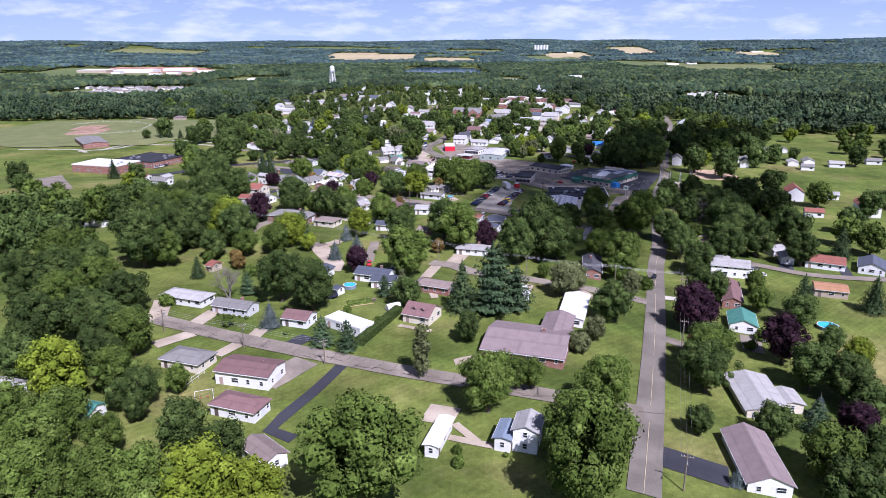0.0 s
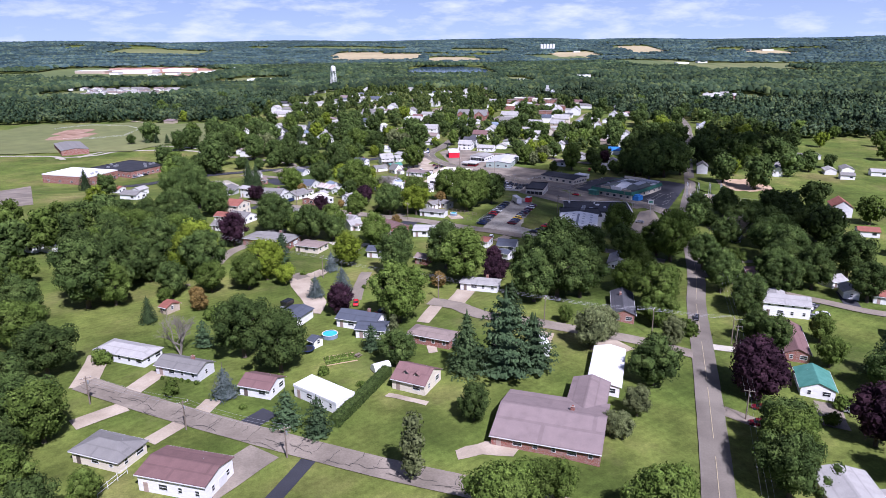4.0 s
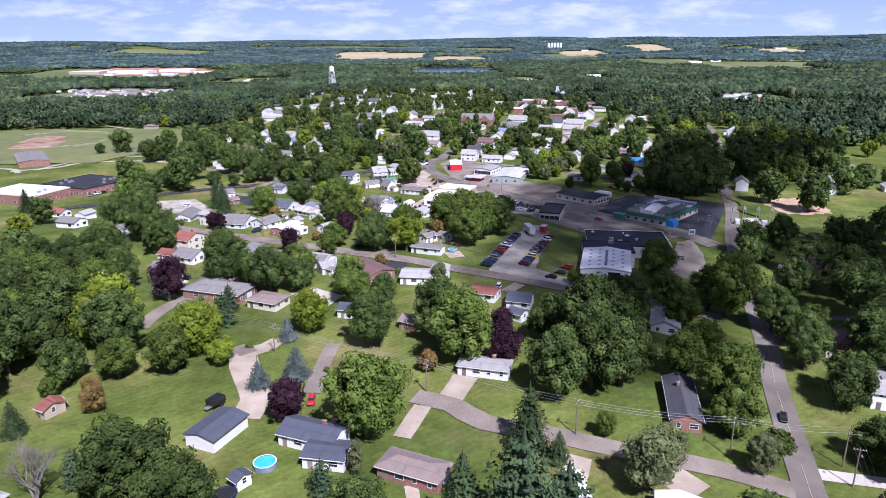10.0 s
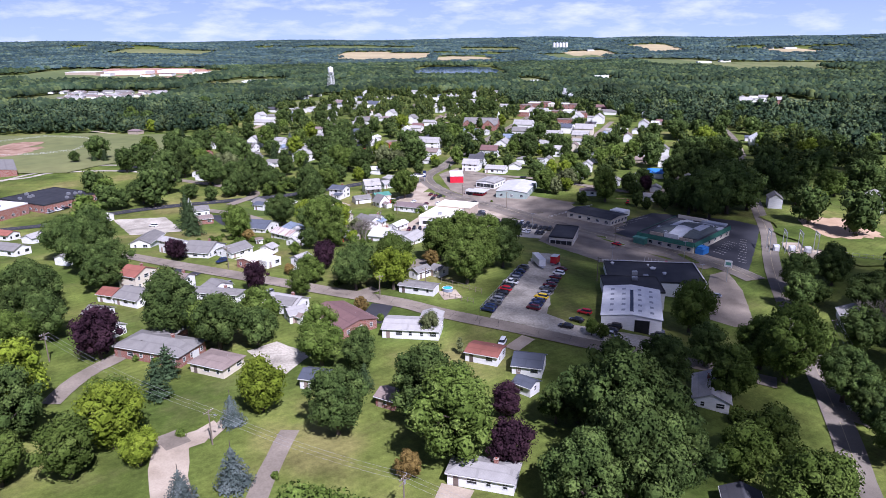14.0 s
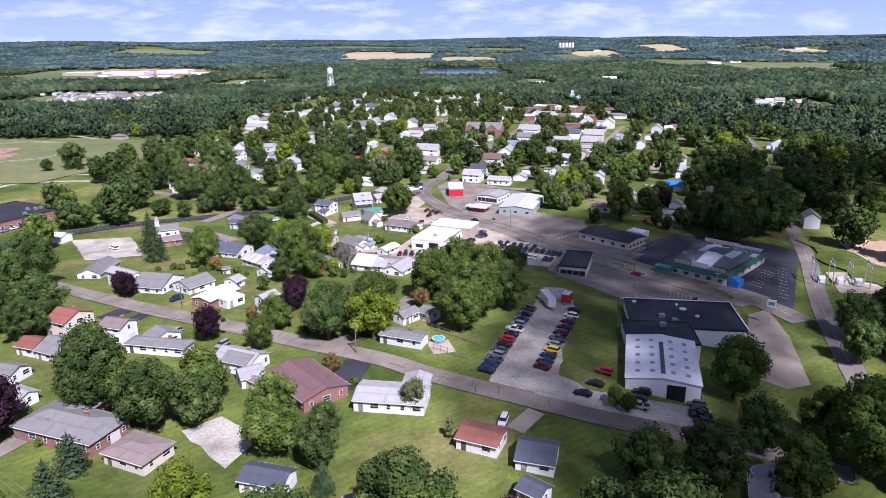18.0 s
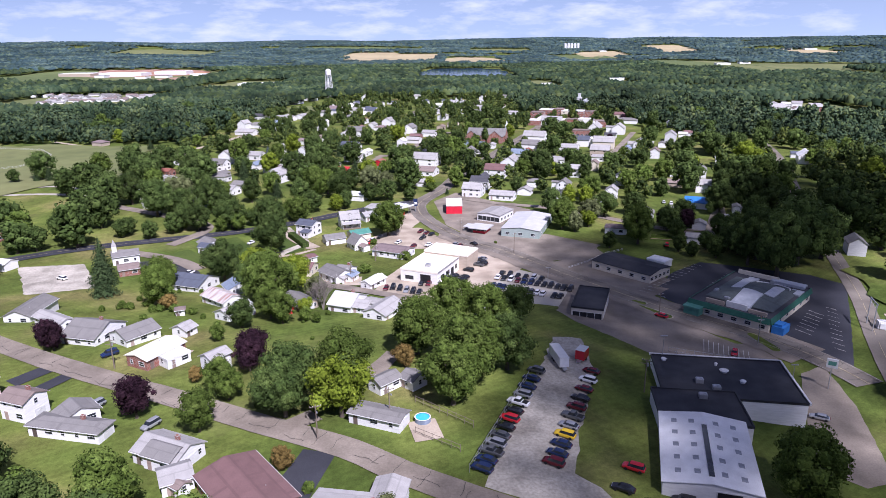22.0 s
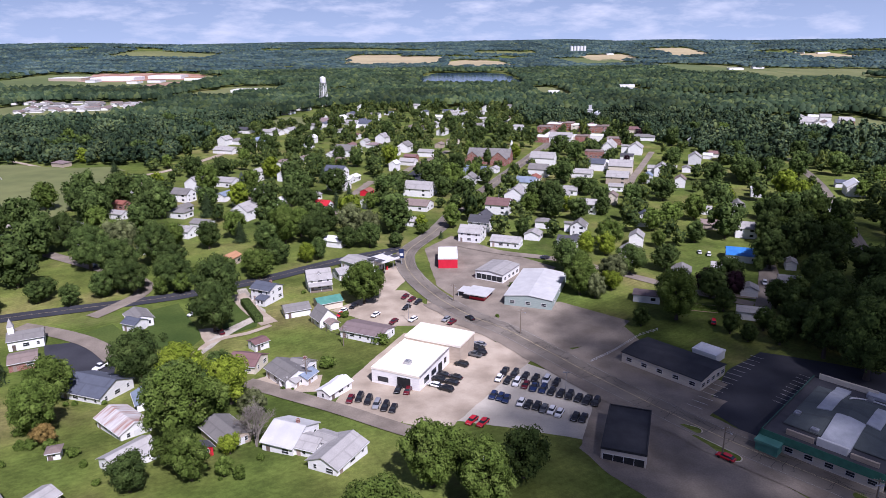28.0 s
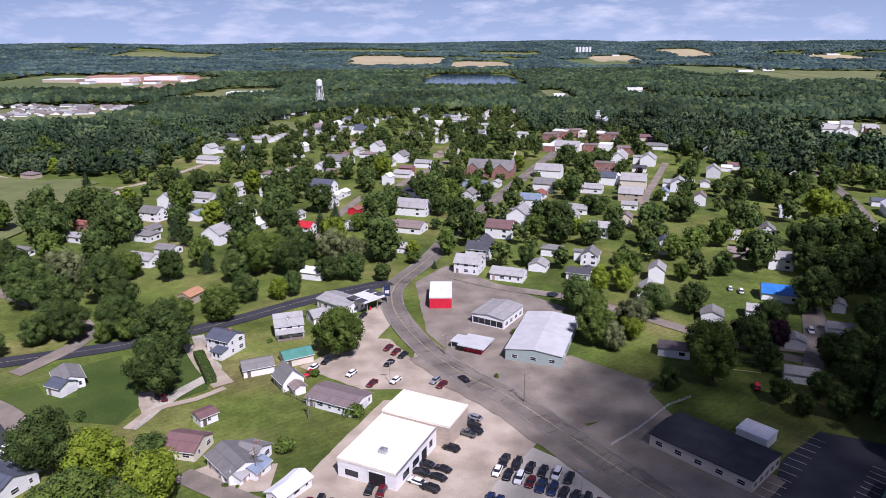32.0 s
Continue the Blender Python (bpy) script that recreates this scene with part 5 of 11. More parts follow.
def yard_fence(pts, h, mat, label):
    """Posts, two rails and upright boards along a line."""
    line = [Vector(pts[0])]
    for a, b in zip(pts, pts[1:]):
        n = max(1, round((Vector(b) - Vector(a)).length / 2.4))
        line += [Vector(a).lerp(Vector(b), k / n) for k in range(1, n + 1)]
    m = line[len(line) // 2]
    ob = thing("fence", m.x, m.y, ground_z(m.x, m.y), 0, label, "fence")
    o = Vector((m.x, m.y, ground_z(m.x, m.y)))
    at = lambda p, z: Vector((p.x, p.y, ground_z(p.x, p.y) + z)) - o
    for p in line:
        part("post", Shape().tube(at(p, -0.3), at(p, h + 0.08), 0.06, 0.06, 5), mat, ob)
    for p, q in zip(line, line[1:]):
        for z in (0.4 * h, 0.92 * h):
            part("rail", Shape().tube(at(p, z), at(q, z), 0.05, 0.05, 4), mat, ob)


def pylon_sign(x, y, h, rot):
    ob = thing("pylon_sign", x, y, ground_z(x, y), rot, "white roadside box sign on a steel post", "sign")
    part("post", Shape().tube((0, 0, -0.4), (0, 0, h), 0.14, 0.12, 8), STEEL, ob)
    part("panel", Shape().box(-1.3, -0.2, h, 1.3, 0.2, h + 2.4), TRIM, ob)
    part("emblem", Shape().box(-0.9, -0.23, h + 0.7, 0.9, -0.2, h + 1.8), ROOF["green"], ob, "plain green emblem bar")


def lamp_standard(x, y, h):
    ob = thing("street_lamp", x, y, ground_z(x, y), 0, "tall slim steel car park lamp", "street lamp", "lamps of the car parks")
    part("column", Shape().tube((0, 0, -0.3), (0, 0, h), 0.1, 0.07, 7), STEEL, ob)
    part("head", Shape().box(-0.9, -0.16, h - 0.05, 0.9, 0.16, h + 0.1), STEEL, ob)


def substation(x, y, rot):
    ob = thing("substation", x, y, ground_z(x, y), rot, "small fenced substation with grey steel frames", "substation")
    for k in range(4):
        px = -9 + 6 * k
        for sy in (-3, 3):
            part("column", Shape().tube((px, sy, -0.3), (px, sy, 9), 0.22, 0.16, 4), STEEL, ob)
        part("beam", Shape().box(px - 0.15, -3.4, 8.6, px + 0.15, 3.4, 9), STEEL, ob)
        for sy in (-2, 0, 2):
            part("bushing", Shape().tube((px, sy, 7.4), (px, sy, 8.6), 0.12, 0.08, 6), TRIM, ob)
    for k in range(3):
        part("transformer", Shape().box(-7 + 6 * k, -1.2, -0.2, -4.6 + 6 * k, 1.2, 2.6).box(-6.6 + 6 * k, -1.5, 0.4, -5 + 6 * k, 1.5, 2.2), WALL["pale"], ob)


def garden_bed(x, y, rot, L, W):
    ob = thing("garden_bed", x, y, ground_z(x, y), rot, "dug vegetable bed with rows of low green plants", "garden")
    part("soil", Shape().box(-L / 2, -W / 2, -0.3, L / 2, W / 2, 0.16), PAVE["dirt"], ob)
    r = random.Random(9)
    for k in range(int(W / 0.9)):
        n, m = int(L * 4), 6
        y0 = -W / 2 + 0.45 + k * 0.9
        vs = []
        for i in range(n + 1):
            w, h = r.uniform(0.12, 0.36), r.uniform(0.2, 0.6)
            vs += [(-L / 2 + L * i / n + r.uniform(-0.08, 0.08), y0 + w * math.cos(math.pi * j / (m - 1)) + r.uniform(-0.05, 0.05), 0.14 + h * math.sin(math.pi * j / (m - 1))) for j in range(m)]
        fs = [(m * i + j, m * i + j + 1, m * i + m + j + 1, m * i + m + j) for i in range(n) for j in range(m - 1)]
        part("crop_ridge", Shape().add(vs, fs), LEAF["maple"], ob)


def island(x, y, rot, L, W):
    """A kerbed grass island in the paving."""
    ob = thing("traffic_island", x, y, ground_z(x, y), rot, "grass traffic island inside a pale concrete kerb", "traffic island")
    for name, grow, z, mat in (("kerb", 0.0, 0.2, PAVE["pale_concrete"]), ("turf", -0.3, 0.26, GRASS)):
        n, r = 28, W / 2 + grow
        ring = []
        for i in range(n):
            a = 2 * math.pi * i / n
            ring.append(((L - W) / 2 * (1 if math.cos(a) > 0 else -1) + r * math.cos(a), r * math.sin(a)))
        top = [(u, v, z) for u, v in ring]
        low = [(u, v, -0.6) for u, v in ring]
        part(name, Shape().add(low + top, [tuple(range(n, 2 * n))] + [(i, (i + 1) % n, n + (i + 1) % n, n + i) for i in range(n)]), mat, ob)


# streets and drives
street([(35.9, 104.9), (45.3, 130.8), (56.0, 160.6), (71.3, 204.7), (87.6, 253.4), (100.7, 288.6), (130.5, 381.1), (154.6, 440.2), (169.4, 483.1), (205.0, 584.0), (228.0, 645.0), (260.0, 733.0), (287.0, 834.0)], 6.4, 'asphalt')
street([(-86.3, 188.3), (-61.5, 175.5), (-34.0, 162.8), (-12.5, 153.5), (1.7, 148.1), (21.5, 140.8), (35.5, 137.3), (45.5, 135.1)], 6.2, 'old_asphalt')
street([(-3.0, 239.0), (5.8, 234.6), (12.1, 227.7), (27.8, 222.7), (38.9, 219.5), (58.1, 216.4), (70.7, 211.9)], 6.0, 'old_asphalt')
street([(-154.7, 418.0), (-116.0, 390.6), (-85.3, 373.1), (-48.5, 356.0), (-26.4, 345.6), (-6.4, 336.6), (4.8, 329.1), (21.7, 320.1), (42.5, 312.6), (64.0, 309.1), (78.9, 305.9), (92.4, 300.2)], 6.6, 'old_asphalt')
street([(121.9, 378.4), (116.5, 393.1), (104.7, 410.1), (82.8, 430.8), (61.7, 457.7), (37.0, 492.6), (24.7, 505.0), (11.6, 523.6), (1.5, 545.2), (-4.1, 564.9), (-4.0, 584.7), (7.6, 618.3), (17.4, 658.5), (33.1, 706.1), (53.5, 768.1), (77.7, 839.9), (106.7, 927.6)], 9.0, 'asphalt')
street([(-207.2, 455.6), (-186.9, 468.0), (-167.9, 487.6), (-144.0, 502.8), (-101.5, 520.0), (-85.3, 527.7), (-60.4, 544.8), (-32.9, 569.2), (-7.2, 586.7)], 8.0, 'fresh_asphalt')
street([(-86.6, 471.4), (-98.5, 482.1), (-111.4, 489.1), (-123.1, 493.5), (-132.5, 496.5)], 6.0, 'old_asphalt')
drive([(-300.0, 573.0), (-274.1, 587.9), (-266.1, 604.9), (-231.8, 611.2), (-203.0, 604.7), (-184.0, 590.0)], 4.5, 'gravel')
drive([(-312.0, 622.0), (-293.6, 621.3), (-271.3, 634.1), (-258.4, 642.5), (-238.0, 660.0)], 5.0, 'concrete')
drive([(-357.4, 586.3), (-329.5, 585.8), (-304.1, 581.4), (-290.0, 566.0)], 4.0, 'gravel')
drive([(-432.1, 709.0), (-377.9, 691.5), (-332.8, 660.3), (-301.4, 636.2), (-276.0, 632.0)], 4.5, 'gravel')
drive([(-397.7, 747.1), (-376.1, 795.7), (-345.0, 796.0), (-322.7, 779.1), (-309.1, 752.8), (-306.5, 711.1), (-318.3, 677.8), (-345.0, 680.0), (-363.3, 688.6)], 3.0, 'gravel')
lot([(-115.4, 481.9), (-106.7, 484.4), (-92.1, 476.1), (-85.5, 469.3), (-81.4, 459.4), (-92.0, 460.7), (-102.1, 462.1)], 'fresh_asphalt')
street([(-172.8, 579.2), (-142.7, 561.7), (-112.3, 543.3), (-104.4, 529.6), (-107.8, 514.8), (-111.9, 505.0)], 6.0, 'old_asphalt')
street([(18.4, 593.9), (39.0, 580.6), (64.5, 569.8), (86.1, 552.3), (111.4, 529.3), (127.5, 517.5)], 5.5, 'old_asphalt')
street([(127.3, 510.1), (138.7, 534.0), (154.5, 569.7)], 5.5, 'old_asphalt')
street([(-53.0, 640.0), (-48.0, 700.0), (-41.0, 745.0)], 5.5, 'old_asphalt')
street([(-45.0, 735.0), (-29.0, 752.0), (-12.0, 812.0), (10.0, 878.0)], 6, 'old_asphalt')
street([(-246.0, 655.0), (-238.0, 700.0), (-228.0, 746.0), (-203.0, 785.0), (-191.0, 836.0), (-184.0, 884.0), (-172.0, 940.0)], 6, 'concrete')
street([(-350.0, 830.0), (-290.0, 790.0), (-248.0, 768.0), (-212.0, 762.0)], 4, 'concrete')
street([(128.0, 712.0), (141.0, 752.0), (155.0, 787.0), (186.0, 867.0)], 5, 'old_asphalt')
lot([(-24.0, 742.0), (-13.0, 792.0), (-3.0, 790.0), (-8.0, 740.0)], 'fresh_asphalt')
lot([(-224.0, 742.0), (-212.0, 764.0), (-196.0, 760.0), (-200.0, 738.0)], 'concrete')
drive([(-85.8, 186.7), (-89.5, 204.2)], 6, 'concrete')
drive([(-73.3, 183.3), (-70.1, 193.9)], 5, 'concrete')
drive([(-79.5, 169.9), (-71.5, 177.5)], 5, 'concrete')
drive([(-60.5, 163.1), (-56.4, 170.2)], 4, 'concrete')
drive([(-53.6, 174.3), (-52.3, 179.8)], 4, 'concrete')
drive([(4.8, 236.7), (9.0, 248.1)], 6, 'concrete')
drive([(9.4, 339.7), (7.3, 347.0)], 6, 'concrete')
drive([(-58.0, 374.9), (-56.4, 382.0)], 5, 'concrete')
drive([(26.6, 206.9), (29.9, 216.2)], 5, 'concrete')
drive([(45.0, 208.3), (51.3, 213.4)], 8, 'concrete')
drive([(24.1, 304.6), (29.5, 312.6)], 4, 'concrete')
drive([(-44.2, 146.7), (-35.8, 159.3)], 8, 'old_asphalt')
drive([(-26.5, 156.1), (-31.0, 144.0), (-36.1, 132.8), (-38.2, 126.7), (-32.4, 123.1)], 3.2, 'fresh_asphalt')
drive([(-42.5, 168.1), (-38.1, 174.4)], 5, 'fresh_asphalt')
drive([(43.1, 118.4), (55.8, 113.0)], 8, 'fresh_asphalt')
drive([(66.2, 181.2), (74.9, 174.9)], 5, 'old_asphalt')
drive([(96.1, 189.4), (91.9, 177.6)], 6, 'old_asphalt')
drive([(-14.1, 321.7), (-11.5, 335.3)], 5.5, 'fresh_asphalt')
drive([(-15.3, 324.9), (-12.6, 335.8)], 6, 'fresh_asphalt')
drive([(-91.2, 363.2), (-85.9, 371.9)], 5, 'fresh_asphalt')
drive([(-82.7, 360.5), (-79.0, 368.3)], 4, 'fresh_asphalt')
drive([(-49.0, 263.3), (-44.5, 250.6), (-38.9, 238.7), (-39.4, 230.4)], 7, 'concrete')
drive([(-46.8, 261.5), (-50.9, 266.1)], 5, 'old_asphalt')
drive([(-82.0, 278.2), (-81.4, 291.2), (-76.7, 302.4)], 5, 'old_asphalt')
drive([(-25.6, 267.0), (-26.7, 250.2), (-26.7, 240.6)], 4, 'old_asphalt')
drive([(-42.0, 264.3), (-40.0, 270.5)], 3, 'concrete')
drive([(-1.1, 234.7), (-5.0, 222.4)], 4, 'concrete')
lot([(19.9, 325.3), (25.5, 343.3), (34.5, 367.7), (42.3, 395.3), (50.5, 396.8), (49.7, 374.7), (41.1, 346.3), (37.6, 330.8), (43.0, 324.9), (52.6, 323.5), (72.0, 322.1), (65.9, 310.7), (48.5, 312.4), (34.2, 318.2)], 'gravel')
drive([(-67.0, 533.3), (-56.3, 514.6), (-51.8, 507.3), (-58.3, 493.7), (-62.9, 476.3)], 4, 'gravel')
drive([(-26.1, 453.2), (-27.0, 460.0)], 3, 'concrete')
street([(-41.6, 457.0), (-26.8, 448.7), (-11.0, 439.5), (5.9, 428.2), (14.5, 423.5)], 5.5, 'old_asphalt')
drive([(-37.0, 460.9), (-28.7, 451.5)], 6, 'concrete')
drive([(-23.1, 450.7), (-24.2, 461.7)], 7, 'concrete')
lot([(-12.0, 447.5), (-9.3, 460.4), (5.5, 445.1), (5.3, 433.6), (-4.5, 439.6)], 'concrete')
drive([(-5.9, 367.1), (-0.8, 379.8)], 5, 'old_asphalt')
drive([(-15.5, 349.3), (-21.5, 343.8)], 5, 'old_asphalt')
lot([(-51.7, 263.1), (-45.0, 267.4), (-42.8, 271.2), (-40.7, 268.6), (-42.0, 262.8), (-48.0, 258.7)], 'concrete')
lot([(-45.1, 304.4), (-38.7, 310.2), (-27.7, 302.3), (-32.0, 291.6)], 'gravel')
lot([(-162.2, 475.5), (-136.7, 479.4), (-116.3, 449.1), (-136.2, 439.5)], 'gravel')
lot([(-3.7, 448.3), (4.4, 475.0), (7.6, 523.6), (17.9, 512.0), (35.2, 476.8), (26.0, 449.1)], 'concrete')
lot([(-27.1, 511.3), (-11.0, 531.8), (-1.5, 532.0), (10.1, 511.9), (19.8, 498.2), (-6.0, 497.8)], 'concrete')
lot([(18.2, 433.9), (35.4, 473.5), (61.4, 454.0), (49.8, 425.8)], 'pale_concrete')
lot([(3.3, 586.8), (15.6, 608.7), (60.9, 560.0), (35.9, 498.5), (24.8, 512.1), (10.6, 536.7)], 'old_asphalt')
lot([(37.1, 516.1), (56.9, 520.3), (78.5, 502.4), (66.1, 484.0), (49.2, 479.7), (34.1, 495.2)], 'old_asphalt')
lot([(84.4, 444.0), (97.9, 465.7), (113.1, 478.3), (124.2, 474.0), (148.7, 462.6), (156.6, 452.2), (144.5, 428.0), (121.9, 385.3), (116.6, 397.5), (113.5, 408.3), (93.1, 427.0)], 'fresh_asphalt')
lot([(56.9, 451.6), (82.8, 422.3), (104.9, 391.8), (72.0, 386.9), (51.7, 411.2), (47.3, 421.6)], 'old_asphalt')
lot([(107.2, 384.5), (115.4, 389.2), (112.5, 368.0), (103.8, 338.8), (96.6, 336.1), (89.2, 342.5)], 'old_asphalt')
lot([(62.0, 485.3), (75.6, 497.5), (79.3, 481.5), (95.1, 457.5), (86.8, 449.6), (73.7, 465.5)], 'old_asphalt')
lot([(77.9, 403.6), (101.7, 402.6), (105.7, 391.8), (92.4, 384.4), (72.0, 386.9)], 'old_asphalt')
lot([(4.1, 445.1), (12.8, 462.2), (36.4, 491.5), (45.0, 477.8), (30.2, 455.3), (19.1, 433.8), (16.8, 426.8), (5.4, 432.4)], 'concrete')
lot([(51.3, 477.2), (63.3, 485.4), (69.8, 474.9), (86.8, 451.7), (91.5, 448.3), (83.6, 440.2), (68.7, 456.3)], 'old_asphalt')
lot([(-272.5, 437.2), (-259.2, 467.4), (-205.4, 378.1), (-225.6, 363.6)], 'old_asphalt')
lot([(166.1, 453.6), (185.3, 466.2), (201.9, 456.9), (187.2, 433.3), (170.9, 436.0)], 'dirt')
lot([(184.6, 448.5), (206.2, 457.8), (200.5, 436.0), (182.6, 429.3)], 'dirt')

lot([(-14.0, 440.0), (-12.5, 458.0), (-7.5, 472.0), (1.0, 492.0), (8.0, 492.0), (4.0, 460.0), (8.0, 436.0), (2.0, 430.0)], 'concrete')
lot([(-20.0, 541.0), (-9.0, 562.0), (-5.0, 572.0), (-1.0, 548.0), (-6.0, 531.0), (-12.0, 530.0)], 'concrete')
street([(99.0, 289.0), (111.0, 276.0), (122.0, 265.0), (133.0, 256.0), (143.0, 247.0), (155.0, 242.0), (175.0, 238.0), (205.0, 232.0)], 5, 'old_asphalt')
drive([(102.0, 287.5), (116.0, 284.0)], 6, 'pale_concrete')
drive([(118.0, 302.0), (135.0, 300.0), (157.0, 298.0)], 4, 'old_asphalt')
drive([(74.0, 219.0), (87.5, 217.7), (96.0, 216.5)], 4, 'pale_concrete')
drive([(140.0, 250.0), (145.0, 265.0)], 5, 'fresh_asphalt')
drive([(160.0, 243.0), (165.0, 257.0)], 4, 'fresh_asphalt')
drive([(119.0, 247.0), (128.0, 256.0)], 7, 'fresh_asphalt')

# houses along the near streets
house(-81.1, 202.2, -21, 15.8, 6.4, 2.7, 'hip', 'lgrey', 'white')
house(-63.5, 193.4, -21, 12.8, 5.9, 2.7, 'gable', 'grey', 'pale', chimney=True)
house(-42.1, 183.9, -19, 8.0, 6.4, 2.7, 'gable', 'red', 'white')
house(-27.0, 179.3, -38, 13.8, 5.6, 2.8, 'flat', 'white', 'white')
house(-5.9, 186.2, -26, 8.6, 8.7, 2.8, 'gable', 'red', 'cream', dormers=2, steep=0.5)
house(-66.0, 158.2, -20, 11.6, 7.2, 2.7, 'hip', 'grey', 'cream')
house(-48.0, 150.0, -16, 14.2, 8.7, 3.6, 'gable', 'red', 'white', low=True)
house(-46.4, 134.3, -21, 11.5, 6.1, 2.8, 'hip', 'red', 'white')
house(-36.8, 116.0, -45, 8.9, 4.8, 2.7, 'gable', 'tan', 'white')
house(23.0, 166.0, -19, 21.7, 18.9, 2.5, 'gable', 'beige', 'brick', chimney=True, low=True, wing=1)
house(41.3, 192.5, 72, 20.7, 7.1, 2.8, 'gable', 'white', 'white', low=True)
house(58.0, 239.1, 77, 19.4, 6.3, 3.0, 'gable', 'dark', 'brick', chimney=True)
house(104.0, 221.8, 70, 21.0, 6.3, 2.8, 'gable', 'red', 'brick', chimney=True)
house(96.8, 196.8, 70, 11.1, 7.9, 2.8, 'gable', 'green', 'white')
house(77.6, 147.3, 82, 18.5, 9.8, 2.8, 'gable', 'lgrey', 'cream', low=True)
house(85.4, 146.9, -7, 5.2, 7.7, 2.5, 'gable', 'lgrey', 'cream', low=True)
house(63.3, 117.8, 81, 18.9, 8.4, 2.8, 'gable', 'beige', 'white')
house(141.9, 225.1, -22, 10.6, 8.7, 2.8, 'gable', 'orange', 'tan', low=True)
house(158.1, 256.5, -28, 14.1, 11.4, 2.8, 'gable', 'rust', 'white', low=True)
house(173.6, 250.2, -33, 9.0, 13.3, 2.8, 'gable', 'slate', 'white')
house(144.8, 261.8, -18, 5.0, 7.7, 2.8, 'gable', 'lgrey', 'white')
house(-42.9, 224.0, 67, 10.5, 7.0, 2.8, 'gable', 'slate', 'white', low=True, far=True, plain=True)
house(-22.6, 221.4, -22, 12.5, 6.9, 2.8, 'gable', 'slate', 'white', chimney=True)
house(-18.8, 214.9, -11, 8.2, 6.0, 2.7, 'gable', 'slate', 'white', low=True)
house(-2.1, 209.7, -25, 12.4, 5.9, 2.7, 'hip', 'tan', 'brick')
house(27.1, 204.4, -87, 7.6, 2.1, 2.5, 'gable', 'white', 'white')
house(13.7, 250.1, -16, 12.2, 5.8, 2.7, 'hip', 'lgrey', 'white', chimney=True)
house(-67.0, 303.3, -19, 20.4, 9.9, 3.2, 'hip', 'grey', 'brick', chimney=True, wing=-1)
house(-49.5, 294.9, -23, 10.2, 7.6, 2.6, 'hip', 'tan', 'cream', low=True)
house(-22.2, 286.1, -15, 8.6, 5.3, 2.8, 'gable', 'slate', 'white')
house(-2.0, 315.2, -8, 15.5, 8.6, 2.8, 'gable', 'lgrey', 'white', chimney=True, low=True, wing=1)
house(-22.3, 321.4, 41, 11.3, 17.3, 2.9, 'gable', 'red', 'brick', low=True)
house(17.0, 299.3, -23, 8.4, 6.6, 2.6, 'gable', 'rust', 'white', low=True)
house(27.4, 294.1, -16, 7.2, 7.6, 2.6, 'gable', 'slate', 'white')
house(25.4, 283.1, -39, 4.7, 4.0, 2.5, 'gable', 'slate', 'white')
house(70.7, 289.1, -20, 7.8, 12.5, 2.7, 'gable', 'lgrey', 'white', chimney=True)
house(-94.8, 327.3, -15, 5.7, 6.4, 2.5, 'gable', 'grey', 'white')
house(-86.2, 316.5, -25, 7.2, 4.2, 2.6, 'gable', 'lgrey', 'white')
house(-94.9, 354.5, -22, 7.5, 9.3, 5.0, 'gable', 'rust', 'cream', chimney=True)
house(-89.1, 340.4, -24, 9.6, 9.1, 2.6, 'gable', 'grey', 'white')
house(-98.0, 342.5, -19, 6.0, 6.1, 2.6, 'gable', 'rust', 'white')
house(-117.1, 413.3, -90, 14.9, 8.1, 2.8, 'gable', 'grey', 'white')
house(-36.5, 325.5, 30, 5.5, 5.5, 2.7, 'gable', 'lgrey', 'white')
house(-40.5, 331.8, -22, 6.9, 5.6, 3.2, 'gable', 'grey', 'white')
house(-66.2, 346.9, -42, 5.9, 7.4, 2.8, 'gable', 'grey', 'white')
house(-5.4, 277.4, -30, 4.8, 4.6, 2.6, 'gable', 'tan', 'brick')

house(114.8, 247.6, -20, 14.0, 8.0, 4.6, 'gable', 'lgrey', 'white', wing=-1)
house(145.5, 273.0, 20, 7.0, 6.0, 2.6, 'gable', 'lgrey', 'white', plain=True)

# houses along the middle street
house(-98.5, 394.9, -31, 13.0, 4.5, 5.0, 'gable', 'lgrey', 'white')
house(-85.9, 391.8, -13, 10.9, 12.3, 2.7, 'gable', 'grey', 'white', chimney=True)
house(-73.6, 390.2, 56, 10.0, 8.3, 2.7, 'gable', 'grey', 'white')
house(-61.7, 376.6, 64, 12.3, 7.1, 3.0, 'gable', 'cream', 'brick', low=True)
house(-56.4, 374.3, 53, 6.3, 5.1, 2.6, 'flat', 'white', 'white')
house(-43.7, 369.1, -34, 4.2, 5.8, 5.0, 'gable', 'lgrey', 'white')
house(-1.5, 346.5, -21, 11.9, 4.9, 2.6, 'gable', 'grey', 'white', low=True)
house(-1.7, 361.1, -44, 4.3, 6.3, 2.7, 'gable', 'grey', 'white')
house(4.9, 362.4, -42, 4.3, 4.7, 2.6, 'gable', 'grey', 'white')
house(-79.1, 349.7, -18, 7.1, 5.9, 4.8, 'gable', 'tan', 'white', chimney=True)
house(-64.9, 342.1, -11, 16.6, 4.7, 2.7, 'hip', 'grey', 'white', chimney=True)
house(-41.0, 333.6, -23, 11.0, 7.6, 2.8, 'gable', 'lgrey', 'white', chimney=True)
house(-34.7, 322.9, -32, 2.5, 2.3, 2.3, 'gable', 'tan', 'white')
house(-120.9, 482.5, 28, 10.0, 7.1, 3.6, 'gable', 'grey', 'white', steeple=True)
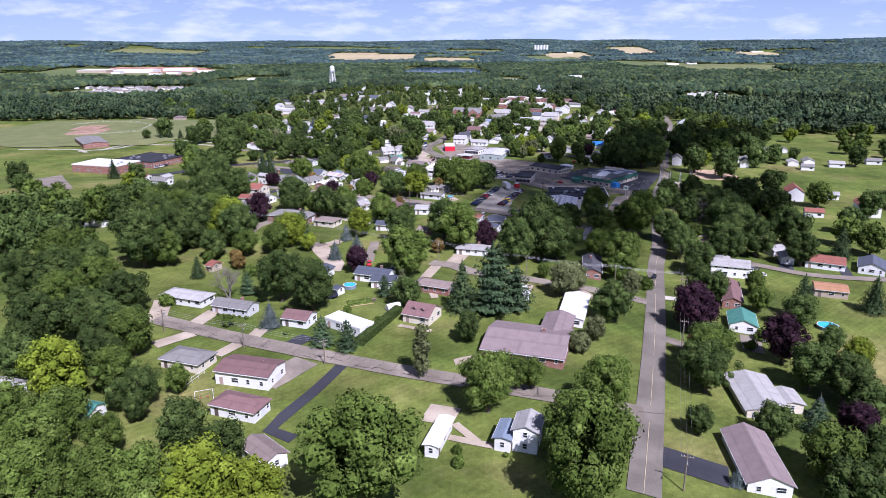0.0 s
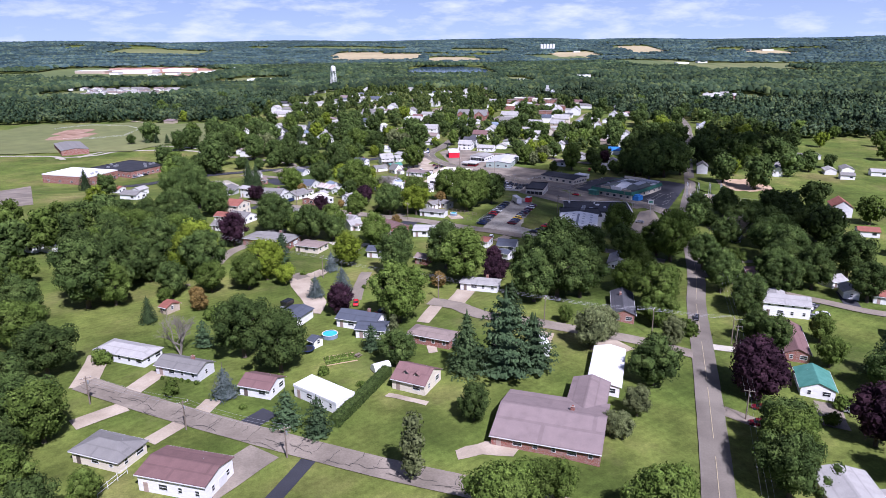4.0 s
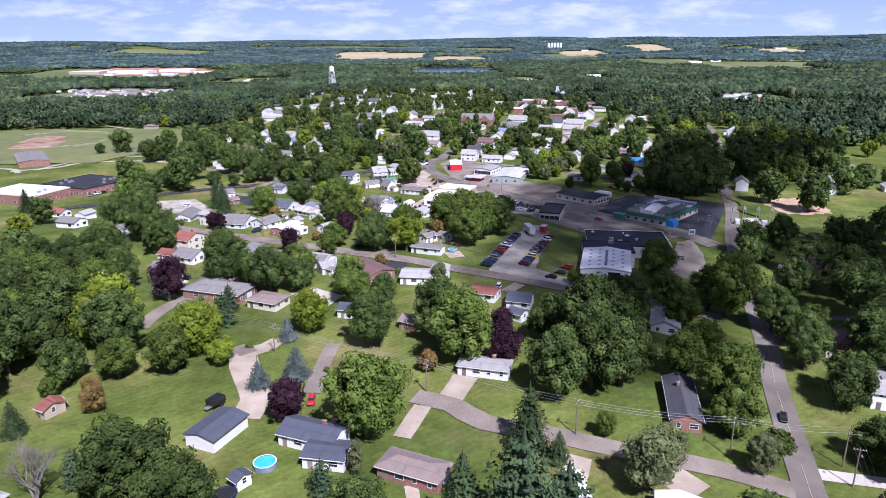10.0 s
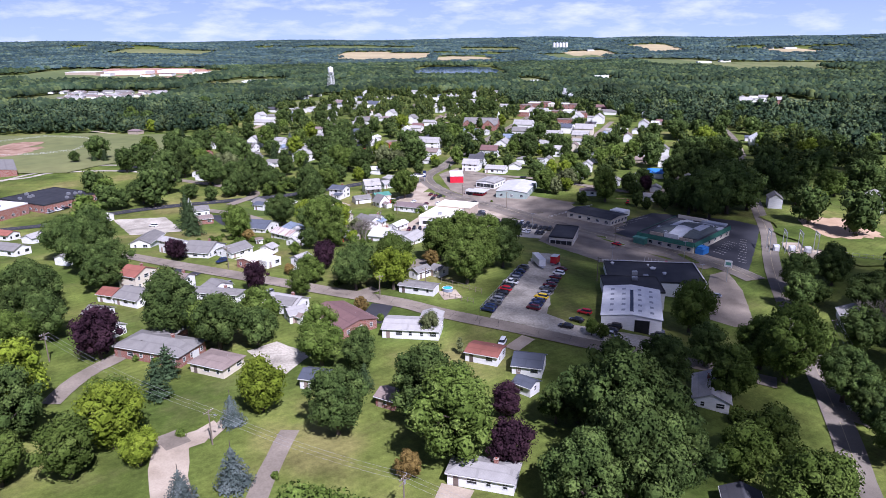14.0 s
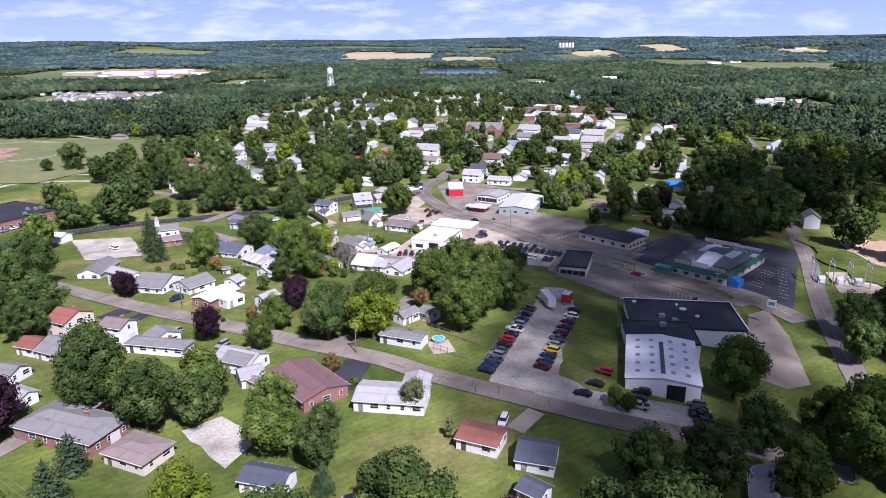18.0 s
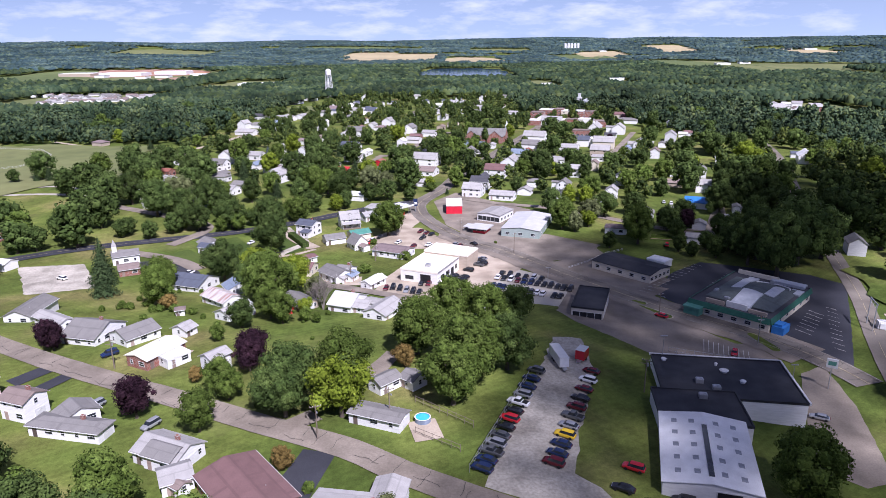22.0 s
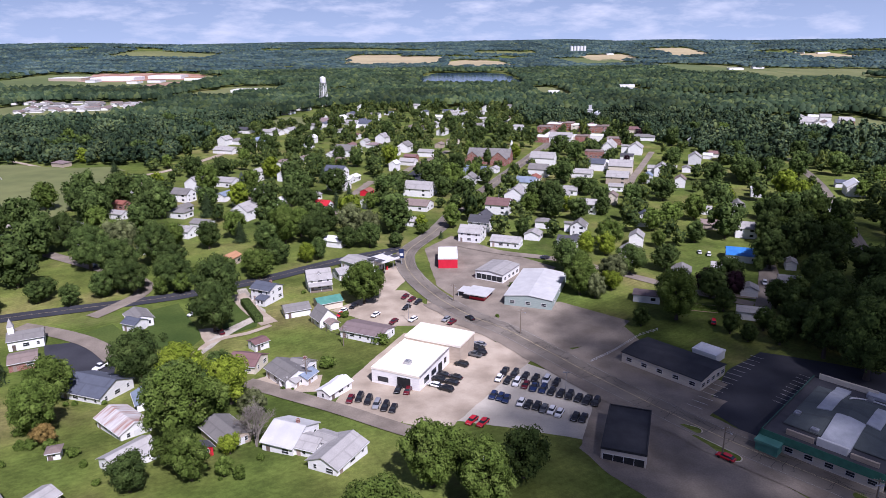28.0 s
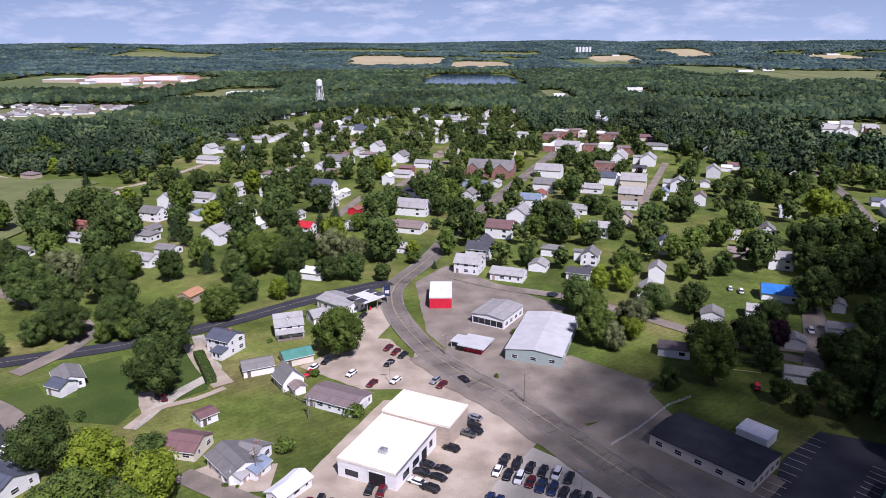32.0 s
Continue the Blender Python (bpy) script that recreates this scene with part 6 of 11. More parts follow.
house(-113.1, 468.3, 30, 7.5, 8.1, 2.8, 'gable', 'tan', 'brick', low=True)
house(-80.7, 450.1, -18, 13.8, 11.7, 2.7, 'gable', 'slate', 'white')
house(-62.6, 428.4, -38, 12.5, 7.4, 2.6, 'gable', 'rustmetal', 'white')
house(-52.8, 411.6, 57, 10.1, 6.6, 2.6, 'gable', 'lgrey', 'white')
house(-62.6, 443.4, -57, 7.7, 8.1, 2.6, 'gable', 'bluegrey', 'white')
house(-35.7, 423.4, -44, 10.9, 7.1, 2.6, 'gable', 'grey', 'tan')
house(-92.2, 499.9, -51, 10.0, 7.1, 3.0, 'gable', 'grey', 'white')
house(-30.0, 459.5, -45, 11.2, 8.1, 3.2, 'gable', 'grey', 'white')
house(-27.4, 457.7, 70, 8.7, 5.1, 2.5, 'gable', 'lgrey', 'white')
house(-14.9, 450.4, 59, 9.3, 4.4, 2.5, 'gable', 'white', 'white')
house(-19.7, 421.5, -20, 8.2, 11.0, 3.0, 'gable', 'metal', 'white', chimney=True)
house(-14.2, 417.6, -20, 5.6, 6.0, 2.5, 'gable', 'lgrey', 'white')
house(-7.2, 413.0, 64, 11.5, 7.6, 2.6, 'gable', 'lgrey', 'white', wing=1)
house(-37.7, 415.3, -44, 3.0, 2.6, 2.3, 'gable', 'dark', 'red')
house(-70.7, 413.6, 20, 2.6, 2.6, 2.2, 'hip', 'tan', 'white')

# shops and sheds round the bend of the main street
porch(house(-53.5, 523.0, -24, 9.0, 7.5, 5.2, 'gable', 'slate', 'white', chimney=True), 0.2, 4.4, -3.75, 3.2, 2.6, 'slate', True)
porch(house(-36.5, 536.0, 20, 9.4, 8.0, 4.8, 'gable', 'lgrey', 'white', dormers=1, steep=0.7), -4.2, 4.4, -4.0, 2.2, 2.6, 'lgrey', False)
house(-39.2, 508.6, 26, 9.0, 6.4, 2.7, 'gable', 'grey', 'white', plain=True)
house(-28.9, 515.4, 30, 9.0, 6.2, 2.8, 'gable', 'green', 'cream', plain=True)
house(-29.1, 547.3, 36, 5.6, 7.0, 2.9, 'gable', 'lgrey', 'white')
house(-27.6, 500.5, -52, 7.0, 6.4, 2.9, 'gable', 'grey', 'white', steep=1.0)
house(-24, 496.3, -52, 4.0, 3.2, 2.3, 'gable', 'tan', 'white', plain=True)
house(-11, 490, -24, 15.3, 9.2, 2.8, 'gable', 'beige', 'white', low=True)
house(-44.1, 467.4, -11, 8.8, 8.3, 2.8, 'gable', 'red', 'cream')
house(-27.1, 463.6, -19, 5.7, 7.5, 2.8, 'gable', 'grey', 'white', chimney=True)
house(-24.4, 458.0, -22, 3.9, 5.3, 2.5, 'gable', 'bluegrey', 'white')
house(-14.8, 451.7, -25, 3.1, 6.6, 2.7, 'gable', 'white', 'white')
house(-91.4, 495, -21, 5.8, 5.2, 3.0, 'gable', 'slate', 'white')
house(-78.3, 452.6, 15, 4.3, 3.3, 3.0, 'gable', 'slate', 'white')
house(-44.7, 480.7, 47, 4.9, 4.4, 2.6, 'gable', 'red', 'white', low=True)
house(-2.0, 121.2, 72, 11.1, 2.6, 2.8, 'gable', 'white', 'white', low=True)
house(16.3, 120.2, 72, 6.7, 5.0, 5.0, 'gable', 'lgrey', 'white')
house(11.9, 120.9, 71, 7.1, 3.2, 3.0, 'gable', 'bluegrey', 'white', low=True)
house(120.9, 281.0, -15, 6.9, 10.3, 2.8, 'hip', 'red', 'brick')
house(134.2, 336.3, -20, 8.7, 15.8, 2.8, 'gable', 'lgrey', 'white')
house(-22.5, 559, -37, 15.6, 9.6, 3.5, 'gable', 'lgrey', 'white', low=True)
house(180.7, 489.8, 71, 9.5, 6.7, 5.2, 'gable', 'grey', 'pale', far=True, steep=0.68)
house(232.1, 496, -19, 10.4, 7.3, 2.9, 'gable', 'grey', 'white', far=True)
house(224.1, 474.3, 71, 7.9, 6.0, 5.2, 'gable', 'slate', 'white', far=True, steep=0.68)
house(229.6, 525.8, -19, 8.9, 6.2, 2.9, 'gable', 'white', 'white', far=True)
house(263.6, 482.6, 71, 10.1, 7.0, 2.9, 'gable', 'lgrey', 'white', far=True)
house(-162.1, 395.1, -19, 10.6, 7.4, 2.9, 'gable', 'grey', 'white', far=True)
house(-170.4, 422.6, 71, 7.3, 6.0, 2.9, 'gable', 'lgrey', 'white', far=True)
house(-188.1, 431.7, -19, 8.6, 6.0, 2.9, 'gable', 'rust', 'white', far=True)
house(-131.6, 380.0, 71, 7.5, 6.0, 2.9, 'gable', 'grey', 'white', far=True)
house(-165.4, 473.9, -19, 6.0, 6.0, 2.9, 'gable', 'white', 'white', far=True)
house(207.7, 375.2, 71, 13.1, 9.0, 5.2, 'gable', 'rust', 'white', far=True, steep=0.68)
house(197.8, 336.1, -19, 8.9, 6.2, 2.9, 'gable', 'rust', 'white', far=True)
house(228.3, 339.8, 71, 17.9, 9.0, 5.2, 'gable', 'rust', 'white', far=True, steep=0.68)
house(229.5, 375.0, -19, 7.9, 6.0, 2.9, 'gable', 'lgrey', 'white', far=True)
house(-152.0, 300.0, 71, 10.3, 7.2, 2.9, 'gable', 'slate', 'white', far=True)
house(-160.1, 298.3, -19, 7.7, 6.0, 2.9, 'gable', 'slate', 'white', far=True)
house(426.2, 1103.9, 71, 22.1, 10.8, 3.2, 'gable', 'lgrey', 'white', far=True, plain=True)
house(444.2, 1102.6, -19, 17.6, 10.8, 3.2, 'gable', 'white', 'white', far=True, plain=True)
house(242, 501.1, 71, 12.9, 9.0, 2.9, 'gable', 'lgrey', 'white', far=True)
house(272.3, 540.9, -19, 9.2, 6.5, 2.9, 'gable', 'grey', 'white', far=True)
house(277.7, 487, 71, 10.9, 7.6, 2.9, 'gable', 'grey', 'white', far=True)
house(291.6, 474.5, -19, 9.8, 6.9, 2.9, 'gable', 'lgrey', 'white', far=True)
house(286, 540.2, 71, 8.3, 6.0, 2.9, 'gable', 'grey', 'white', far=True)
house(325.2, 484.8, -19, 10.0, 7.0, 2.9, 'gable', 'grey', 'white', far=True)
house(264.7, 464.3, -19, 8.3, 6.0, 2.9, 'gable', 'grey', 'white', far=True)
house(401.5, 1038.7, -19, 15.5, 10.8, 5.7, 'gable', 'lgrey', 'white', far=True, plain=True, steep=0.68)
house(424.6, 1043.4, 71, 21.2, 10.8, 3.2, 'gable', 'tan', 'white', far=True, plain=True)
house(48.4, 1318.9, -19, 17.8, 10.8, 3.2, 'gable', 'lgrey', 'white', far=True, plain=True)
house(60.6, 1253.9, 71, 18.5, 10.8, 3.2, 'gable', 'tan', 'white', far=True, plain=True)
house(128.7, 1201.5, 71, 17.4, 10.8, 3.2, 'gable', 'grey', 'white', far=True, plain=True)
house(-243.9, 1213.6, -19, 23.2, 10.8, 3.2, 'gable', 'lgrey', 'white', far=True, plain=True)
house(-247.3, 1280.6, 71, 24.0, 10.8, 3.2, 'gable', 'lgrey', 'white', far=True, plain=True)
house(-312.7, 1272.3, -19, 20.9, 10.8, 5.7, 'gable', 'tan', 'white', far=True, plain=True, steep=0.68)
house(-165.7, 1679.2, 71, 24.0, 10.8, 3.2, 'gable', 'lgrey', 'white', far=True, plain=True)
house(-24.7, 1506, -19, 24.0, 10.8, 3.2, 'gable', 'grey', 'white', far=True, plain=True)
house(-41.7, 1460.4, 71, 20.3, 10.8, 3.2, 'gable', 'lgrey', 'white', far=True, plain=True)
# far town houses
house(31.1, 753.1, -19, 16.1, 10.9, 5.5, 'gable', 'bluegrey', 'white', far=True, steep=0.68)
house(45.7, 777.1, 71, 7.8, 6.0, 3.2, 'gable', 'lgrey', 'white', far=True, plain=True)
house(26.7, 732.8, 71, 9.7, 7.6, 5.5, 'gable', 'grey', 'pale', far=True, steep=0.68)
house(85.5, 810.9, -19, 19.0, 11.4, 5.7, 'gable', 'lgrey', 'white', far=True, plain=True, steep=0.68)
house(76.6, 762.8, -19, 13.7, 9.2, 5.7, 'gable', 'grey', 'white', far=True, plain=True, steep=0.68)
house(71.3, 742.4, 71, 10.0, 7.7, 3.2, 'gable', 'rust', 'white', far=True)
house(63.4, 717.2, -19, 12.4, 8.4, 5.7, 'gable', 'bluegrey', 'white', wing=1, far=True, steep=0.68)
house(54.1, 681.9, 71, 14.8, 11.4, 5.9, 'gable', 'lgrey', 'white', wing=1, far=True, steep=0.68)
house(41.8, 655, -19, 13.3, 9.1, 5.7, 'gable', 'red', 'white', wing=1, far=True, steep=0.68)
house(88.2, 704.6, -19, 13.1, 8.9, 3.3, 'gable', 'lgrey', 'white', far=True)
house(82.7, 681.9, 71, 7.8, 6.0, 5.1, 'gable', 'lgrey', 'white', far=True, steep=0.68)
house(91.8, 655.3, -19, 9.8, 6.7, 5.7, 'gable', 'lgrey', 'white', wing=1, far=True, steep=0.68)
house(106.4, 759.7, -19, 15.7, 10.7, 3.5, 'gable', 'lgrey', 'white', far=True)
house(122, 784.7, -19, 12.4, 8.4, 5.7, 'gable', 'slate', 'white', far=True, plain=True, steep=0.68)
house(129, 784.4, 71, 7.9, 6.1, 5.1, 'gable', 'white', 'white', far=True, plain=True, steep=0.68)
house(169.5, 858.2, 71, 14.8, 11.4, 5.9, 'gable', 'lgrey', 'white', wing=1, far=True, plain=True, steep=0.68)
house(155.9, 831.2, -19, 10.3, 7.1, 3.2, 'gable', 'dark', 'white', far=True, plain=True)
house(137.7, 774.3, -19, 16.7, 11.3, 5.7, 'gable', 'lgrey', 'cream', wing=1, far=True, plain=True, steep=0.68)
house(126.8, 735.9, -19, 14.5, 9.8, 5.1, 'gable', 'lgrey', 'tan', far=True, steep=0.68)
house(120.8, 713.6, -19, 9.0, 6.6, 3.2, 'gable', 'lgrey', 'white', far=True)
house(110.2, 677.1, 71, 8.0, 6.0, 5.1, 'gable', 'tan', 'cream', far=True, steep=0.68)
house(116.6, 927.4, -19, 20.8, 11.4, 5.5, 'gable', 'lgrey', 'white', far=True, plain=True, steep=0.68)
house(108.8, 941.8, 71, 14.8, 11.4, 5.5, 'gable', 'tan', 'white', far=True, plain=True, steep=0.68)
house(201.8, 994.1, -19, 18.8, 11.4, 3.7, 'gable', 'red', 'cream', far=True, plain=True)
house(196.6, 939.3, -19, 22.3, 11.4, 3.7, 'hip', 'grey', 'white', far=True, plain=True)
house(163.8, 776.5, -19, 11.2, 7.6, 3.3, 'gable', 'lgrey', 'white', far=True, plain=True)
house(147.6, 738.2, 71, 8.0, 6.1, 5.1, 'gable', 'bluegrey', 'white', far=True, steep=0.68)
house(164.1, 763.3, 71, 12.2, 9.4, 5.7, 'gable', 'lgrey', 'white', far=True, plain=True, steep=0.68)
house(174.6, 778, -19, 9.4, 6.6, 3.2, 'gable', 'lgrey', 'white', far=True, plain=True)
house(186.1, 776.3, 71, 7.8, 6.0, 3.2, 'gable', 'grey', 'white', far=True, plain=True)
house(165.2, 724.4, 71, 8.6, 6.6, 5.5, 'gable', 'tan', 'white', far=True, steep=0.68)
house(203.3, 810, 71, 12.4, 9.5, 5.7, 'gable', 'lgrey', 'pale', far=True, plain=True, steep=0.68)
house(231.9, 905.2, 71, 7.8, 6.0, 5.1, 'gable', 'white', 'white', far=True, plain=True, steep=0.68)
house(230.8, 840.3, -19, 11.5, 7.9, 3.3, 'gable', 'red', 'white', far=True, plain=True)
house(221.4, 832.8, -19, 7.3, 6.6, 3.2, 'gable', 'white', 'white', far=True, plain=True)
house(296.2, 905.4, -19, 15.2, 10.3, 3.3, 'hip', 'grey', 'white', far=True, plain=True)
house(313, 910.4, -19, 11.8, 8.0, 3.3, 'gable', 'rust', 'white', far=True, plain=True)
house(383, 1026.5, -19, 12.6, 8.6, 3.3, 'gable', 'lgrey', 'white', far=True, plain=True)
house(414.6, 1061.5, -19, 8.8, 6.6, 5.7, 'gable', 'lgrey', 'white', far=True, plain=True, steep=0.68)
house(407, 1026, 71, 9.5, 7.3, 5.5, 'gable', 'lgrey', 'white', far=True, plain=True, steep=0.68)
house(443.1, 1081, -19, 12.0, 8.2, 5.9, 'gable', 'lgrey', 'white', far=True, plain=True, steep=0.68)
house(415.5, 1017.2, 71, 9.4, 7.2, 5.7, 'gable', 'white', 'white', far=True, plain=True, steep=0.68)
house(443, 1033.7, -19, 12.0, 8.2, 6.6, 'gable', 'lgrey', 'brick', far=True, plain=True, steep=0.68)
house(252.7, 791.4, 71, 7.8, 6.0, 5.1, 'gable', 'white', 'white', far=True, plain=True, steep=0.68)
house(202.8, 696, 71, 7.8, 6.0, 5.1, 'gable', 'white', 'white', far=True, steep=0.68)
house(173.3, 651.1, 71, 9.2, 7.2, 5.5, 'gable', 'grey', 'white', far=True, steep=0.68)
house(159.7, 652.3, -19, 9.7, 6.6, 2.9, 'gable', 'lgrey', 'white', far=True)
house(264.3, 699.3, 71, 13.7, 10.6, 5.7, 'gable', 'white', 'white', far=True, steep=0.68)
house(268.8, 722.1, -19, 7.4, 6.6, 3.3, 'gable', 'slate', 'white', far=True)
house(227.6, 656.7, -19, 9.7, 6.6, 3.3, 'gable', 'lgrey', 'white', far=True)
house(312.6, 834.5, 71, 7.8, 6.0, 3.2, 'gable', 'lgrey', 'white', far=True, plain=True)
house(-209.8, 1006.9, -19, 16.7, 11.4, 3.7, 'gable', 'dark', 'white', far=True, plain=True)
house(-189.9, 925.8, -19, 17.3, 11.4, 3.7, 'hip', 'grey', 'white', far=True, plain=True)
house(-167.6, 907.4, 71, 14.8, 11.4, 5.1, 'gable', 'bluegrey', 'white', far=True, plain=True, steep=0.68)
house(-176.8, 990, -19, 23.2, 11.4, 3.3, 'gable', 'lgrey', 'white', far=True, plain=True)
house(-161.5, 1006.8, 71, 14.8, 11.4, 3.3, 'gable', 'lgrey', 'white', far=True, plain=True)
house(-121.5, 930.2, 71, 9.0, 7.0, 5.5, 'gable', 'white', 'white', far=True, plain=True, steep=0.68)
house(-117.8, 897.9, -19, 7.1, 6.6, 3.2, 'gable', 'lgrey', 'white', far=True, plain=True)
house(-131, 1062.9, -19, 16.4, 11.2, 5.5, 'gable', 'beige', 'white', far=True, plain=True, steep=0.68)
house(-119.7, 1088.4, 71, 14.8, 11.4, 5.7, 'gable', 'white', 'white', far=True, plain=True, steep=0.68)
house(-100.7, 1047.6, -19, 14.6, 10.0, 5.1, 'gable', 'lgrey', 'white', far=True, plain=True, steep=0.68)
house(-85.9, 1047.6, -19, 16.1, 10.9, 5.1, 'gable', 'slate', 'white', far=True, plain=True, steep=0.68)
house(-77.1, 1070.1, 71, 8.6, 6.6, 5.5, 'gable', 'white', 'white', far=True, plain=True, steep=0.68)
house(-26.8, 1028.4, -19, 18.5, 11.4, 3.7, 'hip', 'beige', 'white', far=True, plain=True)
house(-9, 1046.9, 71, 14.8, 11.4, 3.7, 'gable', 'lgrey', 'white', far=True, plain=True)
house(-86.8, 957.9, -19, 15.5, 10.6, 3.5, 'gable', 'red', 'white', far=True, plain=True)
house(-78.7, 892.9, 71, 10.9, 8.4, 3.5, 'gable', 'red', 'white', far=True, plain=True)
house(-53.6, 930.4, 71, 12.8, 10.0, 5.7, 'gable', 'lgrey', 'white', far=True, plain=True, steep=0.68)
house(-57.8, 897.9, -19, 13.0, 8.8, 3.3, 'hip', 'beige', 'white', far=True, plain=True)
house(-67.9, 910, 71, 8.8, 6.7, 4.4, 'gable', 'lgrey', 'white', far=True, plain=True, steep=0.68)
house(-76.1, 854.9, -19, 18.6, 11.4, 5.5, 'gable', 'grey', 'white', wing=1, far=True, plain=True, steep=0.68)
house(-85.4, 834.4, 71, 9.8, 7.6, 4.4, 'gable', 'lgrey', 'white', far=True, plain=True, steep=0.68)
house(-74.7, 819.3, -19, 7.2, 6.6, 3.2, 'gable', 'tan', 'brick', far=True, plain=True)
house(-116.5, 807.2, -19, 13.1, 8.9, 3.7, 'hip', 'beige', 'white', far=True, plain=True)
house(-105, 821.2, 71, 11.8, 9.1, 4.0, 'gable', 'tan', 'white', far=True, plain=True)
house(-103.7, 748.9, 71, 7.8, 6.0, 5.1, 'gable', 'lgrey', 'white', far=True, steep=0.68)
house(-122.5, 749, 71, 7.8, 6.0, 6.6, 'gable', 'lgrey', 'white', far=True, steep=0.68)
house(-111.3, 723.3, 71, 8.3, 6.4, 3.3, 'gable', 'slate', 'white', far=True)
house(-103.2, 697.8, -19, 12.7, 8.6, 3.3, 'gable', 'lgrey', 'white', far=True)
house(-108.8, 677.5, -19, 13.6, 9.2, 3.5, 'hip', 'beige', 'white', far=True)
house(-87.5, 668, 71, 13.0, 10.0, 3.7, 'gable', 'white', 'white', far=True)
house(-67.9, 756.7, -19, 14.9, 10.2, 5.7, 'gable', 'slate', 'white', far=True, steep=0.68)
house(-58.9, 740.5, -19, 11.4, 7.7, 3.3, 'gable', 'white', 'white', far=True)
house(-54.1, 747.2, 71, 8.3, 6.4, 3.3, 'gable', 'white', 'white', far=True)
house(-59.6, 719.1, -19, 13.3, 9.0, 3.3, 'gable', 'lgrey', 'white', far=True)
house(-69.7, 689.4, 71, 7.8, 6.0, 3.2, 'gable', 'lgrey', 'white', far=True)
house(-58.1, 658.1, -19, 9.2, 6.6, 4.8, 'gable', 'redmetal', 'white', far=True, steep=0.68)
house(-35.7, 669.8, 71, 7.8, 6.0, 3.7, 'gable', 'lgrey', 'white', far=True)
house(-39, 702.7, 71, 7.8, 6.0, 2.9, 'gable', 'rust', 'red', far=True)
house(-36.4, 854.2, 71, 11.3, 8.8, 4.0, 'gable', 'lgrey', 'white', far=True, plain=True)
house(-27.7, 875.9, 71, 13.0, 10.0, 5.5, 'gable', 'grey', 'white', far=True, plain=True, steep=0.68)
house(-29, 785.3, 71, 7.8, 6.0, 5.7, 'gable', 'white', 'white', far=True, plain=True, steep=0.68)
house(-19.3, 828.2, -19, 10.4, 7.1, 4.0, 'gable', 'red', 'brick', far=True, plain=True)
house(-20.5, 810.8, -19, 13.1, 8.9, 3.2, 'gable', 'lgrey', 'white', far=True, plain=True)
house(-7.8, 850.6, -19, 13.0, 8.9, 4.0, 'gable', 'lgrey', 'white', far=True, plain=True)
house(2, 896.8, 71, 8.5, 6.6, 3.7, 'gable', 'tan', 'tan', far=True, plain=True)
house(14, 914.7, -19, 10.9, 7.4, 3.7, 'gable', 'tan', 'cream', far=True, plain=True)
house(-5.3, 701.5, -19, 18.2, 11.4, 5.1, 'gable', 'lgrey', 'white', far=True, steep=0.68)
house(-5.1, 665.6, -19, 16.7, 11.3, 3.3, 'gable', 'tan', 'white', far=True)
house(-3.1, 740.2, 71, 7.8, 6.0, 3.2, 'gable', 'lgrey', 'white', far=True)
house(-296.5, 808.4, -19, 12.2, 8.3, 3.2, 'hip', 'beige', 'tan', far=True, plain=True)
house(-189.8, 711.7, -19, 12.4, 8.4, 3.7, 'gable', 'lgrey', 'white', far=True)
house(-175.1, 700.1, 71, 7.8, 6.0, 3.1, 'gable', 'lgrey', 'white', far=True)
house(-150.5, 687.2, -19, 12.4, 8.4, 5.1, 'gable', 'grey', 'white', far=True, steep=0.68)
house(-152.7, 719.6, 71, 14.8, 11.4, 5.7, 'gable', 'lgrey', 'white', far=True, steep=0.68)
house(-138.4, 732.1, -19, 15.5, 10.6, 3.7, 'gable', 'lgrey', 'white', far=True)
house(-125.8, 689, 71, 10.4, 8.0, 3.7, 'gable', 'bluegrey', 'white', far=True)
house(-137, 647.7, -19, 11.9, 8.0, 3.7, 'hip', 'grey', 'white', far=True)
house(-169.8, 645, -19, 9.7, 6.6, 3.2, 'gable', 'lgrey', 'white', far=True)
house(-179, 666.9, -19, 7.4, 6.6, 3.7, 'gable', 'rust', 'brick', far=True)
house(-185.5, 872, -19, 20.4, 11.4, 3.3, 'gable', 'lgrey', 'white', far=True, plain=True)
house(-202.3, 919.3, 71, 11.5, 8.9, 5.7, 'gable', 'lgrey', 'white', far=True, plain=True, steep=0.68)
house(-232.3, 902.6, -19, 6.6, 6.6, 3.2, 'gable', 'tan', 'white', far=True, plain=True)
house(-258.8, 959.8, 71, 7.8, 6.0, 5.7, 'gable', 'lgrey', 'white', far=True, plain=True, steep=0.68)
house(-312.3, 999.3, 71, 7.8, 6.0, 5.1, 'gable', 'white', 'white', far=True, plain=True, steep=0.68)
house(-337.9, 1008.2, 71, 8.0, 6.2, 5.1, 'gable', 'white', 'white', far=True, plain=True, steep=0.68)
house(-544.8, 1155.1, -19, 22.1, 11.4, 3.7, 'gable', 'lgrey', 'white', far=True, plain=True)
house(-504.1, 1154.9, 71, 14.8, 11.4, 3.7, 'gable', 'lgrey', 'white', far=True, plain=True)
house(-184.4, 621.6, -19, 10.4, 6.8, 3.3, 'hip', 'grey', 'white', far=True)
house(-156.7, 588.3, 71, 8.2, 6.2, 3.2, 'gable', 'tan', 'white', far=True)
house(-123.9, 580.5, -19, 9.9, 6.6, 3.5, 'gable', 'lgrey', 'white', far=True)
house(-120.3, 609.6, -19, 14.1, 8.8, 3.7, 'gable', 'lgrey', 'white', far=True)
house(-98.4, 645.4, 71, 13.9, 10.8, 5.5, 'gable', 'lgrey', 'white', far=True, steep=0.68)
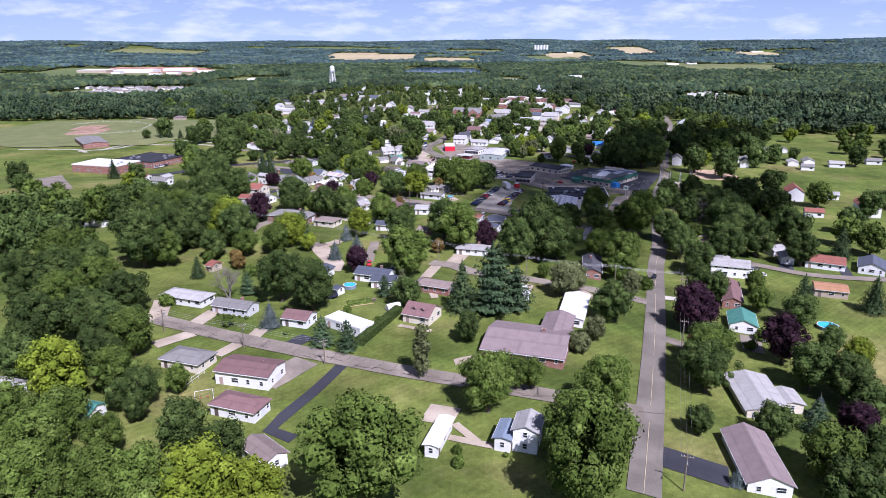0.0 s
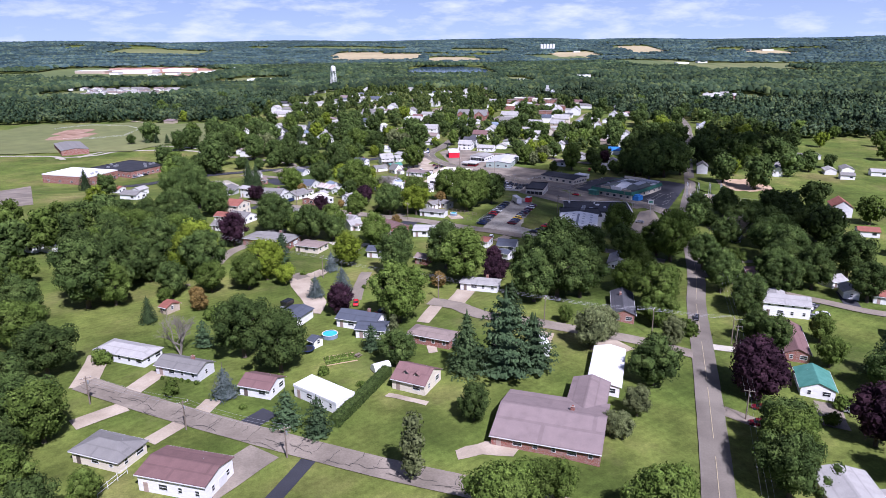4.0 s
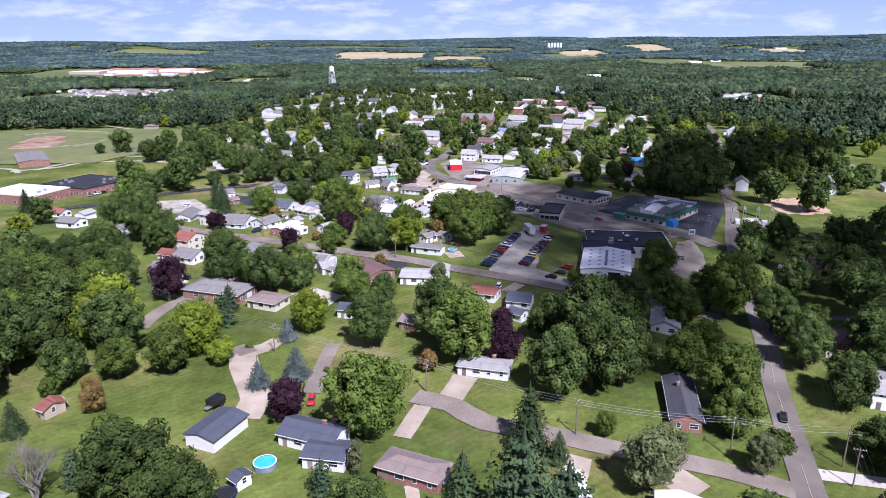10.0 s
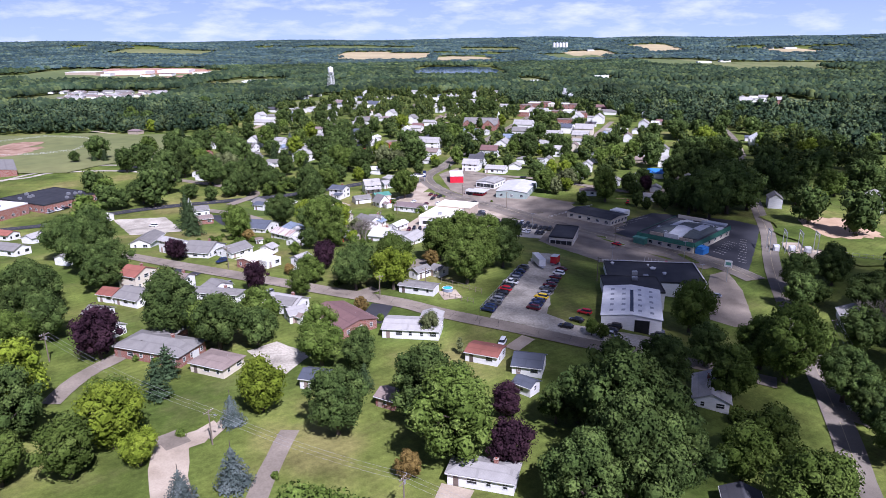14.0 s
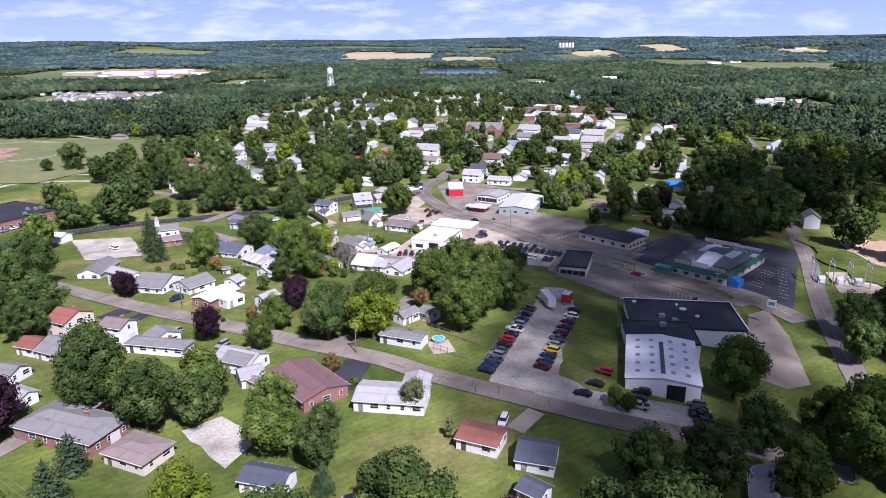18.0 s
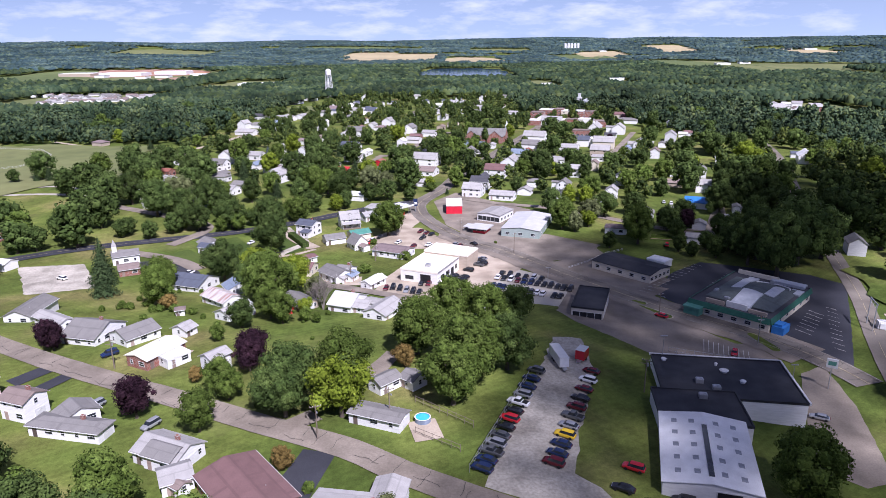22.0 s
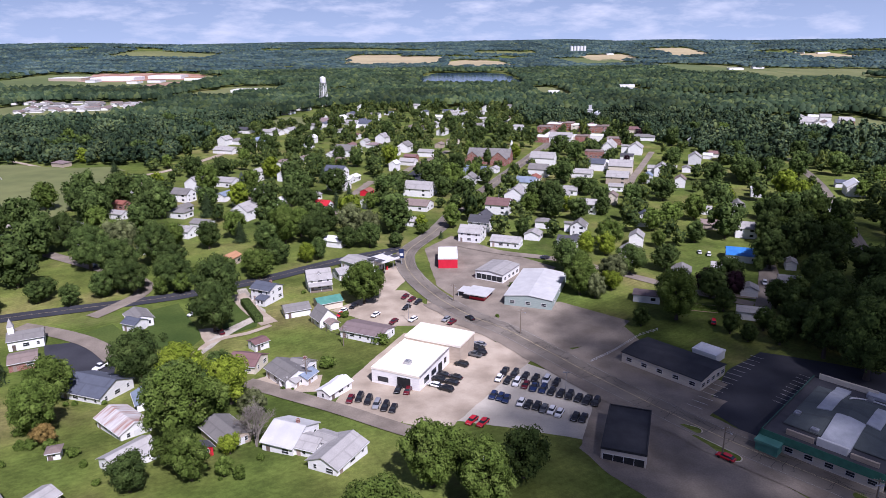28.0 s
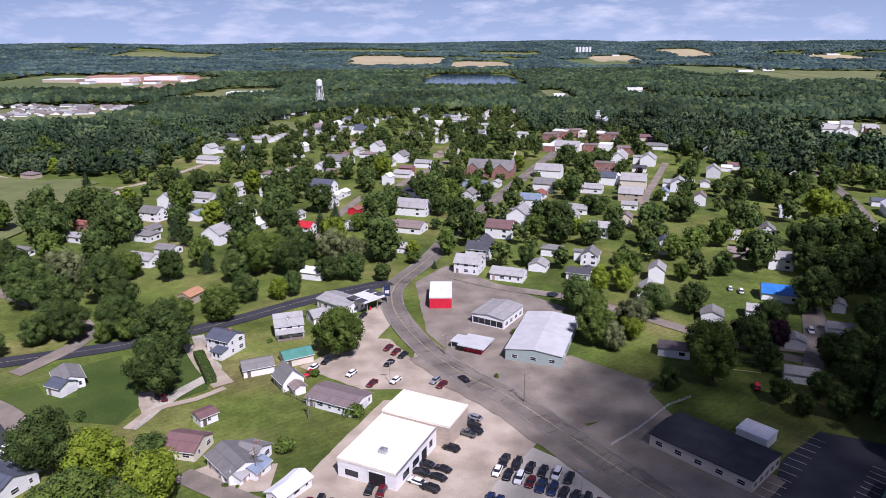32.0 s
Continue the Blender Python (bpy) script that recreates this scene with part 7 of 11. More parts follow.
house(-81.4, 564.9, 71, 8.0, 6.0, 3.5, 'gable', 'orange', 'tan', far=True)
house(30.5, 620.5, -19, 11.0, 7.6, 5.0, 'gable', 'dark', 'white', wing=1, steep=0.68)
house(25.5, 601, -19, 11.0, 7.8, 5.0, 'gable', 'lgrey', 'white', wing=1, steep=0.68)
house(42.0, 592.0, -19, 13.9, 8.0, 3.2, 'gable', 'lgrey', 'white')
house(64.2, 624.8, -19, 9.2, 6.6, 3.7, 'hip', 'grey', 'white', far=True)
house(79.7, 613, 71, 9.0, 7.2, 4.6, 'gable', 'grey', 'white', wing=1, steep=0.68)
house(71.3, 592.7, -19, 9.6, 6.6, 3.3, 'gable', 'dark', 'white', wing=1)
house(102.9, 590.9, 71, 8.0, 6.2, 5.5, 'gable', 'lgrey', 'white', far=True, steep=0.68)
house(93.1, 569.2, 71, 8.0, 6.0, 5.1, 'gable', 'lgrey', 'white', far=True, steep=0.68)
house(116.3, 629.2, 71, 8.6, 6.5, 5.1, 'gable', 'slate', 'white', far=True, steep=0.68)
house(144.9, 570.5, -19, 14.9, 10.1, 3.3, 'gable', 'blue', 'white', far=True)
house(129.1, 552.8, -19, 9.3, 6.6, 3.2, 'gable', 'lgrey', 'white', far=True)
house(89.6, 522.1, -19, 9.5, 6.0, 3.0, 'hip', 'beige', 'white', far=True)
house(121, 505.7, -19, 8.9, 5.6, 3.0, 'gable', 'lgrey', 'white', far=True)
house(149.6, 538.3, -19, 8.0, 5.5, 2.9, 'gable', 'lgrey', 'white', far=True)
house(159.8, 559, -19, 4.2, 6.6, 3.2, 'gable', 'lgrey', 'white', far=True)
house(152.2, 519.7, -19, 3.8, 5.5, 2.9, 'hip', 'grey', 'white', far=True)
house(110.8, 549.2, 71, 7.2, 7.2, 3.2, 'gable', 'grey', 'white', far=True)
house(-39.5, 592.5, -19, 9.1, 7.2, 3.2, 'gable', 'white', 'white', far=True, plain=True)
house(-150.4, 577.5, 71, 8.3, 7.2, 3.2, 'gable', 'grey', 'white', far=True)
house(129.8, 528.1, 71, 6.0, 6.0, 2.9, 'gable', 'lgrey', 'white', far=True)

# shops, works and public buildings
shop('warehouse', 'long grey-green warehouse with a grey-white metal roof', 49.3, 529.6, -18, 17.5, 31.4, 3.7, 'gable', 'metal', 'green', windows=3)
shop('shop', 'white shop with a glazed front and grey gable roof', 35.4, 549.6, -30, 12.4, 15.6, 3.6, 'gable', 'lgrey', 'white', glazed=True)
drive_in(27.0, 524.4, -24)
shop('store_building', 'bright red box store with a white roof', 14.5, 566.8, 1, 8.2, 16.4, 4.4, 'flat', 'white', 'red')
ws = shop('workshop', 'large white workshop with a pale flat roof and an open bay', 5.8, 464.9, -23, 15.1, 22.4, 5.0, 'flat', 'cream', 'white', roller=1, units=1)
for k, w in ((-8.2, 3.0), (-3.4, 3.2), (5.4, 1.6)):
    part("window", Shape().box(7.52, k, 1.6, 7.6, k + w, 3.3), GLASS, ws)
part("bay_panel", Shape().box(7.52, 1.2, -0.3, 7.6, 3.8, 3.2), DARK, ws, "black panel painting the shade of an open side bay")
part("window", Shape().box(-5.6, -11.26, 1.4, -2.2, -11.18, 2.9), GLASS, ws)
part("roof_edge", Shape().box(7.55, -11.3, 4.72, 7.7, 11.3, 5.33), STEEL, ws)
shop('workshop', 'tan-walled workshop hall with a flat pale roof', 13.3, 478.0, -24, 18.6, 11.2, 6.0, 'flat', 'cream', 'tan')
shop('store_building', 'long cream store with a black gable roof', 82.5, 467.6, -46, 25.1, 14.5, 3.3, 'gable', 'black', 'cream', windows=5)
shop('annex', 'low white annex behind the store', 95.7, 474.9, -46, 7.6, 6.0, 2.6, 'flat', 'white', 'white')
shop('shop', 'small block shop with a black flat roof', 58.9, 425.6, -18, 9.9, 19.4, 4.0, 'flat', 'black', 'block', glazed=True)
shop('restaurant', 'cream restaurant with a green mansard band and grey flat roofs', 113.6, 432.5, -44, 25.7, 37.0, 4.2, 'flat', 'dark', 'cream', mansard=True, units=4, windows=6)
shop('garage_building', 'white metal garage with a large open bay door', 64.2, 337.2, -15, 17.1, 24.7, 4.6, 'gable', 'white', 'white', roller=1, skylights=True)
shop('garage_building', 'garage hall with a black membrane flat roof', 68.9, 354.3, -7, 18.8, 14.7, 4.9, 'flat', 'black', 'white', units=1)
hall = shop('garage_building', 'white-walled shop hall with a black flat roof', 80.7, 370.6, -8, 31.9, 21.1, 4.8, 'flat', 'black', 'white', units=2)
part("roof_edge", Shape().box(-16.4, 10.6, 4.7, 16.4, 10.95, 5.25).box(16.0, -10.9, 4.7, 16.4, 10.6, 5.25), TRIM, hall, "white metal roof edging")
for vx, vy, vr in ((-13.2, 7.6, 0.75), (0.6, 3.0, 1.15), (-0.6, 6.4, 0.5), (3.8, -2.2, 0.8)):
    part("roof_vent", Shape().tube((vx, vy, 4.8), (vx, vy, 5.35), vr * 0.7, vr * 0.7, 14).tube((vx, vy, 5.35), (vx, vy, 5.6), vr, vr * 0.55, 14), TRIM, hall, "round white roof vent")
shop('school', 'low red-brick school with a dark flat roof', -214.6, 512.5, 64, 32.7, 38.3, 4.5, 'flat', 'black', 'brick', units=8, windows=8)
shop('school', 'red-brick school hall with a white flat roof', -235.5, 484.5, 72, 24.9, 37.8, 5.5, 'flat', 'white', 'brick', units=2, windows=4)
shop('pavilion', 'low brick pavilion with a broad grey roof', -307.3, 612.4, 34, 20.1, 50.8, 4.0, 'gable', 'grey', 'brick')
shop('shop', 'two-storey red-brick main street shop with a flat roof', 110.5, 998.4, -19, 14.0, 16.0, 6.6, 'flat', 'tan', 'brick', windows=2)
shop('shop', 'two-storey red-brick main street shop with a flat roof', 122.3, 1013.0, -19, 14.3, 16.0, 7.9, 'flat', 'white', 'brick', windows=2)
shop('shop', 'two-storey red-brick main street shop with a flat roof', 135.5, 1020.4, -19, 15.5, 16.0, 7.9, 'flat', 'tan', 'brick', windows=2)
shop('shop', 'two-storey cream main street shop with a flat roof', 146.8, 1012.6, -19, 12.1, 16.0, 6.6, 'flat', 'white', 'cream', windows=2)
shop('shop', 'two-storey red-brick main street shop with a flat roof', 155.5, 1001.3, -19, 16.2, 16.0, 7.3, 'flat', 'white', 'brick', windows=2)
shop('shop', 'two-storey red-brick main street shop with a flat roof', 168.8, 1001.1, -19, 16.2, 16.0, 6.6, 'flat', 'tan', 'brick', windows=2)
shop('shop', 'two-storey white main street shop with a flat roof', 178.0, 990.2, -19, 12.7, 16.0, 4.6, 'flat', 'red', 'white', windows=2)
shop('shop', 'two-storey red-brick main street shop with a flat roof', 100.1, 932.1, -19, 12.6, 14.0, 5.3, 'flat', 'white', 'brick')
shop('shop', 'two-storey red-brick main street shop with a flat roof', 113.5, 937.9, -19, 11.8, 14.0, 5.9, 'flat', 'tan', 'brick')
shop('shop', 'two-storey cream main street shop with a flat roof', 125.6, 934.8, -19, 11.7, 14.0, 5.3, 'flat', 'white', 'cream')
shop('shop', 'two-storey red-brick main street shop with a flat roof', 137.6, 931.7, -19, 11.6, 14.0, 5.9, 'flat', 'tan', 'brick')
shop('shop', 'two-storey white main street shop with a flat roof', 152.3, 937.5, -19, 11.7, 14.0, 5.3, 'flat', 'white', 'white')
shop('shop', 'two-storey red-brick main street shop with a flat roof', 164.2, 914.3, -19, 14.1, 14.0, 5.9, 'flat', 'tan', 'brick')
shop('shop', 'tall red-brick hall with a gable roof', 127.1, 819.6, 71, 9.1, 14.0, 9.0, 'flat', 'tan', 'brick', windows=4)
brick_church(44.5, 822.0, -14)
house(150, 872, 71, 24.0, 11.0, 5.0, 'gable', 'lgrey', 'white', steep=0.8, steeple=True, far=True, plain=True)
shop('industrial_building', 'long low industrial building with a pale flat roof', -929.6, 1957.9, 0, 80.1, 60.0, 7.0, 'flat', 'white', 'tan')
shop('industrial_building', 'long low industrial building with a pale flat roof', -819.1, 1966.6, 0, 107.1, 60.0, 8.0, 'flat', 'white', 'white')
shop('industrial_building', 'long low industrial building with a pale flat roof', -725.7, 2043.1, 0, 84.2, 50.0, 8.0, 'flat', 'white', 'white')
shop('industrial_building', 'long low industrial building with a pale flat roof', -631.5, 1978.8, 0, 40.6, 40.0, 7.0, 'flat', 'orange', 'white')
shop('industrial_building', 'long low industrial building with a pale flat roof', -694.1, 1899.8, 0, 31.1, 30.0, 6.0, 'flat', 'red', 'white')
shop('industrial_building', 'long low industrial building with a pale flat roof', -730.3, 1866.0, 0, 25.4, 30.0, 6.0, 'flat', 'orange', 'white')
shop('industrial_building', 'long low industrial building with a pale flat roof', -845.0, 1899.3, 0, 23.4, 30.0, 6.0, 'flat', 'lgrey', 'white')
shop('industrial_building', 'long low industrial building with a pale flat roof', -556.9, 1768.5, 0, 83.0, 30.0, 6.0, 'flat', 'white', 'white')
shop('industrial_building', 'long low industrial building with a pale flat roof', -382.5, 1600.2, 0, 62.6, 40.0, 6.0, 'flat', 'white', 'white')
shop('industrial_building', 'long low industrial building with a pale flat roof', -532.1, 1798.5, 0, 24.2, 30.0, 7.0, 'flat', 'white', 'white')
shop('industrial_building', 'long low industrial building with a pale flat roof', -753.2, 2325.9, 0, 32.8, 30.0, 7.0, 'flat', 'white', 'white')
shop('industrial_building', 'long low industrial building with a pale flat roof', -590.8, 2154.5, 0, 21.0, 20.0, 7.0, 'flat', 'white', 'white')
shop('industrial_building', 'long low industrial building with a pale flat roof', 728.8, 3569.3, 0, 31.3, 20.0, 6.0, 'flat', 'white', 'white')
shop('industrial_building', 'long low industrial building with a pale flat roof', 922.9, 3725.1, 0, 38.1, 25.0, 6.0, 'flat', 'white', 'white')
shop('industrial_building', 'long low industrial building with a pale flat roof', 781.0, 2212.6, 0, 39.4, 20.0, 5.0, 'flat', 'white', 'white')
shop('industrial_building', 'long low industrial building with a pale flat roof', 865.4, 2270.0, 0, 31.2, 20.0, 5.0, 'flat', 'lgrey', 'white')
shop('industrial_building', 'long low industrial building with a pale flat roof', 1444.7, 3248.9, 0, 46.6, 20.0, 5.0, 'flat', 'white', 'white')
shop('industrial_building', 'long low industrial building with a pale flat roof', 1530.9, 3219.0, 0, 50.6, 25.0, 5.0, 'flat', 'white', 'white')
shop('industrial_building', 'long low industrial building with a pale flat roof', 1194.6, 2483.8, 0, 51.6, 25.0, 5.0, 'flat', 'white', 'white')
shop('industrial_building', 'long low industrial building with a pale flat roof', 346.4, 1685.8, 0, 55.2, 14.0, 5.0, 'flat', 'white', 'white')
shop('industrial_building', 'long low industrial building with a pale flat roof', 191.1, 1530.9, 0, 19.7, 14.0, 5.0, 'flat', 'white', 'white')
water_tower(-183, 1309)
grain_elevator(172.0, 1080.0)
silos(577.9, 3750.3)
spire_church(62.6, 836.0)
fuel_canopy(-12.7, 557.9, 139, 9.1, 9.9)
house(-121.4, 1173.2, 71, 13.9, 9.7, 3.2, 'gable', 'slate', 'white', far=True, plain=True)
house(13.1, 1181.1, -19, 12.2, 8.5, 3.2, 'gable', 'lgrey', 'white', far=True, plain=True)
house(21.1, 1230.7, 71, 12.8, 9.0, 3.2, 'gable', 'slate', 'white', far=True, plain=True)
house(48, 1387.2, -19, 19.3, 10.8, 3.2, 'gable', 'slate', 'white', far=True, plain=True)
house(62, 1293, 71, 17.6, 10.8, 3.2, 'gable', 'tan', 'white', far=True, plain=True)
house(40.6, 1329.5, -19, 12.2, 8.5, 3.2, 'gable', 'white', 'white', far=True, plain=True)
house(448.8, 1049.3, -19, 13.2, 9.2, 5.7, 'gable', 'lgrey', 'white', far=True, plain=True, steep=0.68)
house(423.1, 999.4, 71, 12.4, 8.6, 3.2, 'gable', 'tan', 'white', far=True, plain=True)
house(377.2, 1009.5, -19, 13.9, 9.7, 3.2, 'gable', 'tan', 'white', far=True, plain=True)
house(140.6, 1192.6, 71, 17.6, 10.8, 5.7, 'gable', 'slate', 'white', far=True, plain=True, steep=0.68)
house(-17.9, 1491.6, -19, 16.4, 10.8, 3.2, 'gable', 'grey', 'white', far=True, plain=True)
house(-5.6, 1466.9, 71, 13.8, 9.6, 3.2, 'gable', 'grey', 'white', far=True, plain=True)
house(-49.6, 1481.5, -19, 13.9, 9.8, 3.2, 'gable', 'grey', 'white', far=True, plain=True)
house(-156.5, 1653, 71, 21.4, 10.8, 3.2, 'gable', 'grey', 'white', far=True, plain=True)
house(-193.9, 1515.4, -19, 16.8, 10.8, 3.2, 'gable', 'grey', 'white', far=True, plain=True)
house(-234.4, 1191.3, 71, 24.0, 10.8, 3.2, 'gable', 'lgrey', 'white', far=True, plain=True)
house(-202.9, 1248.5, -19, 24.0, 10.8, 3.2, 'gable', 'grey', 'white', far=True, plain=True)
house(-209.8, 1197.3, 71, 19.7, 10.8, 3.2, 'gable', 'lgrey', 'white', far=True, plain=True)
house(-121.5, 1417.9, -19, 15.5, 10.8, 3.2, 'gable', 'grey', 'white', far=True, plain=True)
house(-85.6, 1336.1, 71, 14.4, 10.1, 3.2, 'gable', 'grey', 'white', far=True, plain=True)
house(-59.8, 1282.1, -19, 15.6, 10.8, 3.2, 'gable', 'grey', 'white', far=True, plain=True)
house(-115, 1241.4, 71, 15.0, 10.4, 5.7, 'gable', 'lgrey', 'white', far=True, plain=True, steep=0.68)
house(46.5, 1179.8, -19, 12.2, 8.5, 3.2, 'gable', 'grey', 'white', far=True, plain=True)
house(76.5, 1336.8, 71, 14.3, 10.0, 3.2, 'gable', 'grey', 'white', far=True, plain=True)
house(102.7, 1404.8, -19, 15.2, 10.7, 3.2, 'gable', 'grey', 'white', far=True, plain=True)
island(79.8, 425.5, -50, 13.4, 3.4)
island(105.8, 404.0, -76, 13.5, 3.4)
island(76.8, 433.8, -31, 5.9, 3.4)

# yard things
pool(-30.6, 213.4, 2.2)
pool(7.7, 346.8, 1.7)
pool(124.0, 195.0, 3.2)
car(107.6, 279.3, 20, 'suv', 'silver')
car(123.0, 250.0, -30, 'pickup', 'white')
car(126.0, 252.0, -30, 'sedan', 'silver')
car(-19.5, 226.5, 60, 'sedan', 'red')
car(-17.6, 228.5, 60, 'suv', 'black')
car(76.5, 183.5, -25, 'sedan', 'maroon')
box_trailer(-46.9, 235.6, 60, 'black')
hedge(-23.1, 167.9, -13.2, 191.5, 2.4, 2.2)
hedge(-60.6, 517.7, -50.2, 500.3, 3.0, 2.4)
utility_pole(44.3, 107.1, 8.0, -20)
utility_pole(70.3, 178.0, 8.0, -20)
utility_pole(84.1, 215.3, 9.0, -20)
utility_pole(100.9, 265.6, 9.0, -20)
utility_pole(118.3, 321.5, 9.0, -20)
utility_pole(103.7, 403.1, 9.0, -20)
utility_pole(86.0, 222.0, 9.0, 60)
utility_pole(61.9, 221.3, 9.0, 60)
utility_pole(30.7, 223.8, 8.0, 60)
utility_pole(-0.3, 240.8, 8.0, 60)
utility_pole(-40.1, 262.2, 8.0, 60)
utility_pole(-93.9, 299.4, 8.0, 60)
utility_pole(-54.4, 167.7, 7.0, 30)
utility_pole(-30.9, 157.2, 7.0, 30)
utility_pole(60.3, 367.0, 9.0, -30)
utility_pole(17.3, 520.5, 7.0, 20)
utility_pole(-13.4, 340.1, 8.0, 20)
utility_pole(0.7, 347.0, 8.0, 20)
utility_pole(-24.0, 456.6, 8.0, 60)
utility_pole(80.2, 422.0, 8.0, 20)
utility_pole(-70.2, 371.2, 8.0, 20)
utility_pole(-17.7, 482.0, 7.0, 20)
utility_pole(39.7, 491.5, 9.0, 40)
utility_pole(-80.1, 178.9, 7.0, 30)
wires([(44.3, 107.1, 8.0), (70.3, 178.0, 8.0), (84.1, 215.3, 9.0), (100.9, 265.6, 9.0), (118.3, 321.5, 9.0)])
wires([(86.0, 222.0, 9.0), (61.9, 221.3, 9.0), (30.7, 223.8, 8.0), (-0.3, 240.8, 8.0), (-40.1, 262.2, 8.0), (-93.9, 299.4, 8.0)])
wires([(-80.1, 178.9, 7.0), (-54.4, 167.7, 7.0), (-30.9, 157.2, 7.0)])
car(19.6, 329.8, -30, 'suv', 'navy')
car(20.6, 332.5, -30, 'sedan', 'navy')
car(21.6, 335.3, -30, 'pickup', 'grey')
car(22.7, 338.1, -30, 'suv', 'silver')
car(23.8, 341.1, -31, 'sedan', 'grey')
car(25.0, 344.3, -31, 'sedan', 'black')
car(26.2, 347.5, -31, 'suv', 'red')
car(27.4, 350.9, -31, 'sedan', 'black')
car(28.7, 354.5, -31, 'pickup', 'white')
car(30.1, 358.2, -31, 'suv', 'silver')
car(31.5, 362.1, -31, 'sedan', 'navy')
car(33.0, 366.2, -31, 'sedan', 'navy')
car(34.6, 370.5, -31, 'suv', 'grey')
car(33.5, 332.9, -30, 'suv', 'maroon')
car(34.7, 336.1, -30, 'sedan', 'navy')
car(36.0, 339.5, -30, 'sedan', 'navy')
car(37.3, 343.0, -30, 'suv', 'yellow')
car(38.7, 346.7, -31, 'sedan', 'silver')
car(40.2, 350.6, -31, 'pickup', 'grey')
car(41.7, 354.7, -31, 'suv', 'maroon')
car(43.4, 359.0, -32, 'sedan', 'black')
car(45.1, 363.6, -32, 'sedan', 'maroon')
car(46.9, 368.4, -33, 'suv', 'white')
car(48.8, 373.5, -34, 'sedan', 'maroon')
car(49.2, 333.9, -28, 'suv', 'red')
car(45.5, 327.0, -27, 'sedan', 'black')
car(41.4, 321.5, -20, 'sedan', 'black')
car(53.6, 318.6, -23, 'pickup', 'silver')
car(54.4, 322.1, -19, 'sedan', 'black')
car(56.3, 325.4, -20, 'suv', 'black')
car(69.0, 325.9, -14, 'sedan', 'silver')
car(68.5, 323.1, -13, 'suv', 'grey')
car(68.0, 320.3, -13, 'sedan', 'black')
car(67.5, 317.7, -13, 'pickup', 'black')
car(67.1, 315.2, -13, 'suv', 'black')
car(-9.8, 445.5, 84, 'sedan', 'maroon')
car(-7.4, 446.2, 83, 'suv', 'black')
car(-4.8, 444.5, 83, 'suv', 'black')
car(-2.3, 442.0, 82, 'suv', 'silver')
car(0.1, 440.7, 81, 'suv', 'black')
car(2.3, 439.7, 81, 'sedan', 'black')
car(2.5, 451.7, 80, 'sedan', 'black')
car(5.2, 451.0, 79, 'sedan', 'maroon')
car(12.6, 454.8, -28, 'sedan', 'white')
car(13.3, 458.5, -28, 'suv', 'black')
car(15.8, 452.2, -29, 'suv', 'black')
car(17.3, 456.6, -28, 'sedan', 'black')
car(18.3, 460.0, -28, 'sedan', 'black')
car(14.5, 461.8, -28, 'sedan', 'black')
car(20.1, 468.5, -28, 'suv', 'black')
car(25.1, 479.3, -29, 'pickup', 'black')
car(26.0, 482.6, -29, 'sedan', 'silver')
car(24.0, 475.0, -28, 'pickup', 'grey')
car(25.9, 476.2, -28, 'suv', 'black')
car(30.8, 459.4, 71, 'sedan', 'white')
car(33.2, 458.0, 70, 'sedan', 'black')
car(35.6, 456.6, 70, 'suv', 'white')
car(38.0, 455.3, 69, 'sedan', 'maroon')
car(40.3, 453.9, 68, 'pickup', 'navy')
car(42.6, 452.6, 68, 'suv', 'navy')
car(44.8, 451.3, 67, 'sedan', 'black')
car(47.1, 450.1, 66, 'sedan', 'black')
car(49.3, 448.8, 66, 'suv', 'black')
car(51.5, 447.6, 65, 'sedan', 'black')
car(53.6, 446.4, 64, 'pickup', 'black')
car(55.7, 445.3, 64, 'suv', 'black')
car(32.7, 463.5, 70, 'pickup', 'black')
car(35.6, 462.2, 70, 'suv', 'black')
car(38.5, 460.9, 69, 'sedan', 'black')
car(41.3, 459.6, 68, 'sedan', 'black')
car(44.2, 458.4, 67, 'suv', 'white')
car(46.9, 457.1, 67, 'sedan', 'black')
car(28.6, 448.5, 72, 'sedan', 'navy')
car(30.5, 447.5, 71, 'sedan', 'navy')
car(32.0, 446.2, 71, 'sedan', 'navy')
car(35.7, 444.3, 70, 'sedan', 'white')
car(37.5, 443.0, 69, 'sedan', 'black')
car(39.7, 442.4, 68, 'sedan', 'black')
car(41.3, 440.9, 68, 'sedan', 'grey')
car(43.2, 440.0, 67, 'sedan', 'white')
car(45.0, 438.6, 66, 'sedan', 'white')
car(48.7, 436.7, 65, 'sedan', 'black')
car(50.7, 436.2, 65, 'sedan', 'black')
car(22.5, 433.0, 58, 'sedan', 'red')
car(25.2, 431.9, 58, 'sedan', 'red')
car(-1.1, 523.9, 64, 'sedan', 'maroon')
car(1.6, 521.0, 63, 'sedan', 'maroon')
car(4.1, 518.7, 62, 'sedan', 'black')
car(0.3, 513.2, 62, 'sedan', 'black')
car(-10.3, 506.4, 64, 'sedan', 'white')
car(-3.3, 500.4, 62, 'sedan', 'maroon')
car(3.3, 502.4, 61, 'sedan', 'white')
car(14.9, 502.5, 59, 'sedan', 'silver')
car(16.9, 500.0, 58, 'sedan', 'maroon')
car(-22.4, 510.0, 66, 'sedan', 'white')
car(-22.8, 506.3, 66, 'sedan', 'red')
car(-19.3, 514.3, 66, 'sedan', 'black')
car(-13.1, 550.2, 68, 'sedan', 'black')
car(23.2, 503.5, -55, 'sedan', 'black')
car(82.2, 239.5, 65, 'sedan', 'black')
car(72.3, 175.7, -18, 'suv', 'maroon')
car(107.2, 281.0, -85, 'suv', 'silver')
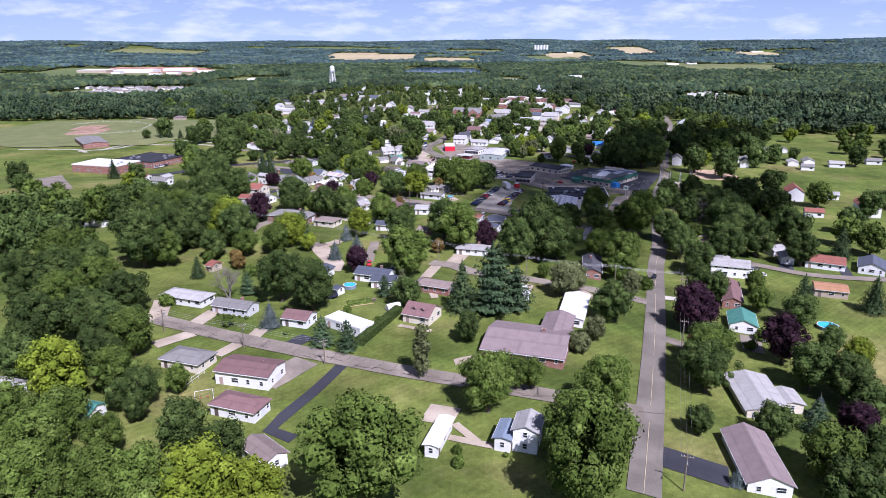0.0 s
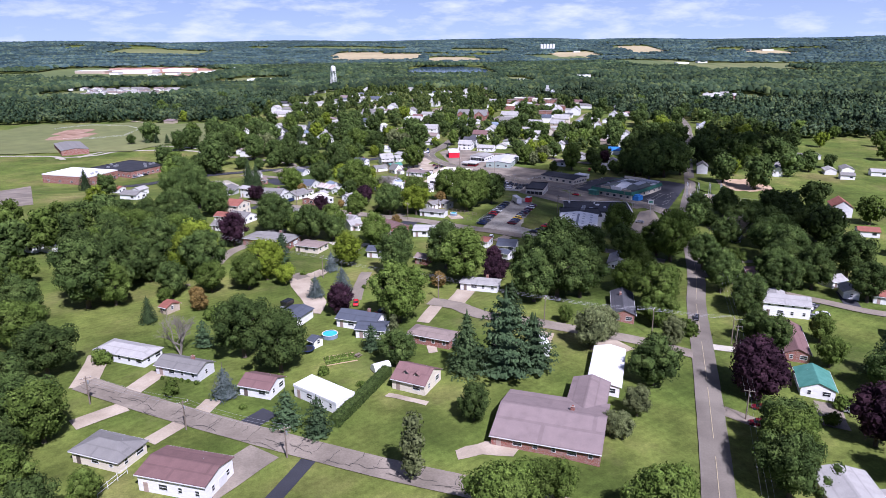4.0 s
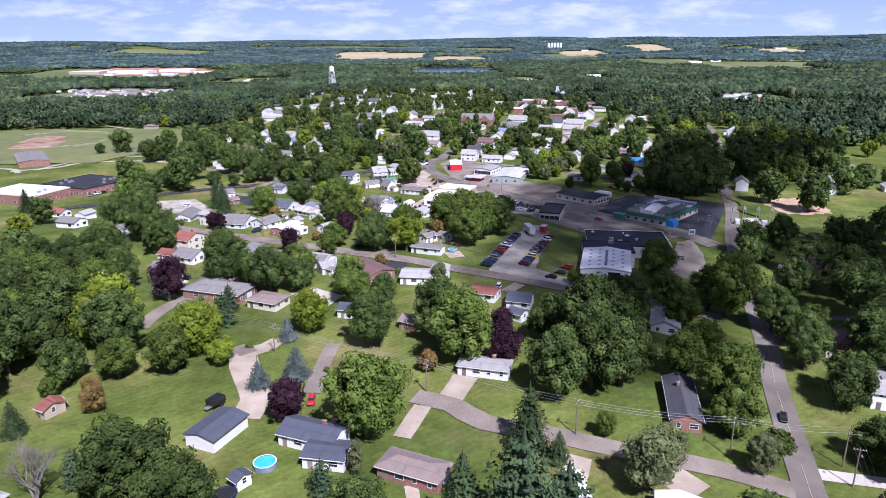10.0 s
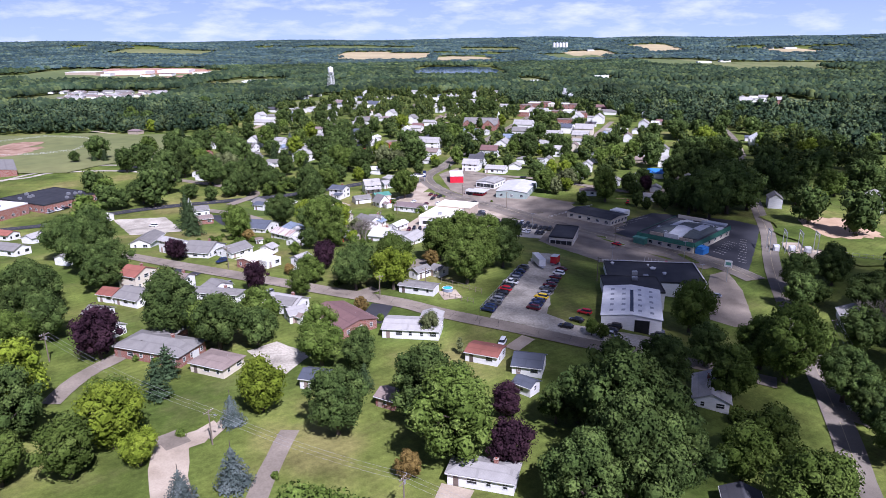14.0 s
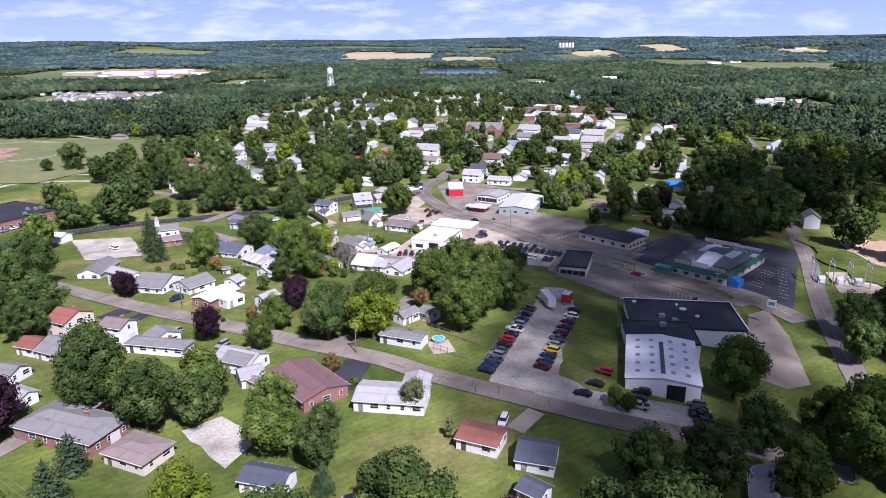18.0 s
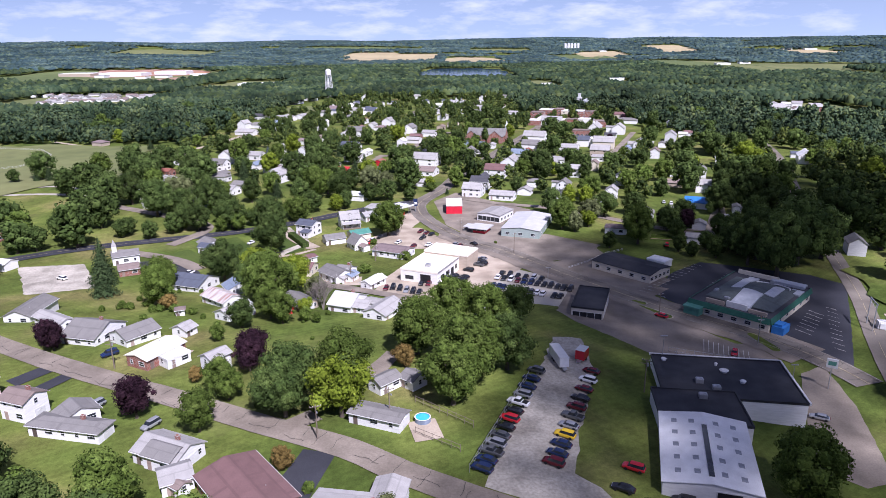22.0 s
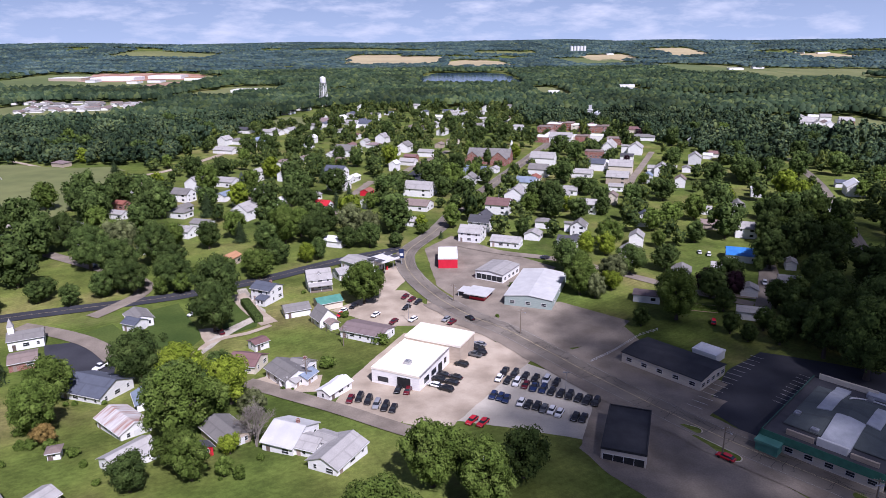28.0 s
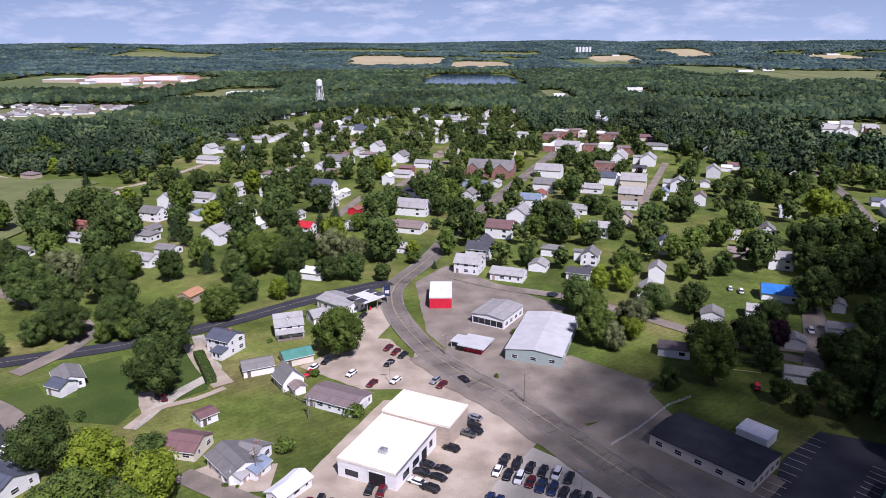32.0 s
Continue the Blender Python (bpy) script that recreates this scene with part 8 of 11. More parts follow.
car(80.7, 421.1, -44, 'sedan', 'red')
car(100.3, 361.8, -28, 'sedan', 'silver')
car(-74.9, 378.4, 49, 'suv', 'navy')
car(-68.7, 352.9, 69, 'sedan', 'maroon')
car(-65.2, 352.4, 61, 'suv', 'silver')
car(-49.4, 344.5, 64, 'suv', 'silver')
car(121.4, 242.5, -24, 'sedan', 'silver')
car(126.1, 244.7, -24, 'sedan', 'white')
car(99.1, 186.5, -112, 'suv', 'silver')
car(-135.0, 460.0, -23, 'suv', 'white')
car(-26.0, 236.9, 94, 'sedan', 'red')
car(21.9, 307.2, 72, 'suv', 'white')
car(-202.2, 490.1, 66, 'sedan', 'silver')
car(-200.3, 494.9, 66, 'sedan', 'white')
car(-198.9, 498.6, 66, 'sedan', 'black')
car(-140.0, 559.8, -33, 'suv', 'grey')
car(-76.1, 506.9, 66, 'sedan', 'white')
car(93.8, 395.4, 64, 'sedan', 'red')
box_trailer(41.1, 377.2, 100, 'white')
box_trailer(47.6, 380.4, 60, 'red')
street([(158.4, 579.9), (148.7, 550.5), (136.9, 523.6)], 5.0, 'old_asphalt')
drive([(136.9, 523.6), (126.4, 526.0), (114.0, 529.3)], 4.0, 'concrete')
drive([(250.5, 715.0), (243.5, 682.3), (230.4, 644.3)], 5.0, 'concrete')
drive([(-66.5, 527.4), (-57.6, 513.6), (-50.2, 504.1), (-46.4, 499.5)], 6.0, 'concrete')
lot([(-70.1, 494.4), (-63.4, 496.2), (-58.7, 487.5), (-63.2, 483.7)], 'concrete')
drive([(-45.6, 498.1), (-51.6, 491.4), (-58.2, 487.8), (-62.1, 483.7), (-63.7, 476.2)], 2.2, 'concrete')
lot([(-29.6, 458.1), (-23.2, 458.2), (-24.0, 449.4), (-31.4, 451.6)], 'concrete')
lot([(-95.7, 509.1), (-86.0, 518.1), (-67.8, 491.8), (-65.5, 486.7), (-67.2, 478.1), (-79.4, 479.3), (-94.1, 480.6), (-107.4, 491.2), (-101.1, 498.7), (-93.4, 491.4), (-85.2, 491.5)], 'deep_green')
lot([(-71.9, 520.8), (-66.5, 523.9), (-51.3, 502.3), (-50.2, 496.7), (-57.9, 490.0), (-63.0, 498.6)], 'deep_green')
car(-60.5, 491.2, -54, 'sedan', 'maroon')
car(-88.4, 465.8, 73, 'pickup', 'white')
car(128.8, 579.6, -104, 'sedan', 'white')
car(131.8, 576.4, -105, 'suv', 'white')
car(140.5, 538.9, 71, 'suv', 'white')
car(106.5, 500.4, -107, 'suv', 'red')

# small things in the yards
shed_dome(-15.0, 193.4)
trampoline(-35.5, 204.5)
trampoline(57.8, 572.1)
swing_set(-56.5, 140.4, 20)
picnic_table(-84.4, 255.1, 20)
picnic_table(-21.6, 201.0, 60)
pylon_sign(110.1, 376.5, 6, -30)
lamp_standard(1.8, 501.4, 7)
lamp_standard(100.5, 376.0, 7)
lamp_standard(147.8, 484.8, 9)
lamp_standard(69.2, 382.8, 9)
lamp_standard(103.3, 402.2, 8)
lamp_standard(48.3, 450.2, 7)
substation(151.5, 412.1, -15)
garden_bed(108.1, 514.2, -15, 9, 7)
garden_bed(-26.0, 199.8, 20, 8, 5)
house(-33.6, 207.8, -39, 2.3, 3.0, 2.2, 'gable', 'slate', 'white')
house(-82.1, 234.5, -42, 3.4, 3.5, 2.3, 'gable', 'rust', 'tan')
house(-82.4, 233.2, -29, 3.0, 4.0, 2.3, 'gable', 'rust', 'tan')
house(-79.5, 132.9, -17, 5.0, 5.0, 2.6, 'gable', 'green', 'white')
house(-103.8, 144.3, -19, 6.6, 4.1, 2.8, 'gable', 'lgrey', 'white')
house(24.3, 409.0, -46, 5.7, 4.9, 2.7, 'flat', 'white', 'white')
house(-61.5, 394.2, 67, 4.4, 5.0, 2.4, 'gable', 'lgrey', 'white')
house(-48.9, 464.2, -22, 3.6, 4.0, 2.3, 'gable', 'rust', 'tan')
house(-116.3, 626.2, -19, 10.5, 7.5, 2.8, 'gable', 'grey', 'white', far=True)
house(-140.2, 660.0, 71, 9.6, 7.5, 2.8, 'gable', 'grey', 'white', far=True)
house(-4.0, 629.7, -19, 8.0, 7.5, 2.8, 'gable', 'lgrey', 'white', far=True)
house(32.2, 629.4, 71, 10.5, 7.5, 5.0, 'gable', 'dark', 'white', far=True, steep=0.68)
house(56.0, 604.2, 71, 8.0, 7.5, 2.8, 'gable', 'lgrey', 'white', far=True)
house(160.4, 606.8, -19, 9.7, 7.5, 5.0, 'gable', 'lgrey', 'white', far=True, steep=0.68)
house(148.3, 623.1, -19, 8.5, 7.5, 2.8, 'gable', 'tan', 'tan', far=True)
yard_fence([(-27.3, 494.5), (-17.2, 487.3)], 1.6, BARK, 'dark weathered board fence behind a white building')
yard_fence([(5.7, 354.7), (18.4, 344.5)], 1.7, WOOD, 'dark wooden rail fence beside a lawn')
yard_fence([(6.4, 342.1), (15.6, 335.8)], 1.7, WOOD, 'dark wooden rail fence behind a house')
yard_fence([(59.2, 471.1), (67.4, 478.1), (78.6, 490.1), (85.9, 494.6)], 0.9, TRIM, 'low white guard rail beside the car park')
yard_fence([(17.2, 329.3), (32.4, 367.6)], 1.8, STEEL, 'grey wire fence along the gravel yard')
yard_fence([(-63.5, 143.6), (-60.4, 152.9)], 1.6, TRIM, 'white board fence beside a drive')
yard_fence([(74.1, 392.9), (101.8, 388.4)], 2.0, STEEL, 'grey wire fence round the car park')
yard_fence([(155.4, 409.4), (171.3, 402.5), (186.0, 394.8)], 2.5, STEEL, 'tall wire fence round the ball field')
yard_fence([(-349.1, 679.4), (-324.2, 683.4), (-302.0, 701.9), (-308.6, 753.3), (-332.7, 780.3), (-376.3, 791.0), (-399.8, 759.5)], 1.5, TRIM, 'low white fence round the ball field')
drive([(-283.8, 576.4), (-277.1, 602.9), (-259.2, 620.9), (-236.5, 633.1), (-200.2, 615.6)], 4, 'gravel')
drive([(-344.5, 658.3), (-301.1, 629.8), (-271.0, 612.9)], 5, 'gravel')
lot([(-383.0, 725.2), (-366.4, 746.9), (-349.8, 723.1), (-353.4, 693.5), (-365.5, 694.2)], 'dirt')
lot([(153.7, 425.1), (162.2, 424.7), (191.6, 404.7), (186.3, 397.8), (147.2, 403.5)], 'concrete')
lot([(-3.7, 206.9), (-1.4, 207.4), (-0.7, 203.0), (-3.1, 202.3)], 'concrete')
lot([(2.3, 158.7), (9.2, 161.9), (15.8, 159.5), (13.6, 156.2), (7.6, 157.0), (2.8, 155.4)], 'concrete')
lot([(-12.3, 182.1), (-3.0, 177.7), (-3.5, 176.1), (-13.3, 180.5)], 'concrete')
drive([(1.5, 128.0), (6.0, 120.9)], 2, 'concrete')
drive([(0.1, 122.8), (9.6, 119.1)], 2, 'concrete')
drive([(-0.2, 135.3), (-2.6, 128.2)], 7, 'concrete')
drive([(114.1, 394.5), (104.3, 409.3), (82.5, 429.8), (61.5, 456.4), (36.9, 491.1), (24.7, 504.3), (13.1, 521.6)], 16, 'old_asphalt')

# trees

# 
tree('maple', 9.1, 132.9, 6.7)
tree('maple', 17.0, 143.0, 4.0)
tree('maple', 24.7, 114.5, 8.1)
tree('maple', -113.1, 291.0, 7.9)
tree('maple', -102.0, 297.1, 7.6)
tree('maple', -74.6, 249.4, 5.7)
tree('maple', -166.1, 460.4, 7.8)
tree('maple', -128.8, 284.8, 6.8)
tree('maple', -121.9, 300.9, 7.2)
tree('maple', -165.6, 328.6, 5.6)
tree('maple', -140.4, 257.0, 5.6)
tree('maple', -182.9, 512.6, 7.6)
tree('maple', -79.1, 113.2, 7.5)
tree('maple', -73.1, 98.9, 7.2)
tree('maple', -61.9, 99.3, 7.2)
tree('maple', -52.9, 98.3, 7.2)
tree('maple', -91.8, 125.1, 5.9)
tree('maple', -80.0, 124.7, 5.9)
tree('maple', -69.3, 118.4, 4.5)
tree('maple', -15.7, 101.5, 11.0)
tree('maple', 24.2, 101.0, 9.9)
tree('maple', 36.2, 134.6, 7.0)
tree('maple', 20.3, 143.0, 4.0)
tree('maple', 77.1, 115.7, 6.3)
tree('maple', -63.1, 251.8, 6.3)
tree('maple', -86.1, 240.3, 2.6)
tree('maple', -11.9, 223.0, 9.2)
tree('maple', 8.7, 256.4, 9.7)
tree('maple', 69.5, 241.0, 8.6)
tree('maple', 66.0, 229.5, 5.5)
tree('maple', 64.1, 256.0, 5.9)
tree('maple', 94.9, 301.1, 10.1)
tree('maple', 116.4, 291.1, 4.5)
tree('maple', 77.9, 170.6, 4.8)
tree('maple', 113.7, 224.3, 4.2)
tree('maple', 107.8, 208.7, 4.2)
tree('maple', -63.0, 269.0, 5.7)
tree('maple', -23.9, 295.9, 6.1)
tree('maple', -10.7, 355.6, 7.8)
tree('maple', -38.6, 342.9, 4.4)
tree('maple', 70.9, 260.9, 6.2)
tree('maple', 75.9, 289.4, 6.4)
tree('maple', -57.2, 310.5, 6.4)
tree('maple', -43.7, 315.4, 6.3)
tree('maple', -26.2, 306.3, 5.2)
tree('maple', -36.5, 355.9, 4.1)
tree('maple', -82.9, 425.9, 6.7)
tree('maple', 5.0, 379.2, 8.4)
tree('maple', 17.8, 363.2, 8.8)
tree('maple', 79.9, 329.3, 7.9)
tree('maple', 47.9, 318.2, 2.4)
tree('maple', -89.6, 444.4, 6.2)
tree('maple', -41.3, 409.2, 5.1)
tree('maple', -39.1, 358.5, 4.4)
tree('maple', -15.7, 518.5, 8.2, low=False)
tree('maple', -50.1, 388.4, 2.3)
tree('maple', 14.0, 402.7, 7.5)
tree('maple', 15.2, 375.0, 6.5)
tree('maple', 14.1, 353.8, 7.1)
tree('maple', 24.3, 397.0, 6.7)
tree('maple', 65.6, 528.1, 6.9, low=False)
tree('maple', -75.5, 541.7, 5.5, low=False)
tree('maple', -62.8, 544.7, 6.0, low=False)
tree('maple', 91.3, 308.1, 7.8)
tree('maple', 50.5, 316.1, 2.1)
tree('maple', -46.3, 423.9, 9.0)
tree('maple', 68.1, 155.6, 7.0)
tree('maple', -192.7, 320.4, 7.7)
tree('maple', -168.9, 296.3, 8.3)
tree('maple', -152.2, 295.7, 8.3)
tree('maple', -146.9, 309.2, 7.4)
tree('maple', -132.0, 308.6, 7.4)
tree('maple', -110.2, 267.0, 8.5)
tree('maple', -101.2, 239.1, 6.7)
tree('maple', -130.4, 221.5, 8.8)
tree('maple', -110.2, 205.6, 7.4)
tree('maple', -113.3, 188.7, 7.5)
tree('maple', -82.1, 163.7, 6.6)
tree('maple', -79.0, 145.1, 5.8)
tree('maple', -63.5, 143.6, 3.4)
tree('maple', 94.8, 503.8, 8.3, low=False)
tree('maple', -11.3, 378.2, 2.4)
tree('maple', -29.9, 405.9, 2.0)
tree('maple', -26.3, 404.8, 1.7)
tree('maple', 37.0, 224.1, 2.7)
tree('oak', -50.6, 431.5, 7.6)
tree('maple', -42.5, 433.6, 5.6)
tree('shrub', 1.7, 117.3, 1.5)
tree('shrub', 11.3, 115.7, 0.8)
tree('shrub', 1.7, 112.8, 1.8)
tree('shrub', 98.5, 186.5, 3.1)
tree('shrub', 115.6, 200.4, 2.6)
tree('shrub', 91.6, 179.1, 2.3)
tree('shrub', -67.3, 226.5, 3.0)
tree('shrub', -86.8, 198.9, 2.8)
tree('shrub', -62.8, 182.5, 2.5)
tree('shrub', -28.9, 191.5, 1.7)
tree('shrub', -68.0, 190.1, 0.7)
tree('shrub', -66.3, 189.9, 0.7)
tree('shrub', -64.6, 189.4, 0.7)
tree('shrub', -63.0, 188.9, 0.7)
tree('shrub', -61.2, 188.4, 0.7)
tree('shrub', -58.8, 187.4, 0.8)
tree('shrub', -44.7, 175.8, 0.9)
tree('shrub', -18.9, 185.3, 1.2)
tree('shrub', -25.3, 184.5, 1.1)
tree('shrub', 74.3, 225.9, 3.9)
tree('shrub', 72.8, 277.4, 3.0)
tree('shrub', -83.4, 431.0, 2.3)
tree('shrub', -71.8, 299.5, 1.2)
tree('shrub', -65.6, 297.2, 1.7)
tree('shrub', -27.1, 354.4, 2.0)
tree('shrub', -11.8, 323.5, 1.7)
tree('shrub', -74.3, 417.4, 2.1)
tree('shrub', -89.8, 420.6, 1.8)
tree('shrub', -94.9, 425.3, 1.5)
tree('shrub', -67.1, 414.0, 1.6)
tree('shrub', -97.7, 418.2, 1.4)
tree('shrub', -80.9, 417.1, 1.8)
tree('shrub', -20.0, 467.2, 3.0)
tree('shrub', 32.8, 505.6, 0.9, low=False)
tree('shrub', -76.8, 444.8, 1.1)
tree('shrub', -82.7, 442.0, 1.1)
tree('shrub', -84.8, 441.4, 1.1)
tree('shrub', -66.7, 229.1, 1.6)
tree('shrub', -63.5, 228.1, 1.6)
tree('shrub', -47.8, 265.4, 1.3)
tree('shrub', -24.9, 251.2, 1.0)
tree('shrub', -5.5, 483.6, 2.9, low=False)
tree('shrub', 41, 535.5, 2.0, low=False)
tree('shrub', -21, 505.5, 1.8, low=False)
tree('shrub', -28.8, 352.5, 1.4)
tree('shrub', -78.8, 417.7, 1.8)
tree('shrub', -15.5, 361.9, 1.5)
tree('shrub', -24.5, 389.5, 0.8)
tree('shrub', -30.4, 404.4, 0.7)
tree('shrub', -29.8, 452.7, 0.8)
tree('shrub', -27.1, 452.4, 0.6)
tree('shrub', -75.0, 442.6, 1.0)
tree('shrub', -40.9, 528.9, 1.1, low=False)
tree('oak', 149.0, 378.3, 7.0)
tree('oak', 123.1, 350.0, 5.7)
tree('oak', 176.0, 366.8, 7.2)
tree('oak', 136.3, 300.2, 10.2)
tree('oak', 134.3, 284.4, 8.7)
tree('oak', 119.7, 259.2, 7.4)
tree('oak', 101.8, 267.7, 7.2)
tree('oak', 106.5, 286.8, 4.9)
tree('oak', 229.9, 470.1, 8.1)
tree('oak', 190.7, 432.8, 9.7)
tree('oak', 179.9, 453.5, 8.7)
tree('oak', 194.4, 516, 10.1)
tree('oak', 150.1, 475.2, 13.7, low=False)
tree('oak', 135.5, 460.8, 11.9)
tree('oak', 163.1, 482.6, 11.0)
tree('oak', 239.9, 513.5, 10.0)
tree('oak', 198.2, 383.2, 7.6)
tree('oak', 101.0, 246.1, 6.0)
tree('oak', 142.8, 342.7, 8.4)
tree('oak', 131.5, 355.4, 4.2)
tree('oak', 136.3, 481.5, 9.9, low=False)
tree('oak', -117.0, 279.7, 8.3)
tree('oak', -111.2, 258.6, 6.7)
tree('oak', -98.7, 260.1, 6.0)
tree('oak', -86.1, 246.6, 5.6)
tree('oak', -145.8, 329.8, 7.8)
tree('oak', -156.3, 329.4, 6.2)
tree('oak', -117.0, 366.0, 8.9)
tree('oak', -103.7, 348.5, 6.7)
tree('oak', -124.9, 324.7, 7.1)
tree('oak', -120.8, 337.8, 7.5)
tree('oak', -181.9, 286.2, 8.6)
tree('oak', -177.8, 300.8, 7.7)
tree('oak', -160.4, 288.7, 7.4)
tree('oak', -118.1, 255.1, 8.8)
tree('oak', -104.2, 253.0, 9.2)
tree('oak', -99.4, 271.7, 8.9)
tree('oak', -80.5, 261.7, 7.9)
tree('oak', -126.9, 294.0, 7.6)
tree('oak', -167.5, 257.2, 7.8)
tree('oak', -162.3, 263.3, 7.3)
tree('oak', -151.1, 259.1, 7.2)
tree('oak', -118.6, 313.5, 7.0)
tree('oak', -102.4, 312.9, 7.0)
tree('oak', -143.1, 296.8, 7.1)
tree('oak', -159.5, 304.6, 6.8)
tree('oak', -151.5, 502.3, 9.2)
tree('oak', -129.1, 393.4, 9.1)
tree('oak', -106.2, 359.1, 7.6)
tree('oak', -111.2, 325.6, 8.1)
tree('oak', -138.8, 556, 9.0, low=False)
tree('oak', -96.4, 191.7, 7.7)
tree('oak', -98.4, 173.5, 8.5)
tree('oak', -107.4, 164.9, 8.9)
tree('oak', -87.7, 166.2, 7.5)
tree('oak', -133.0, 204.4, 8.1)
tree('oak', -123.2, 206.4, 9.1)
tree('oak', -155.0, 235.9, 8.2)
tree('oak', -120.4, 222.7, 7.8)
tree('oak', -87.0, 152.0, 6.9)
tree('oak', -104.4, 151.1, 6.2)
tree('oak', -69.0, 137.7, 4.6)
tree('oak', -73.0, 135.8, 3.8)
tree('oak', -54.1, 120.3, 5.5)
tree('oak', -43.9, 114.0, 4.9)
tree('oak', 65.7, 149.3, 6.7)
tree('oak', 71.7, 165.6, 6.2)
tree('oak', 55.6, 128.4, 3.5)
tree('oak', 73.3, 129.6, 4.8)
tree('oak', 96.0, 155.4, 6.6)
tree('oak', 101.4, 149.8, 7.1)
tree('oak', 102.4, 140.6, 5.4)
tree('oak', 75.9, 104.6, 6.3)
tree('oak', 90.3, 119.2, 5.3)
tree('oak', 95.9, 216.7, 5.9)
tree('oak', -108.7, 237.0, 10.6)
tree('oak', -51.0, 201.5, 8.2)
tree('oak', -39.6, 193.0, 7.6)
tree('oak', -10.9, 196.1, 5.0)
tree('oak', 6.8, 169.9, 4.2)
tree('oak', 38.0, 244.5, 9.8)
tree('oak', 29.8, 239.6, 8.0)
tree('oak', 46.0, 247.3, 8.3)
tree('oak', 52.2, 190.0, 6.3)
tree('oak', 94.1, 224.1, 5.4)
tree('oak', 104.2, 251.4, 6.2)
tree('oak', -65.2, 257.3, 4.7)
tree('oak', -67.2, 312.7, 8.1)
tree('oak', -52.2, 305.2, 7.9)
tree('oak', -43.0, 308.2, 5.7)
tree('oak', -14.0, 291.8, 4.5)
tree('oak', -15.2, 265.8, 7.0)
tree('oak', -21.9, 348.7, 6.8)
tree('oak', -131.7, 318.6, 8.2)
tree('oak', -116.7, 330.5, 8.6)
tree('oak', 40.9, 257.6, 11.0)
tree('oak', 104.3, 291.4, 7.3)
tree('oak', 146.0, 372.1, 6.8)
tree('oak', 169.5, 371.3, 6.8)
tree('oak', 167.8, 357.4, 6.5)
tree('oak', -133.6, 383.2, 8.4)
tree('oak', -69.9, 319.5, 7.8)
tree('oak', -22.5, 356.9, 6.3)
tree('oak', -14.8, 303.4, 3.7)
tree('oak', 27.4, 371.1, 7.4)
tree('oak', 130.2, 365.8, 7.3)
tree('oak', -157.6, 534.9, 8.8)
tree('oak', -69.5, 515.6, 8.7, low=False)
tree('oak', -173.4, 493.9, 7.2)
tree('oak', 32.9, 407.3, 5.7)
tree('oak', -167.1, 497.5, 5.9)
tree('oak', 130.4, 474.5, 8.8, low=False)
tree('oak', 148.6, 487.4, 8.8, low=False)
tree('oak', 192.3, 528.3, 9.5)
tree('oak', -107.5, 528.9, 7.1, low=False)
tree('oak', -63.1, 493.1, 8.3, low=False)
tree('oak', 59.3, 289.8, 6.9)
tree('oak', 45.1, 275.7, 6.0)
tree('oak', 35.1, 271.0, 5.9)
tree('oak', 75.6, 306.5, 6.0)
tree('oak', 30.2, 270.0, 4.3)
tree('oak', 47.4, 270.2, 5.7)
tree('oak', 2.7, 270.9, 9.0)
tree('oak', 104.9, 281.3, 4.6)
tree('oak', 127.5, 275.8, 7.9)
tree('oak', 135.3, 268.7, 7.7)
tree('oak', 153.6, 278.1, 9.1)
tree('oak', 147.6, 255.5, 7.4)
tree('oak', 166.3, 314.7, 9.0)
tree('oak', 158.3, 330.0, 8.1)
tree('oak', 149.5, 346.8, 7.1)
tree('oak', 123.6, 317.3, 6.5)
tree('oak', 113.8, 194.4, 6.1)
tree('oak', 114.5, 177.4, 4.4)
tree('oak', 142.5, 318.7, 9.4)
tree('oak', 122.2, 271.4, 6.9)
tree('oak', 169.2, 327.6, 8.7)
tree('oak', -68.3, 131.6, 3.2)
tree('oak', -146.7, 255.8, 6.1)
tree('oak', 46.9, 288.7, 6.1)
tree('oak', 113.6, 524, 6.2, low=False)
tree('oak', 131, 494.8, 5.4, low=False)
tree('oak', 131.6, 488, 6.2, low=False)
tree('oak', 109, 492.1, 3.8, low=False)
tree('oak', 171.6, 549.6, 7.1)
tree('oak', 142.7, 517.9, 5.3, low=False)
tree('oak', 121.1, 494.8, 3.8, low=False)
tree('oak', 81.2, 498.1, 3.6, low=False)
tree('oak', 113.9, 511.4, 4.5, low=False)
tree('oak', 121.5, 483.8, 4.5, low=False)
tree('oak', 112.4, 486, 3.3, low=False)
tree('oak', -24.2, 363.7, 4.3)
tree('oak', -41.3, 201.0, 4.8)
tree('oak', -71.5, 457.1, 8.2)
tree('oak', -50.7, 462.0, 4.1)
tree('lime', -85.6, 266.7, 7.8)
tree('lime', -90.3, 141.6, 7.5)
tree('lime', -43.0, 97.4, 7.6)
tree('lime', -34.3, 97.8, 6.2)
tree('lime', 114.0, 164.8, 5.4)
tree('lime', -85.7, 273.5, 8.4)
tree('lime', -59.2, 261.2, 7.4)
tree('lime', -51.7, 255.6, 3.8)
tree('lime', -33.1, 274.7, 6.2)
tree('lime', -9.7, 348.7, 6.9)
tree('lime', -57.5, 452.2, 7.1)
tree('lime', -41.1, 443.5, 6.5)
tree('spruce', -214.0, 447.4, 4.9)
tree('spruce', -107.3, 438.2, 5.6)
tree('spruce', 118.9, 202.7, 5.6)
tree('spruce', 146.7, 207.7, 5.3)
tree('spruce', 170.4, 266.5, 5.2)
tree('spruce', -85.3, 225.2, 3.0)
tree('spruce', 6.3, 191.8, 5.6)
